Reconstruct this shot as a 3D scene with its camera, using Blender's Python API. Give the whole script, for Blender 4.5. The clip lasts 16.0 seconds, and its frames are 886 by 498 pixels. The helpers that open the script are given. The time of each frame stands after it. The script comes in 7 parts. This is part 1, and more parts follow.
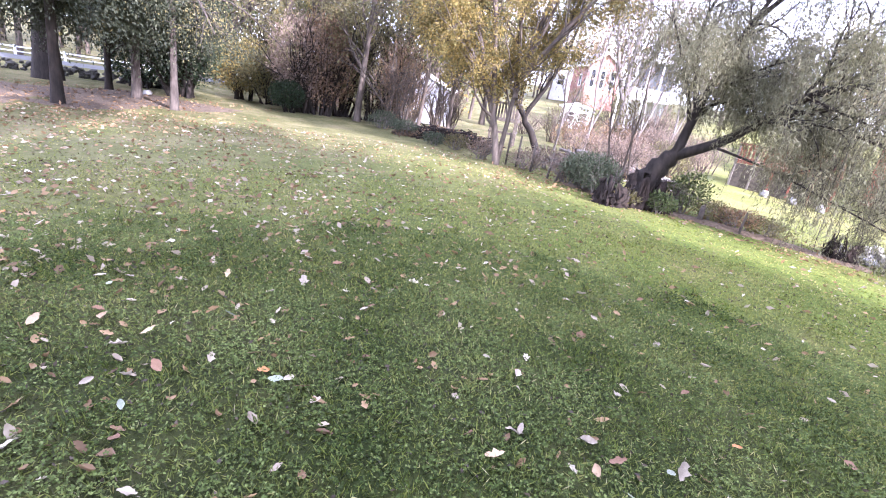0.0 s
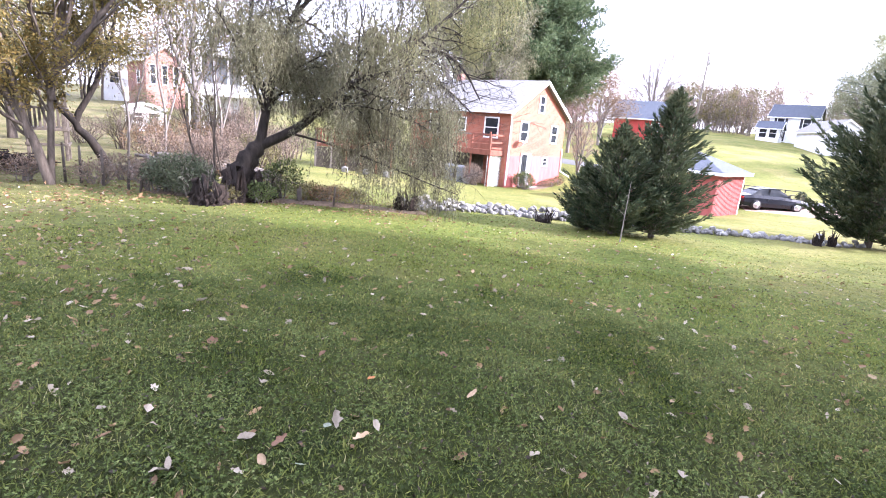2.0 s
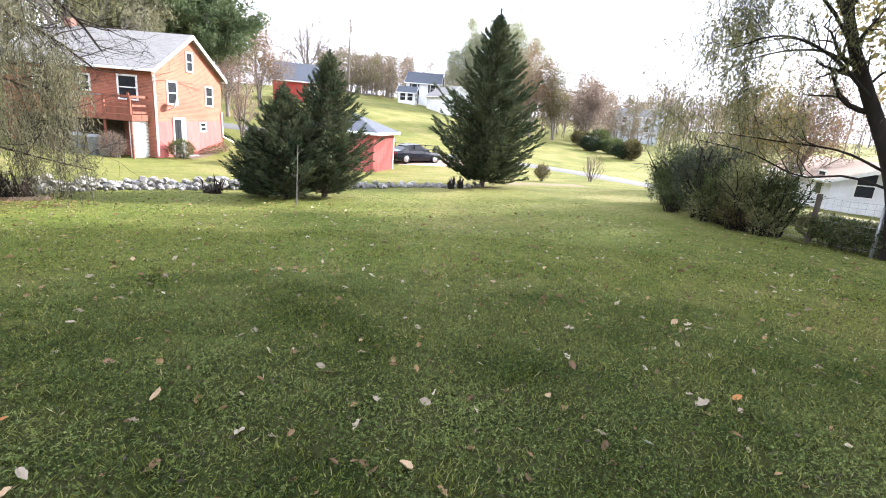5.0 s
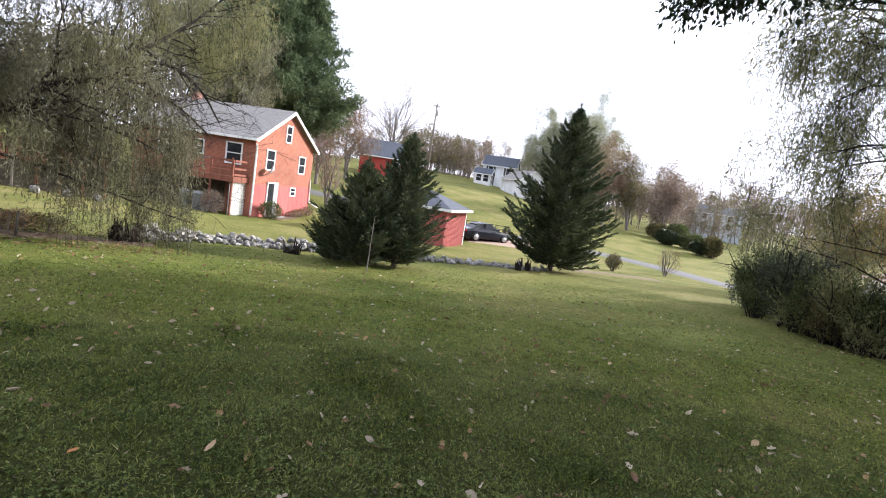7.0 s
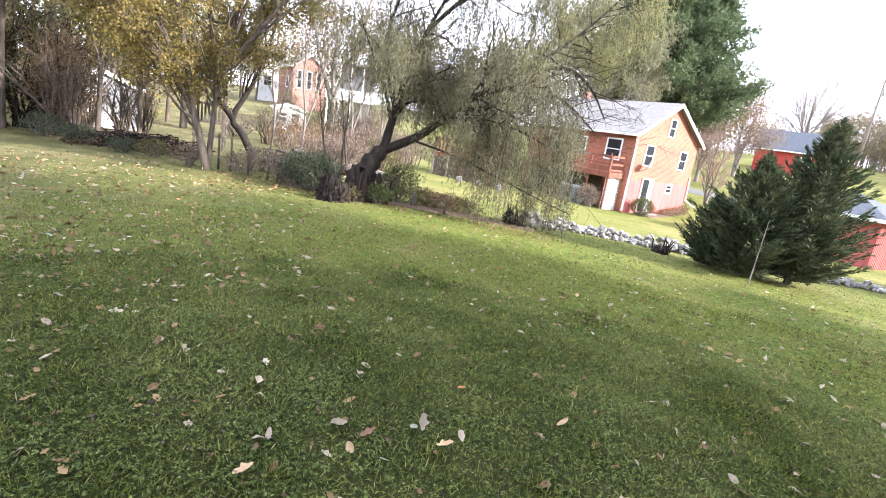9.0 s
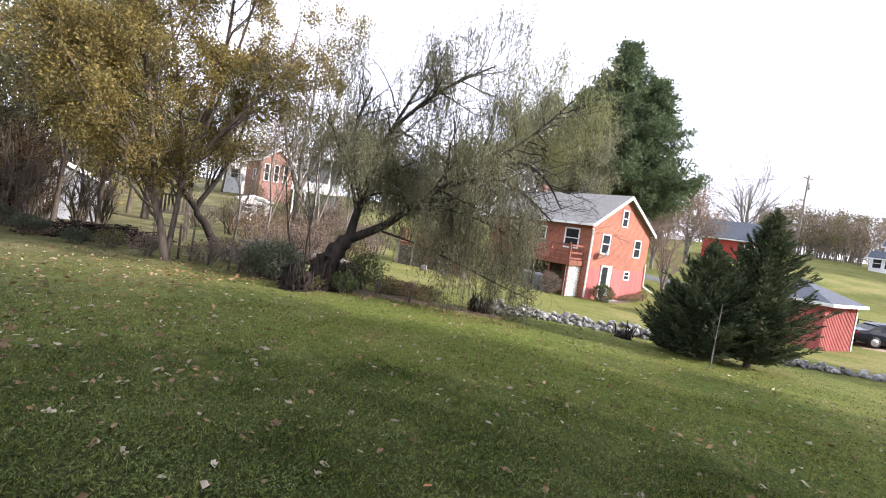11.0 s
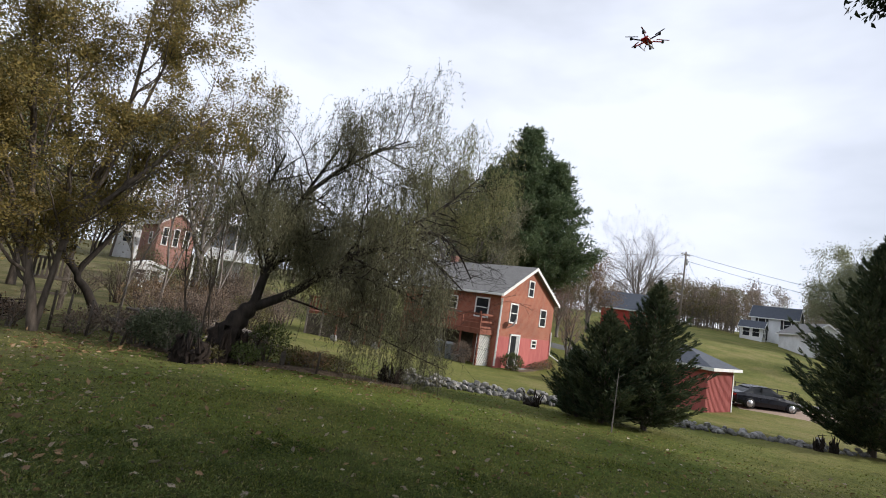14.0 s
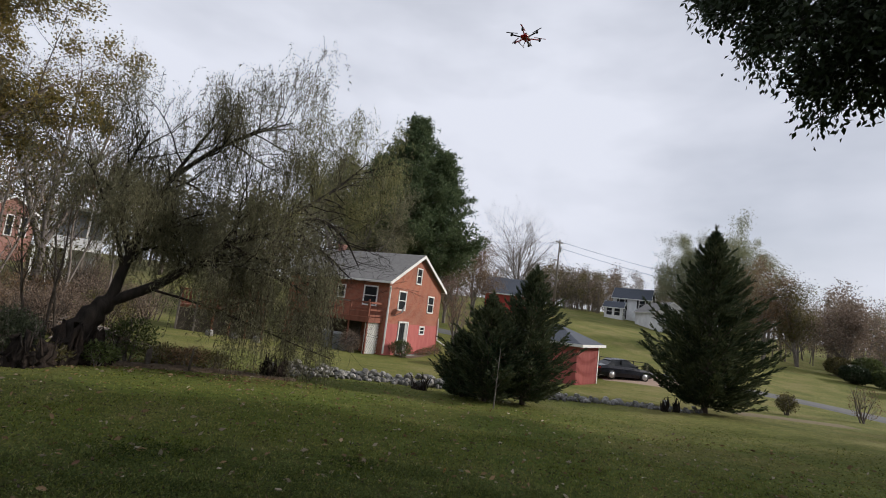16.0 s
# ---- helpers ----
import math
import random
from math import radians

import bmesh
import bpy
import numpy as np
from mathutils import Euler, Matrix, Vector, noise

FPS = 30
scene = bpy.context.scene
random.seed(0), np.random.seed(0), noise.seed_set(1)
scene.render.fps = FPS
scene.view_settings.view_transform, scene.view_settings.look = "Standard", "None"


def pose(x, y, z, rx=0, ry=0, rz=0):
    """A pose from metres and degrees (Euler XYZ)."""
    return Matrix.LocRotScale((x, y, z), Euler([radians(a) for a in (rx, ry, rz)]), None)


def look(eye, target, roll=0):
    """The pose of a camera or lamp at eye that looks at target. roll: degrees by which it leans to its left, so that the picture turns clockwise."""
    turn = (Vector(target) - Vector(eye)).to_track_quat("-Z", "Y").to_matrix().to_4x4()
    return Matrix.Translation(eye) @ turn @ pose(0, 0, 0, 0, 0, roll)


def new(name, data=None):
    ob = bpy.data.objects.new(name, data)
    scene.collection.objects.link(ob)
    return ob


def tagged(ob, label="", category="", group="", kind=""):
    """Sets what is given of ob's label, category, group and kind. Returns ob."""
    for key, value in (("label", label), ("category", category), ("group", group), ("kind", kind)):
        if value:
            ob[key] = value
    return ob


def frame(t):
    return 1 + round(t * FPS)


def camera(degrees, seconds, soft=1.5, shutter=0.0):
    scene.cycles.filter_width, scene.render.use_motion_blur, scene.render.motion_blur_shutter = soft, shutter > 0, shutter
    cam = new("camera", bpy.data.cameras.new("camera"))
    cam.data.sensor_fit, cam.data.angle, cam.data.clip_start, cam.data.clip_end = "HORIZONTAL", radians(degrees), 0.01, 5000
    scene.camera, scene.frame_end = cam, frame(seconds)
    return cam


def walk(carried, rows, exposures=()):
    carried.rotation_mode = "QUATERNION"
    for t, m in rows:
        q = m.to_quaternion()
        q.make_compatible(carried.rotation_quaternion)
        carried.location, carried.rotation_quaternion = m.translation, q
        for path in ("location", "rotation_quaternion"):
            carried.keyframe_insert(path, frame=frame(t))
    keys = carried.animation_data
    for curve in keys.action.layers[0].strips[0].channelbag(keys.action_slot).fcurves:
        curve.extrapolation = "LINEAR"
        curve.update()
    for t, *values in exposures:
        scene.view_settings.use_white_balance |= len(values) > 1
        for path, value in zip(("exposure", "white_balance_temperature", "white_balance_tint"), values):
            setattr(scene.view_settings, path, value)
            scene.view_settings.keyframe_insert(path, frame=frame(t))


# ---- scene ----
cam = camera(84.0, 16.0, soft=1.0)
PATH = [
    (0, -0.108, 0.052, 1.697, 71.15, -8.75, 32.75),
    (0.5, -0.086, 0.054, 1.692, 73.05, -7.35, 25.93),
    (1, -0.051, 0.055, 1.683, 75.62, -5.69, 11.66),
    (1.5, -0.020, 0.039, 1.673, 76.53, -5.19, -1.30),
    (2, -0.002, 0.020, 1.669, 76.17, -4.70, -12.42),
    (2.5, 0.009, 0.002, 1.669, 77.86, -4.53, -26.08),
    (3, 0.015, -0.005, 1.661, 77.58, -5.68, -32.89),
    (3.5, 0.020, -0.002, 1.646, 76.79, -5.14, -40.60),
    (4, 0.029, 0.005, 1.630, 75.50, -4.30, -47.20),
    (4.2, 0.028, -0.019, 1.649, 74.80, -3.95, -48.80),
    (6.3, 0.021, -0.049, 1.678, 75.70, -5.50, -49.20),
    (6.5, 0.008, -0.072, 1.711, 77.50, -6.30, -47.40),
    (7, 0.000, -0.049, 1.704, 83.10, -8.75, -40.80),
    (7.5, -0.012, -0.017, 1.693, 86.76, -11.14, -25.12),
    (8, -0.020, 0.014, 1.678, 81.41, -10.08, -10.17),
    (8.5, -0.025, 0.035, 1.671, 78.23, -9.23, -1.34),
    (9, -0.014, 0.038, 1.659, 76.15, -8.43, 1.00),
    (9.5, 0.000, 0.032, 1.643, 84.85, -9.77, -0.35),
    (9.7, 0.003, 0.027, 1.641, 88.54, -10.31, -1.49),
    (11.8, -0.007, 0.033, 1.647, 81.94, -7.25, -3.09),
    (12, -0.021, 0.042, 1.656, 77.23, -6.75, -2.59),
    (12.5, -0.025, 0.045, 1.661, 69.26, -6.77, -5.18),
    (13, -0.020, 0.037, 1.663, 74.17, -7.28, -7.51),
    (13.5, 0.005, -0.010, 1.648, 84.96, -7.94, -8.96),
    (14, 0.034, -0.049, 1.597, 96.68, -8.63, -13.30),
    (14.5, 0.056, -0.075, 1.548, 101.86, -8.87, -17.69),
    (15, 0.060, -0.064, 1.528, 102.00, -8.68, -20.42),
    (15.5, 0.065, -0.053, 1.543, 100.17, -8.10, -23.11),
    (16, 0.067, -0.050, 1.555, 97.11, -6.89, -26.20),
]
# time, stops, white balance, tint
EXPOSURE = [
    (0.0, 2.56, 5390, 33),
    (1.2, 2.61, 5390, 33),
    (2.0, 2.16, 5640, 27),
    (3.0, 1.66, 5750, 17),
    (4.2, 1.69, 6040, 15),
    (6.3, 1.99, 6100, 15),
    (7.0, 0.94, 6100, 16),
    (8.0, 0.26, 6150, 16),
    (8.5, 1.48, 6100, 16),
    (9.0, 1.98, 6050, 16),
    (9.7, 1.78, 6000, 17),
    (11.8, 0.83, 6200, 16),
    (12.0, 1.18, 6200, 16),
    (12.5, 2.38, 6200, 16),
    (13.2, 2.28, 6150, 17),
    (13.5, 1.28, 6100, 16),
    (14.0, -0.18, 6230, 12),
    (14.5, -0.53, 6180, 11),
    (15.0, -0.53, 6180, 11),
    (16.0, -0.53, 6380, 13),
]
walk(cam, [(t, pose(*p)) for t, *p in PATH], EXPOSURE)

# ---- world and sun ----
SUN_AZ, SUN_EL = radians(105), radians(26)
world = bpy.data.worlds.new("sky")
scene.world = world
world.use_nodes = True
wn = world.node_tree.nodes
wl = world.node_tree.links
wn.clear()
sky = wn.new("ShaderNodeTexSky")
sky.sky_type, sky.sun_disc = "NISHITA", False
sky.sun_elevation, sky.sun_rotation = SUN_EL, SUN_AZ
tc = wn.new("ShaderNodeTexCoord")
mp = wn.new("ShaderNodeMapping")
mp.inputs["Scale"].default_value = (1.0, 1.0, 2.6)
cl = wn.new("ShaderNodeTexNoise")
cl.inputs["Scale"].default_value, cl.inputs["Detail"].default_value, cl.inputs["Roughness"].default_value = 1.7, 5.0, 0.5
cr = wn.new("ShaderNodeValToRGB")
cr.color_ramp.elements[0].position, cr.color_ramp.elements[1].position = 0.30, 0.58
cr.color_ramp.elements[0].color = (0.62, 0.62, 0.62, 1)
cloud = wn.new("ShaderNodeRGB")
cloud.outputs[0].default_value = (17.2, 18.0, 19.6, 1)
mx = wn.new("ShaderNodeMix")
mx.data_type = "RGBA"
bg = wn.new("ShaderNodeBackground")
bg.inputs["Strength"].default_value = 0.064
wo = wn.new("ShaderNodeOutputWorld")
wl.new(tc.outputs["Generated"], mp.inputs["Vector"])
wl.new(mp.outputs["Vector"], cl.inputs["Vector"])
wl.new(cl.outputs["Fac"], cr.inputs["Fac"])
wl.new(cr.outputs["Color"], mx.inputs["Factor"])
wl.new(sky.outputs["Color"], mx.inputs["A"])
wl.new(cloud.outputs[0], mx.inputs["B"])
wl.new(mx.outputs["Result"], bg.inputs["Color"])
wl.new(bg.outputs[0], wo.inputs["Surface"])

sun = new("sun", bpy.data.lights.new("sun", "SUN"))
sun.data.energy, sun.data.angle, sun.data.color = 5.0, radians(1.0), (1.0, 0.93, 0.82)
sun_dir = Vector((math.sin(SUN_AZ) * math.cos(SUN_EL), math.cos(SUN_AZ) * math.cos(SUN_EL), math.sin(SUN_EL)))
sun.matrix_world = look(sun_dir * 60, (0, 0, 0))


# ---- materials ----
def shader(name):
    m = bpy.data.materials.new(name)
    m.use_nodes = True
    return m, m.node_tree.nodes, m.node_tree.links, m.node_tree.nodes["Principled BSDF"]


def rgb(h):
    return (*h, 1.0)


def noise_tex(n, l, scale, detail=4.0, rough=0.55, coord="Object", stretch=(1, 1, 1)):
    c, mpn, t = n.new("ShaderNodeTexCoord"), n.new("ShaderNodeMapping"), n.new("ShaderNodeTexNoise")
    mpn.inputs["Scale"].default_value = stretch
    t.inputs["Scale"].default_value, t.inputs["Detail"].default_value, t.inputs["Roughness"].default_value = scale, detail, rough
    l.new(c.outputs[coord], mpn.inputs["Vector"])
    l.new(mpn.outputs["Vector"], t.inputs["Vector"])
    return t.outputs["Fac"]


def ramp(n, l, fac, stops):
    r = n.new("ShaderNodeValToRGB")
    while len(r.color_ramp.elements) < len(stops):
        r.color_ramp.elements.new(0.5)
    for e, (p, c) in zip(r.color_ramp.elements, stops):
        e.position, e.color = p, rgb(c)
    l.new(fac, r.inputs["Fac"])
    return r.outputs["Color"]


def mixed(n, l, fac, a, b, mode="MIX"):
    m = n.new("ShaderNodeMix")
    m.data_type, m.blend_type = "RGBA", mode
    for key, v in (("Factor", fac), ("A", a), ("B", b)):
        if isinstance(v, (int, float)):
            m.inputs[key].default_value = v
        elif isinstance(v, tuple):
            m.inputs[key].default_value = rgb(v)
        else:
            l.new(v, m.inputs[key])
    return m.outputs["Result"]


def bump(n, l, b, height, strength=0.4, dist=0.02):
    k = n.new("ShaderNodeBump")
    k.inputs["Strength"].default_value, k.inputs["Distance"].default_value = strength, dist
    l.new(height, k.inputs["Height"])
    l.new(k.outputs["Normal"], b.inputs["Normal"])


def surface(name, dark, light, scale=8.0, rough=0.8, relief=0.3, dist=0.01, metal=0.0, stretch=(1, 1, 1), spots=0.15, random_piece=0.0, spec=0.3):
    """A worn surface: broad variation, fine grain, bump."""
    m, n, l, b = shader(name)
    fine, broad = noise_tex(n, l, scale, 6, 0.65, stretch=stretch), noise_tex(n, l, scale * 0.13, 3, stretch=stretch)
    c = ramp(n, l, fine, [(0.3, dark), (0.7, light)])
    c = mixed(n, l, spots, c, ramp(n, l, broad, [(0.35, tuple(v * 0.45 for v in dark)), (0.65, tuple(min(1, v * 1.25) for v in light))]))
    if random_piece:
        o = n.new("ShaderNodeObjectInfo")
        c = mixed(n, l, random_piece, c, ramp(n, l, o.outputs["Random"], [(0.0, tuple(v * 0.5 for v in dark)), (1.0, tuple(min(1, v * 1.3) for v in light))]))
    l.new(c, b.inputs["Base Color"])
    b.inputs["Roughness"].default_value, b.inputs["Metallic"].default_value = rough, metal
    b.inputs["Specular IOR Level"].default_value = spec
    if relief:
        bump(n, l, b, fine, relief, dist)
    return m


def foliage(name, stops, gloss=0.55, thin=0.35, spec=0.25, broad=0.35):
    """Leaves: every leaf its own tint, some light passing through."""
    m, n, l, b = shader(name)
    g = n.new("ShaderNodeNewGeometry")
    c = ramp(n, l, g.outputs["Random Per Island"], stops)
    big = noise_tex(n, l, 0.9, 2)
    c = mixed(n, l, broad, c, ramp(n, l, big, [(0.3, tuple(v * 0.55 for v in stops[0][1])), (0.7, tuple(min(1, v * 1.3) for v in stops[-1][1]))]))
    l.new(c, b.inputs["Base Color"])
    b.inputs["Roughness"].default_value = gloss
    b.inputs["Specular IOR Level"].default_value = spec
    tr, ms = n.new("ShaderNodeBsdfTranslucent"), n.new("ShaderNodeMixShader")
    l.new(c, tr.inputs["Color"])
    ms.inputs["Fac"].default_value = thin
    l.new(b.outputs[0], ms.inputs[1])
    l.new(tr.outputs[0], ms.inputs[2])
    l.new(ms.outputs[0], n["Material Output"].inputs["Surface"])
    return m


BARK = surface("bark", (0.045, 0.035, 0.028), (0.16, 0.13, 0.105), 9, 0.95, 0.9, 0.03, stretch=(1, 1, 0.25))
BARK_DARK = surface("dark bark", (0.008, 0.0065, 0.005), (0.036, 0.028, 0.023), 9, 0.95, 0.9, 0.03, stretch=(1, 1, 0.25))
# darker bark copy with the lawn trees' shade put into its colour
BARK_SHADE = surface("furrowed grey brown bark in shade tone", (0.03, 0.024, 0.02), (0.10, 0.082, 0.07), 11, 0.95, 0.9, 0.03, stretch=(1, 1, 0.22))
BARK_GREY = surface("grey bark", (0.10, 0.085, 0.075), (0.27, 0.24, 0.22), 9, 0.95, 0.6, 0.02, stretch=(1, 1, 0.3))
ROTTEN = surface("rotten wood", (0.006, 0.005, 0.004), (0.038, 0.026, 0.020), 9, 0.95, 1.0, 0.06, stretch=(1, 1, 0.4))
WILLOW = foliage("willow leaves", [(0, (0.06, 0.062, 0.036)), (0.6, (0.132, 0.13, 0.076)), (1, (0.25, 0.235, 0.14))], thin=.45)
WILLOW_PALE = foliage("pale willow leaves", [(0, (0.09, 0.105, 0.042)), (0.6, (0.195, 0.205, 0.09)), (1, (0.34, 0.32, 0.155))], thin=0.5)
WEEPING = foliage("weeping tree leaves", [(0, (0.085, 0.088, 0.048)), (0.6, (0.17, 0.168, 0.096)), (1, (0.29, 0.275, 0.17))], thin=0.45)
YELLOW = foliage("yellowing leaves", [(0, (0.10, 0.088, 0.032)), (0.4, (0.235, 0.175, 0.055)), (0.8, (0.42, 0.295, 0.085)), (1, (0.18, 0.17, 0.062))], thin=0.5)
OLIVE = foliage("olive leaves", [(0, (0.05, 0.053, 0.022)), (0.6, (0.12, 0.115, 0.048)), (1, (0.24, 0.20, 0.085))])
GREENLEAF = foliage("green leaves", [(0, (0.03, 0.05, 0.018)), (0.6, (0.07, 0.105, 0.035)), (1, (0.15, 0.17, 0.06))])
# leaf colour darkened to stand in for shade on the lawn trees
SILVER_SHADED = foliage("silvery green leaves darkened for shade", [(0, (0.017, 0.023, 0.012)), (0.6, (0.042, 0.052, 0.030)), (1, (0.095, 0.102, 0.062))])
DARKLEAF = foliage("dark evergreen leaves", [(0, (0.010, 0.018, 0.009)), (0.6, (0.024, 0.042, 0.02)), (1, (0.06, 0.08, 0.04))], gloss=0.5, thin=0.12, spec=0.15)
CEDAR = foliage("cedar sprays", [(0, (0.012, 0.026, 0.016)), (0.5, (0.034, 0.06, 0.034)), (0.85, (0.07, 0.10, 0.054)), (1, (0.15, 0.15, 0.075))], gloss=0.8, thin=0.2, spec=.1)
PINE = foliage("pine needles", [(0, (0.028, 0.055, 0.026)), (0.6, (0.078, 0.118, 0.055)), (1, (0.165, 0.20, 0.10))], gloss=0.75, thin=0.25, spec=.15)
RUSSET = foliage("russet leaves", [(0, (0.09, 0.05, 0.03)), (0.5, (0.19, 0.115, 0.065)), (1, (0.30, 0.21, 0.12))])
PINKISH = foliage("pinkish buds", [(0, (0.20, 0.10, 0.085)), (1, (0.36, 0.22, 0.19))])
SAGE = foliage("grey green shrub leaves", [(0, (0.028, 0.04, 0.024)), (0.6, (0.066, 0.085, 0.05)), (1, (0.13, 0.145, 0.085))])
# autumn tint paled and greyed, in place of haze over the far woods
HAZY = foliage("haze-paled autumn foliage", [(0, (0.13, 0.105, 0.08)), (0.6, (0.205, 0.165, 0.12)), (1, (0.30, 0.24, 0.17))], thin=.3)
PALETREE = foliage("pale grey green leaves", [(0, (0.12, 0.14, 0.075)), (0.6, (0.22, 0.24, 0.14)), (1, (0.34, 0.34, 0.21))], thin=.4)
TWIG = surface("twigs", (0.09, 0.075, 0.065), (0.22, 0.19, 0.17), 6, 0.95, 0.2)


# ---- mesh helpers ----
def mesh_of(name, verts, quads=(), tris=(), mat=None, smooth=False):
    """A mesh from arrays of corners, four-sided and three-sided faces."""
    me = bpy.data.meshes.new(name)
    verts = np.asarray(verts, np.float32).reshape(-1, 3)
    quads = np.asarray(quads, np.int32).reshape(-1, 4)
    tris = np.asarray(tris, np.int32).reshape(-1, 3)
    me.vertices.add(len(verts))
    me.vertices.foreach_set("co", verts.ravel())
    me.loops.add(quads.size + tris.size)
    me.loops.foreach_set("vertex_index", np.concatenate([quads.ravel(), tris.ravel()]))
    me.polygons.add(len(quads) + len(tris))
    starts = np.concatenate([np.arange(len(quads)) * 4, quads.size + np.arange(len(tris)) * 3])
    me.polygons.foreach_set("loop_start", starts.astype(np.int32))
    if smooth:
        me.polygons.foreach_set("use_smooth", np.ones(len(quads) + len(tris), bool))
    me.update(calc_edges=True)
    me.validate()
    if mat:
        me.materials.append(mat)
    return me


def under(ob, parent):
    ob.parent = parent
    return ob


def part(name, bm, material, parent=None, label="", smooth=False):
    """Links a bmesh as one mesh object under a thing or a part."""
    me = bpy.data.meshes.new(name)
    bm.normal_update()
    bm.to_mesh(me)
    bm.free()
    if smooth:
        for p in me.polygons:
            p.use_smooth = True
    me.materials.append(material)
    ob = new(name, me)
    if parent:
        ob.parent = parent
    return tagged(ob, label)


def thing(name, place, turn, label, category, group="", kind=""):
    """An Empty at the thing's base; turn: degrees about the vertical."""
    ob = new(name)
    ob.empty_display_size = 0.2
    ob.matrix_world = pose(*place, 0, 0, turn)
    return tagged(ob, label, category, group, kind)


def box(bm, lo, hi, bevel=0.0, m=None):
    """A box between two corners, its edges eased by bevel."""
    lo, hi = Vector(lo), Vector(hi)
    made = bmesh.ops.create_cube(bm, size=1.0)["verts"]
    mt = Matrix.Translation((lo + hi) / 2) @ Matrix.Diagonal((*(hi - lo), 1))
    bmesh.ops.transform(bm, matrix=(m @ mt) if m else mt, verts=made)
    if bevel:
        edges = list({e for v in made for e in v.link_edges})
        bmesh.ops.bevel(bm, geom=edges, offset=bevel, segments=1, affect="EDGES")
    return made


def boxed(name, lo, hi, material, parent, bevel=0.01, label="", m=None):
    bm = bmesh.new()
    box(bm, lo, hi, bevel, m)
    return part(name, bm, material, parent, label)


def rod(name, a, b, r, material, parent, r2=None, sides=8, label=""):
    """A round bar from a to b."""
    a, b = Vector(a), Vector(b)
    bm = bmesh.new()
    d = b - a
    bmesh.ops.create_cone(bm, cap_ends=True, segments=sides, radius1=r, radius2=r if r2 is None else r2, depth=d.length)
    bmesh.ops.transform(bm, matrix=Matrix.Translation((a + b) / 2) @ d.to_track_quat("Z", "Y").to_matrix().to_4x4(), verts=bm.verts)
    return part(name, bm, material, parent, label, smooth=sides > 6)


def tubes(lines, sides=6):
    """Corners and faces of tapered tubes along polylines of (points, radii)."""
    V, Q, base = [], [], 0
    for P, R, k in lines:
        P, R = np.asarray(P, float), np.asarray(R, float)
        n = len(P)
        T = np.gradient(P, axis=0)
        T /= np.linalg.norm(T, axis=1, keepdims=True) + 1e-9
        u = np.cross(T[0], (1.0, 0, 0) if abs(T[0][2]) > 0.7 else (0, 0, 1.0))
        U = np.empty_like(T)
        for i in range(n):
            u = u - T[i] * np.dot(u, T[i])
            u /= math.sqrt(np.dot(u, u)) + 1e-9
            U[i] = u
        W = np.cross(T, U)
        a = np.arange(k) * 2 * np.pi / k
        ring = P[:, None] + R[:, None, None] * (np.cos(a)[None, :, None] * U[:, None] + np.sin(a)[None, :, None] * W[:, None])
        V.append(ring.reshape(-1, 3))
        i, j = np.meshgrid(np.arange(n - 1), np.arange(k), indexing="ij")
        j2 = (j + 1) % k
        Q.append((base + np.stack([i * k + j, i * k + j2, (i + 1) * k + j2, (i + 1) * k + j], -1)).reshape(-1, 4))
        base += n * k
    return np.concatenate(V), np.concatenate(Q)


def leaves(rng, P, D, length, width, fold=0.25, vary=0.35):
    """Diamond leaves at P pointing along D, each turned and folded a little."""
    P, D = np.asarray(P, float), np.asarray(D, float)
    n = len(P)
    D = D / (np.linalg.norm(D, axis=1, keepdims=True) + 1e-9)
    S = np.cross(D, rng.normal(size=(n, 3)))
    S /= np.linalg.norm(S, axis=1, keepdims=True) + 1e-9
    N = np.cross(D, S)
    s = rng.uniform(1 - vary, 1 + vary, (n, 1))
    Ln, Wd = length * s, width * s
    mid = P + D * Ln * 0.45
    V = np.stack([P, mid + S * Wd / 2 + N * Wd * fold, P + D * Ln, mid - S * Wd / 2 + N * Wd * fold], 1).reshape(-1, 3)
    return V, (np.arange(n)[:, None] * 4 + np.arange(4)[None]).astype(np.int32)


def turned(v, axis, ang):
    axis = axis / (np.linalg.norm(axis) + 1e-9)
    return v * math.cos(ang) + np.cross(axis, v) * math.sin(ang) + axis * np.dot(axis, v) * (1 - math.cos(ang))


def grow(rng, p, d, length, r, level, spec, out, tips):
    """A limb and its side limbs. spec[level]: (children, spread, ratio, wander, lift, segments)."""
    kids, spread, ratio, wander, lift, segs = spec[level]
    P, R, Ds = [p], [r], [d]
    q, v = p.copy(), d.copy()
    last = level == len(spec) - 1
    for i in range(segs):
        v = v + rng.normal(size=3) * wander + np.array([0, 0, lift])
        v /= np.linalg.norm(v)
        q = q + v * length / segs
        P.append(q.copy())
        R.append(max(r * (1 - 0.8 * (i + 1) / segs), 0.003))
        Ds.append(v.copy())
    if not last or len(spec) > 3 or len(tips) % 3 == 0:
        out.append((np.array(P), np.array(R), 7 if level == 0 else 4 if level == 1 else 3))
    if last:
        for i in range(1, len(P)):
            tips.append((P[i], Ds[i]))
            tips.append(((P[i] + P[i - 1]) / 2, Ds[i]))
        return
    for k in range(kids):
        f = 0.3 + 0.7 * (k + rng.uniform(0, 1)) / kids
        x = f * segs
        i = min(int(x), segs - 1)
        start = P[i] + (P[i + 1] - P[i]) * (x - i)
        axis = np.cross(Ds[i], rng.normal(size=3))
        nd = turned(Ds[i], axis, spread * rng.uniform(0.7, 1.3))
        grow(rng, start, nd, length * ratio * rng.uniform(0.7, 1.15) * (1.15 - 0.5 * f), max(R[i] * 0.62, 0.004), level + 1, spec, out, tips)


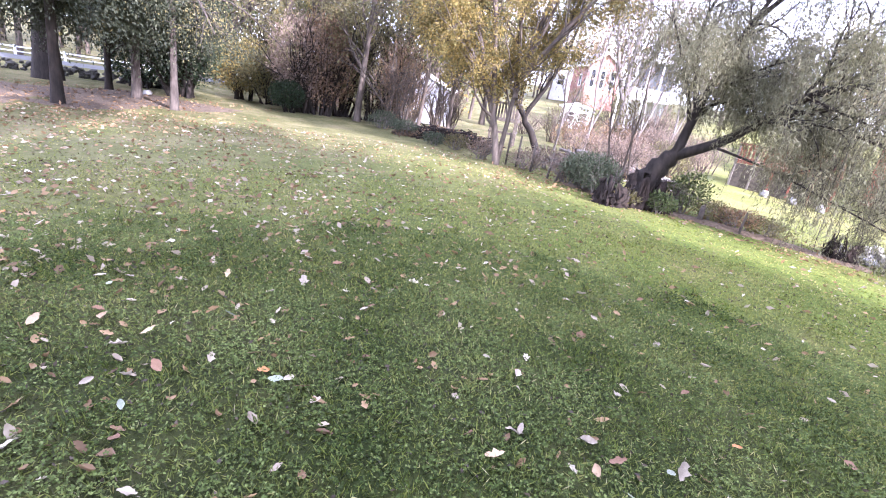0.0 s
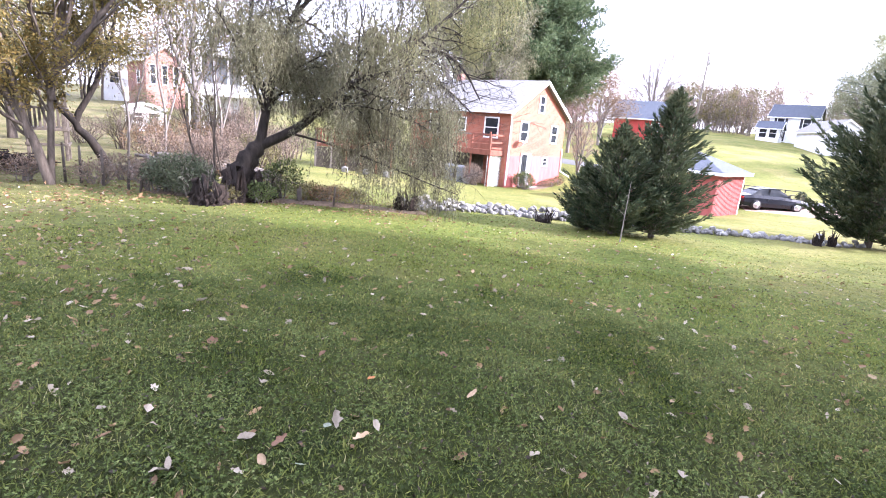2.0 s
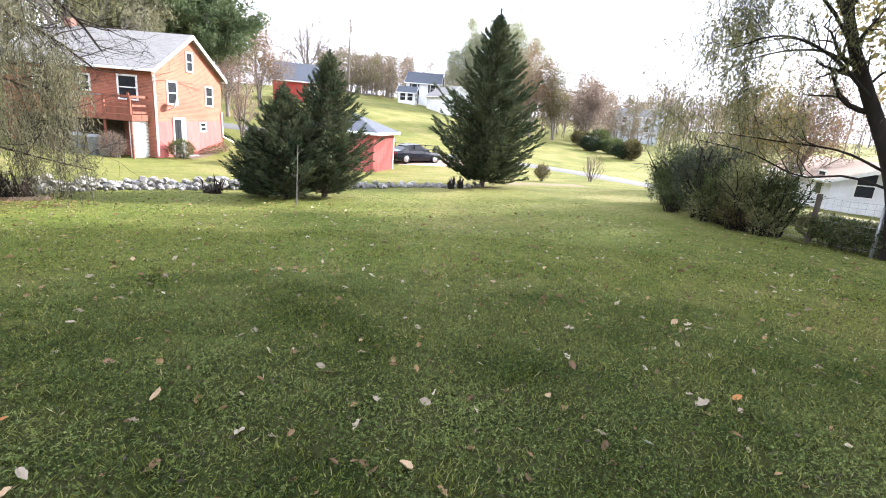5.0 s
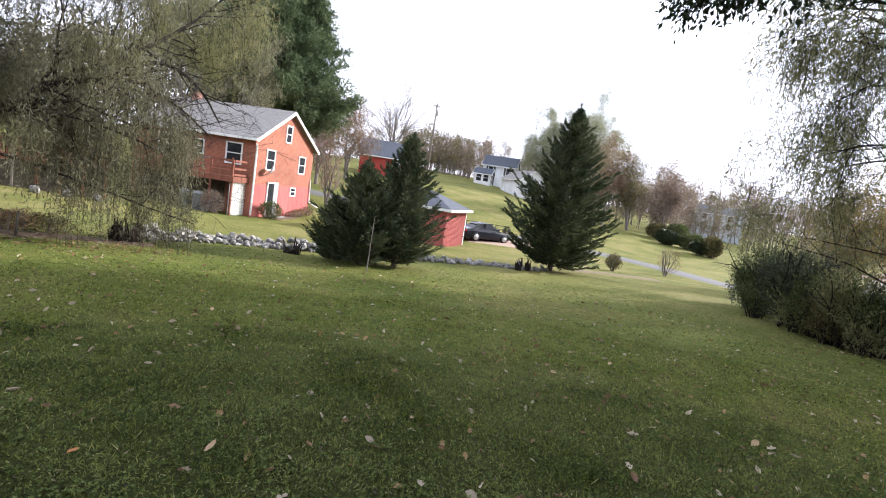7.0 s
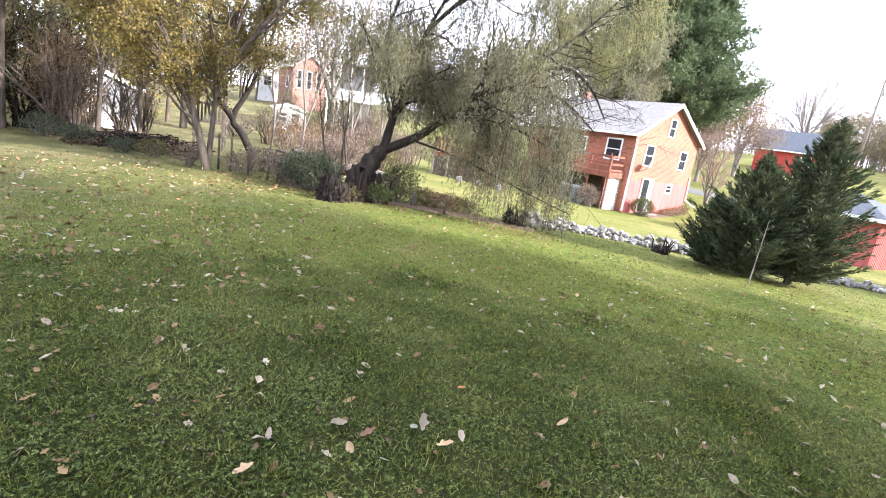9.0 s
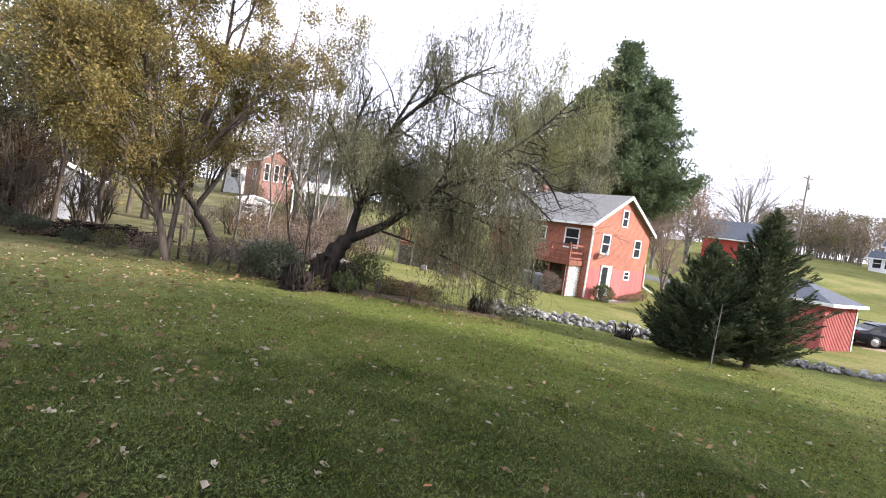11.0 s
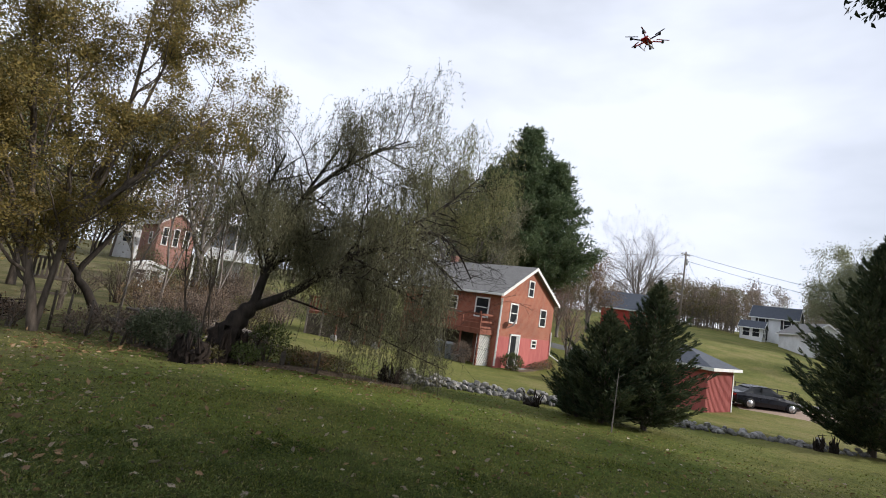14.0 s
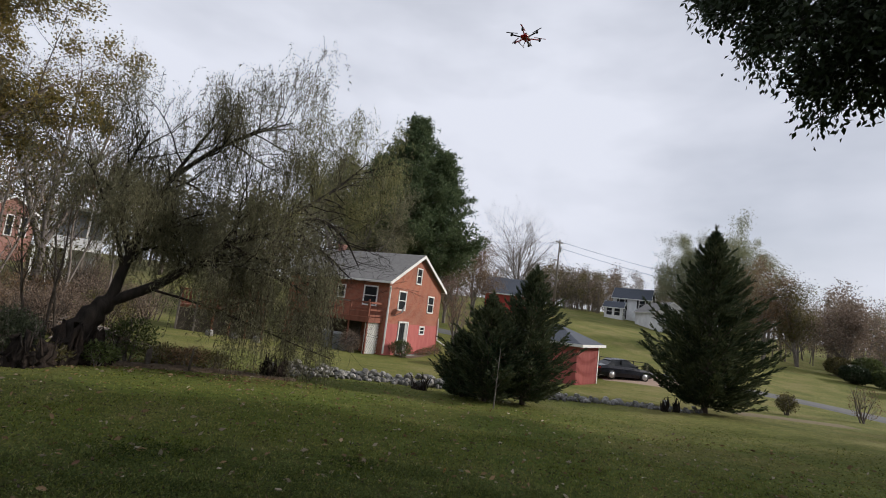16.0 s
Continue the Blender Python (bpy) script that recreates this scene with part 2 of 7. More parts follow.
def crown_on(rng, tips, count, length, width, spread=0.25, droop=0.3):
    """Leaves scattered round the outer twigs."""
    if not tips:
        return np.zeros((0, 3)), np.zeros((0, 4), np.int32)
    P, D = np.array([t[0] for t in tips]), np.array([t[1] for t in tips])
    i = rng.integers(0, len(P), count)
    return leaves(rng, P[i] + rng.normal(size=(count, 3)) * spread, D[i] + rng.normal(size=(count, 3)) * 0.7 - np.array([0, 0, droop]), length, width)


def plant(name, place, lines, crowns, bark, label, category, group="", kind=""):
    """A tree or shrub: an Empty, its trunk with limbs, and its leaves; crowns: (name, verts, quads, material)."""
    e = thing(name, place, 0, label, category, group, kind)
    if lines:
        v, q = tubes(lines)
        under(new("trunk", mesh_of("trunk", v, q, mat=bark, smooth=True)), e)
    for nm, v, q, mat in crowns:
        if len(v):
            under(new(nm, mesh_of(nm, v, q, mat=mat)), e)
    return e


# ---- the ground ----
DIST = [0, 15, 25, 35, 50, 70, 90, 130, 300, 900]
LAND = {-180: [-.3, -.4, -.4, -.3, 0, 0, 0, 2],
        -90: [-.45, -.75, -.8, -.4, .2, .5, 1, 2],
        -60: [-.45, -.75, -.9, -.9, -.6, 0, 1, 3],
        -35: [-.45, -.75, -1, -.9, -.3, .5, 2, 6],
        -18: [-.45, -.75, -.6, .6, 2.2, 3.4, 5, 8],
        0: [-.62, -1, -1.1, -.7, .7, 2, 4, 8],
        20: [-.92, -1.55, -2.1, -.4, 1.6, 3.2, 5, 8],
        35: [-.92, -1.5, -2, -.4, 3, 5.5, 7, 9],
        50: [-.9, -1.4, -1.95, -1.2, 1.7, 4.2, 5.6, 9],
        62: [-.8, -1.25, -1.75, -1.7, -.8, .1, 2, 7],
        76: [-.5, -.78, -1.2, -1.6, -1.1, -.4, 1.5, 7],
        95: [-.45, -1, -2, -2.4, -1.8, -.6, 2, 6]}
LAND = {k: [0] + v + [v[-1] + 4] for k, v in LAND.items()}
LAND[180] = LAND[-180]
AZ = np.array(sorted(LAND), float)
AZF = np.arange(-180, 181, 2.0)
DF = np.concatenate([np.arange(0, 60, 1.0), np.arange(60, 140, 4.0), np.geomspace(140, 900, 14)])
TABLE = np.array([[np.interp(d, DIST, LAND[int(a)]) for d in DF] for a in AZ])
TABLE = np.array([[np.interp(a, AZ, TABLE[:, j]) for j in range(len(DF))] for a in AZF])
for _ in range(5):
    wide = np.concatenate([TABLE[-4:-1], TABLE, TABLE[1:4]])
    TABLE = sum(wide[i:i + len(AZF)] for i in range(7)) / 7
    pad = np.concatenate([TABLE[:, :1]] * 2 + [TABLE] + [TABLE[:, -1:]] * 2, 1)
    smooth_part = sum(pad[:, i:i + len(DF)] for i in range(5)) / 5
    TABLE[:, 1:] = smooth_part[:, 1:]
TABLE[:, 0] = TABLE[:, 0].mean()
TABLE -= TABLE[0, 0]


def gz(x, y):
    """The ground's height."""
    x, y = np.asarray(x, float), np.asarray(y, float)
    d, a = np.hypot(x, y), np.degrees(np.arctan2(x, y))
    ai = np.clip((a + 180) / 2.0, 0, len(AZF) - 1.001)
    i = ai.astype(int)
    j = np.clip(np.searchsorted(DF, d, "right") - 1, 0, len(DF) - 2)
    fa, fd = ai - i, np.clip((d - DF[j]) / (DF[j + 1] - DF[j]), 0, 1)
    return (TABLE[i, j] * (1 - fa) * (1 - fd) + TABLE[i + 1, j] * fa * (1 - fd) + TABLE[i, j + 1] * (1 - fa) * fd + TABLE[i + 1, j + 1] * fa * fd)


PLAN = ([-75, -65, -55, -26.7, 0, 20, 45, 56, 76], [1.5, 1.9, 1.4, 1.1, .3, -.3, -1.05, -.7, .1])


def at(az, d, dz=0.0):
    """A place on the ground, by its bearing from the path's start (degrees, clockwise from +y, as sketched; PLAN sets the sketch right) and distance."""
    az += float(np.interp(az, *PLAN))
    x, y = d * math.sin(radians(az)), d * math.cos(radians(az))
    return np.array([x, y, float(gz(x, y)) + dz])


def lawn_material():
    m, n, l, b = shader("lawn")
    fine = noise_tex(n, l, 42, 6, 0.75)
    mid = noise_tex(n, l, 2.2, 5, 0.65)
    broad = noise_tex(n, l, 0.22, 4, 0.6)
    c = ramp(n, l, fine, [(0.32, (0.014, 0.024, 0.004)), (0.5, (0.072, 0.105, 0.015)), (0.66, (0.185, 0.215, 0.042))])
    c = mixed(n, l, 0.45, c, ramp(n, l, mid, [(0.32, (0.045, 0.075, 0.010)), (0.5, (0.105, 0.135, 0.020)), (0.64, (0.205, 0.17, 0.06))]))
    c = mixed(n, l, 0.3, c, ramp(n, l, broad, [(0.36, (0.05, 0.088, 0.012)), (0.52, (0.09, 0.115, 0.022)), (0.66, (0.17, 0.135, 0.055))]))
    # drier mown grass on the slopes away from the trees, paled as if sunlit
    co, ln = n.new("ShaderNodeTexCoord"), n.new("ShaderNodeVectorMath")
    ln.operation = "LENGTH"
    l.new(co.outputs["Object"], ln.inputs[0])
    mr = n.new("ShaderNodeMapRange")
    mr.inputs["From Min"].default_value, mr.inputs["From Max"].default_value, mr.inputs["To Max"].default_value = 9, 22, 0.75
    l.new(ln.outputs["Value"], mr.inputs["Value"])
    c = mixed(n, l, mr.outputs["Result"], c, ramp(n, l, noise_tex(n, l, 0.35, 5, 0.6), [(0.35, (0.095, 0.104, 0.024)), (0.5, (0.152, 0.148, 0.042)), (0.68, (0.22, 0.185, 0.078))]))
    # tufts and hollows of the turf
    tuft = noise_tex(n, l, 7.0, 9, 0.75)
    c = mixed(n, l, 0.75, c, ramp(n, l, tuft, [(0.34, (0.42, 0.40, 0.36)), (0.5, (0.95, 0.96, 0.9)), (0.64, (1.5, 1.42, 1.5))]), "MULTIPLY")
    # worn, leaf-stained turf under the trees on the west side
    sx, mw = n.new("ShaderNodeSeparateXYZ"), n.new("ShaderNodeMapRange")
    l.new(co.outputs["Object"], sx.inputs[0])
    l.new(sx.outputs["X"], mw.inputs["Value"])
    mw.inputs["From Min"].default_value, mw.inputs["From Max"].default_value, mw.inputs["To Min"].default_value, mw.inputs["To Max"].default_value = -10.0, 0.0, 0.66, 0.0
    c = mixed(n, l, mw.outputs["Result"], c, ramp(n, l, noise_tex(n, l, 0.8, 6, 0.7), [(0.35, (0.045, 0.05, 0.02)), (0.5, (0.11, 0.095, 0.05)), (0.65, (0.19, 0.155, 0.095))]))
    # thatch and soil under the standing blades, darkened nearby as shade between them
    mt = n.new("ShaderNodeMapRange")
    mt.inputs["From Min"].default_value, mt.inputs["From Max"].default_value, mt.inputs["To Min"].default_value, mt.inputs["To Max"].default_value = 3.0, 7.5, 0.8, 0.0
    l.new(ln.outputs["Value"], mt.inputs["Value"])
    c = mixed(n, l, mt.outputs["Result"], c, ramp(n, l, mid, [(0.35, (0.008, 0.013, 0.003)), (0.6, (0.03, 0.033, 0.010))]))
    l.new(c, b.inputs["Base Color"])
    b.inputs["Roughness"].default_value = 0.95
    b.inputs["Specular IOR Level"].default_value = 0.15
    bump(n, l, b, fine, 0.9, 0.03)
    return m


LAWN = lawn_material()


def build_ground():
    rad = np.concatenate([np.arange(0.25, 6, 0.25), np.arange(6, 40, 0.5), np.geomspace(40, 900, 60)])
    az = np.radians(np.arange(0, 360, 1.5))
    r, a = np.meshgrid(rad, az, indexing="ij")
    x, y = r * np.sin(a), r * np.cos(a)
    z = gz(x, y)
    k = len(az)
    near = np.exp(-((r - 10) / 14) ** 2)
    z = z + near * 0.025 * (np.sin(x * 1.7 + 0.6 * y) * np.cos(y * 1.3 - 0.4 * x)) * np.minimum(r / 3, 1)
    v = np.concatenate([np.stack([x, y, z], -1).reshape(-1, 3), [[0, 0, 0]]])
    i, j = np.meshgrid(np.arange(len(rad) - 1), np.arange(k), indexing="ij")
    j2 = (j + 1) % k
    q = np.stack([i * k + j, (i + 1) * k + j, (i + 1) * k + j2, i * k + j2], -1).reshape(-1, 4)
    c = len(v) - 1
    t = np.stack([np.full(k, c), np.arange(k), (np.arange(k) + 1) % k], -1)
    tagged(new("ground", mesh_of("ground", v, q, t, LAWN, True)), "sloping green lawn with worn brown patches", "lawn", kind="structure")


build_ground()


def local(az, d, pts):
    """Points (to the right, up, away) seen from the path, about the foot at a bearing and distance, in metres from that foot."""
    rt = np.array([math.cos(radians(az)), -math.sin(radians(az)), 0])
    fw = np.array([math.sin(radians(az)), math.cos(radians(az)), 0])
    return [p[0] * rt + np.array([0, 0, p[1]]) + (p[2] if len(p) > 2 else 0) * fw for p in pts]


def spline(pts, n):
    """A smooth line through points."""
    pts = np.array(pts, float)
    t = np.arange(len(pts))
    s = np.linspace(0, len(pts) - 1, n)
    m = np.gradient(pts, axis=0)
    i = np.clip(s.astype(int), 0, len(pts) - 2)
    f = (s - i)[:, None]
    return (2 * f**3 - 3 * f**2 + 1) * pts[i] + (f**3 - 2 * f**2 + f) * m[i] + (-2 * f**3 + 3 * f**2) * pts[i + 1] + (f**3 - f**2) * m[i + 1]


def limb(pts, r0, r1, n=14, sides=9):
    P = spline(pts, n)
    return (P, np.linspace(r0, r1, n), sides)


def sprout(rng, line, count, f0, f1, length, spread, spec, out, tips, up=0.0):
    """Side limbs along a line between the fractions f0 and f1."""
    P, R, _ = line
    n = len(P)
    for k in range(count):
        f = f0 + (f1 - f0) * (k + rng.uniform(0, 1)) / count
        x = f * (n - 1)
        i = min(int(x), n - 2)
        d = P[i + 1] - P[i]
        d /= np.linalg.norm(d)
        nd = turned(d, np.cross(d, rng.normal(size=3)), spread * rng.uniform(0.6, 1.3)) + np.array([0, 0, up])
        nd /= np.linalg.norm(nd)
        grow(rng, P[i] + (P[i + 1] - P[i]) * (x - i), nd, length * rng.uniform(0.6, 1.2), R[i] * 0.5, 0, spec, out, tips)


def strands(rng, tips, count, lo, hi, leaf, width, every=0.10, sway=0.12):
    """Hanging willow shoots with narrow leaves."""
    lines, P, D = [], [], []
    T, TD = np.array([t[0] for t in tips]), np.array([t[1] for t in tips])
    for i in rng.integers(0, len(T), count):
        L = rng.uniform(lo, hi) * rng.uniform(0.5, 1)
        n = 7
        q = T[i] + rng.normal(size=3) * 0.12
        v = TD[i] * 0.7 + rng.normal(size=3) * 0.5
        pts = [q]
        for s in range(n):
            v = v * 0.62 + np.array([0, 0, -0.55]) + rng.normal(size=3) * sway
            q = q + v / np.linalg.norm(v) * L / n
            pts.append(q)
        pts = np.array(pts)
        lines.append((pts, np.full(n + 1, 0.0035), 3))
        m = max(3, int(L / every))
        s = rng.uniform(0, n - 0.01, m)
        k = s.astype(int)
        P.append(pts[k] + (pts[k + 1] - pts[k]) * (s - k)[:, None])
        D.append((pts[k + 1] - pts[k]) / (L / n) + rng.normal(size=(m, 3)) * 0.7)
    P, D = np.concatenate(P), np.concatenate(D)
    v, q = leaves(rng, P, D, leaf, width)
    return lines, v, q


def willow():
    rng = np.random.default_rng(11)
    az, d = -9.6, 13.3
    L = lambda pts: local(az, d, pts)
    trunk = limb(L([(-.14, -.2), (-.08, .4), (.0, .8), (.2, 1.15), (.42, 1.42)]), .36, .17, 16, 14)
    trunk[1][:] *= (1 + .16 * np.sin(np.arange(16) * 2.1)) * (1 + .75 * np.exp(-np.arange(16) / 3.2))
    a = limb(L([(.38, 1.36), (.55, 2.3, .1), (.85, 3.6, .2), (1.25, 4.7, .3), (1.9, 6.1, .2)]), .125, .022, 18, 8)
    a2 = limb(L([(.58, 2.4, .1), (.3, 3.3, .4), (.2, 4.4, .6), (.5, 5.6, .9)]), .09, .025, 12, 6)
    a3 = limb(L([(1.1, 4.4, .3), (1.9, 5.3, 0), (2.8, 6.0, -.3), (3.6, 6.5, -.4)]), .07, .02, 12, 6)
    b = limb(L([(.38, 1.34), (1.25, 1.85, -.1), (1.9, 2.45, -.2), (2.6, 3.05, -.1), (3.6, 3.75, .1), (4.6, 4.5, .3), (5.6, 5.4, .6), (6.5, 6.4, .8)]), .125, .02, 24, 8)
    c = limb(L([(1.05, 1.72, -.1), (2.1, 1.5, -.6), (3.2, 1.15, -.9), (4.5, .7, -1.2), (5.3, .45, -1.3)]), .034, .01, 14, 6)
    d2 = limb(L([(1.9, 2.4, -.2), (2.9, 2.5, -.6), (4.1, 2.2, -1.0), (5.1, 1.7, -1.2)]), .04, .012, 12, 6)
    e = limb(L([(.5, 2.1, .1), (.25, 2.8, -.2), (-.1, 3.5, -.5), (-.5, 4.3, -.6)]), .06, .015, 12, 6)
    f1 = limb(L([(2.6, 3.05, -.1), (3.8, 3.5, -.6), (4.8, 3.2, -.8), (5.6, 2.6, -1.0)]), .06, .018, 12, 6)
    f2 = limb(L([(3.9, 3.95, .2), (4.9, 4.1, -.2), (5.6, 3.7, -.3), (6.1, 3.0, -.4)]), .06, .018, 12, 6)
    f3 = limb(L([(1.5, 2.1, -.1), (2.6, 2.5, .5), (4.0, 2.5, .8), (5.2, 2.0, 1.0)]), .06, .018, 12, 6)
    out, tips, tips_right, tips_low = [], [], [], []
    curtain = []
    spec = [(5, .7, .62, .16, .03, 6), (4, .8, .6, .2, -.02, 4), (0, 0, 0, .22, -.06, 4)]
    for ln, k, ts in ((a, 16, tips), (a2, 10, tips), (a3, 12, tips), (e, 3, tips), (c, 9, tips_low), (d2, 12, tips_low), (b, 14, tips)):
        sprout(rng, ln, k, .22, .55 if ln is b else 1, 1.75, .95, spec, out, ts, .1)
    sprout(rng, b, 24, .5, 1, 2.0, 1.0, spec, out, tips_right, .2)
    for ln in (f1, f2, f3):
        sprout(rng, ln, 11, .25, 1, 1.3, .9, spec, out, curtain, .1)
    rt, fw = np.array(local(az, d, [(1, 0, 0)])[0]), np.array(local(az, d, [(0, 0, 1)])[0])
    near = lambda ts, lim: [q for q in ts if q[0] @ rt < (d + q[0] @ fw) * math.tan(radians(lim))]
    curtain, tips_right = near(curtain + tips_low, 23.0), near(tips_right, 29.0)
    tips_right = [q for q in tips_right if q[0] @ rt < 4.3 or q[0][2] > 4.7]
    curtain = [q for q in curtain if q[0] @ rt < 4.3 or q[0][2] < 2.9]
    s1, v1, q1 = strands(rng, tips, 4700, .4, 1.5, .095, .014, .052)
    s4, v4, q4 = strands(rng, [q for q in tips if q[0][2] < 4.4 and q[0] @ rt < 3.4], 3600, .5, 1.6, .095, .014, .055)
    # shoots of the right end, given the paler leaf colour as sunlight on them
    s2, v2, q2 = strands(rng, tips_right, 2100, .4, 1.3, .10, .018, .058)
    s3, v3, q3 = strands(rng, curtain, 2100, .6, 1.75, .09, .0135, .048)
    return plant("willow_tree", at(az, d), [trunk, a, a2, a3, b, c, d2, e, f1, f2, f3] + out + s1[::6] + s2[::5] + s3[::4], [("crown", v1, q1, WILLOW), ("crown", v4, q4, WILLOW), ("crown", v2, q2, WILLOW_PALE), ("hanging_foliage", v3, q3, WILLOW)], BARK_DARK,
                 "old leaning willow with drooping grey green shoots", "tree")


willow()


def round_tree(name, az, d, limbs, r0, spec, count, n_leaf, leaf, width, mat, bark, label, length=2.0, seed=1, spread=.8, up=.2, scatter=.3, f0=.35, droop=.3):
    """A broadleaf tree from its main limbs, each a list of points about the foot."""
    rng = np.random.default_rng(seed)
    lines, tips = [], []
    for k, pts in enumerate(limbs):
        ln = limb(local(az, d, pts), r0 * (1 if k == 0 else .75), .03, 16, 8)
        lines.append(ln)
        sprout(rng, ln, count, f0, 1, length, spread, spec, lines, tips, up)
    v, q = crown_on(rng, tips, n_leaf, leaf, width, scatter, droop)
    return plant(name, at(az, d), lines, [("crown", v, q, mat)], bark, label, "tree")


SPEC3 = [(5, .7, .6, .16, .05, 5), (5, .8, .6, .2, .03, 4), (0, 0, 0, .25, 0, 3)]
SPEC_BARE = [(5, .55, .6, .12, .06, 5), (5, .6, .6, .15, .05, 4), (4, .6, .6, .2, .04, 3), (0, 0, 0, .2, .03, 2)]

round_tree("yellow_tree", -26.7, 15.5, [[(0, -.1), (-.25, 1.1), (-.7, 2.3, .2), (-1.4, 4.4, .4), (-2.2, 6.8, .5)], [(0, -.1), (.1, 1.2, .1), (.25, 2.6, .2), (.9, 4.8, .3), (1.6, 8.2, .2)], [(-.6, 2.0, .2), (-1.5, 3.4, -.3), (-2.6, 4.9, -.5)], [(.2, 2.0, .1), (.0, 4.0, .8), (-.6, 7.0, 1.0)], [(.25, 2.6, .2), (1.5, 4.4, -.2), (2.8, 6.4, -.4)], [(-.3, 1.1), (-.8, 4.2, .3), (-1.4, 7.6, .6), (-1.8, 10.4, .6)], [(.25, 2.6, .2), (.9, 6.0, .8), (1.0, 9.8, 1.0)]],
           .12, SPEC3, 12, 118000, .072, .042, YELLOW, BARK, "twin-trunked tree with thinning yellow leaves", seed=3, f0=.24, droop=.5, scatter=.11)
round_tree("leaning_tree", -22.0, 22.0, [[(0, -.1), (-.5, .9), (-.9, 1.5), (-.3, 2.7, .1), (.3, 4.2), (.7, 6.5)], [(-.9, 1.5), (-1.6, 2.4), (-2.2, 3.8)]],
           .18, SPEC3, 12, 12000, .09, .05, OLIVE, BARK_DARK, "crooked leaning tree with sparse olive leaves", seed=5, f0=.5)
round_tree("weeping_tree", 14.2, 42.0, [[(0, -.1), (.2, 4), (.0, 8), (.3, 12.6)], [(.1, 4), (-1.6, 8, -.5), (-2.8, 11.6, -1)], [(.1, 4), (1.8, 8, .5), (3.2, 11.2, .6)], [(.1, 5), (-.8, 9, 1.6), (-1.4, 12.6, 2.4)], [(.1, 3.6), (-2.6, 6.4, .4), (-4.2, 8.6, .6)], [(.1, 3.6), (2.4, 6.4, -.6), (4.0, 8.4, -.8)]],
           .3, SPEC3, 13, 44000, .22, .055, WEEPING, BARK_GREY, "pale green weeping tree behind the brick house", seed=9, length=2.6, droop=1.6, scatter=.28)
round_tree("bare_tree", -14.5, 30.0, [[(0, -.1), (.2, 2.5), (.1, 5), (.3, 8), (.2, 12)], [(.1, 3), (1.2, 6), (2.0, 10)], [(.1, 3), (-.9, 6), (-1.6, 10)]],
           .2, SPEC_BARE, 12, 2500, .08, .04, RUSSET, BARK_GREY, "tall grey tree almost bare of leaves", seed=6, spread=.5, up=.5, length=2.6)


def conifer(name, az, d, height, width, seed, label, lean=0.0):
    """A cedar: many upswept sprays on a straight trunk, a full cone tucked in at the ground and drawn out to a spire."""
    rng = np.random.default_rng(seed)
    lines = [limb([(0, 0, -.1), (lean * .5, 0, height * .5), (lean, 0, height)], .04 + height * .012, .006, 12, 8)]
    P, D = [], []
    n = int(150 + height * 40)
    for k in range(n):
        f = ((k + rng.uniform(-2, 2)) / n) if 2 < k < n - 2 else k / n
        f = f ** 1.1
        h = .03 * height + f * height * .93
        prof = (.66 + .34 * min(1, f / .2)) * min(1.0, (1 - f) / .82) ** .98
        R = width / 2 * prof * (rng.uniform(.50, 1.02) + .22 * (rng.uniform() < .2)) + .05
        a = k * 2.399 + rng.normal() * .35
        o = np.array([math.cos(a), math.sin(a), 0])
        m = 7
        t = np.linspace(0, 1, m)[:, None]
        rise = rng.uniform(.32, .62) + .28 * f
        pts = np.array([lean * h / height, 0, h]) + o * R * t + np.array([0, 0, 1]) * (-.16 * (1 - f) * R * t + rise * R * t**1.7) + rng.normal(size=(m, 3)) * .015 * t
        lines.append((pts, np.linspace(.010 + .01 * (1 - f), .002, m), 3))
        side = np.cross(o, [0, 0, 1])
        cnt = int(14 + 80 * R)
        s = rng.uniform(.08, 1.02, cnt) ** .8
        x = s * (m - 1)
        i = np.minimum(x.astype(int), m - 2)
        base = pts[i] + (pts[i + 1] - pts[i]) * (x - i)[:, None]
        sg = rng.choice([-1, 1], cnt)[:, None]
        off = rng.uniform(0, .36, (cnt, 1)) * R * np.maximum(1.0 - s[:, None], .02)
        along = pts[-1] - pts[-2]
        dirs = along / np.linalg.norm(along) * .9 + side * sg * rng.uniform(.1, .75, (cnt, 1)) + rng.normal(size=(cnt, 3)) * [.18, .18, .26]
        P.append(base + (side * sg + o * .4) * off + rng.normal(size=(cnt, 3)) * .018)
        D.append(dirs)
    k = 60
    z = rng.uniform(.93, 1.0, k) * height
    P.append(np.stack([lean * z / height, np.zeros(k), z], 1))
    D.append(rng.normal(size=(k, 3)) * [.35, .35, .2] + [0, 0, .8])
    v, q = leaves(rng, np.concatenate(P), np.concatenate(D), .10 + height * .012, .020 + height * .0026, .15)
    return plant(name, at(az, d), lines, [("foliage", v, q, CEDAR)], BARK, label, "tree")


conifer("cedar_tree", 55.2, 23.0, 7.6, 5.4, 21, "tall dark green cedar of full conical shape", .2)
conifer("cedar_tree", 37.3, 15.4, 4.2, 3.2, 22, "bushy dark green cedar beside the stone wall", .1)
conifer("cedar_tree", 33.0, 14.6, 3.1, 2.8, 23, "smaller spreading green cedar beside the stone wall", -.05)
def bare_stem(az, d, h, label):
    """A thin dead stem with a few stubs of twigs."""
    t = thing("dead_sapling", at(az, d), 0, label, "sapling")
    rod("stem", (0, 0, -.1), (.05, .02, h), .018, BARK_GREY, t, .006, 6)
    for k in range(6):
        z = h * (.35 + .1 * k)
        a = k * 2.4
        rod("twig", (.05 * z / h, .02 * z / h, z), (.05 * z / h + .16 * math.cos(a), .02 + .16 * math.sin(a), z + .12), .006, BARK_GREY, t, .002, 4)


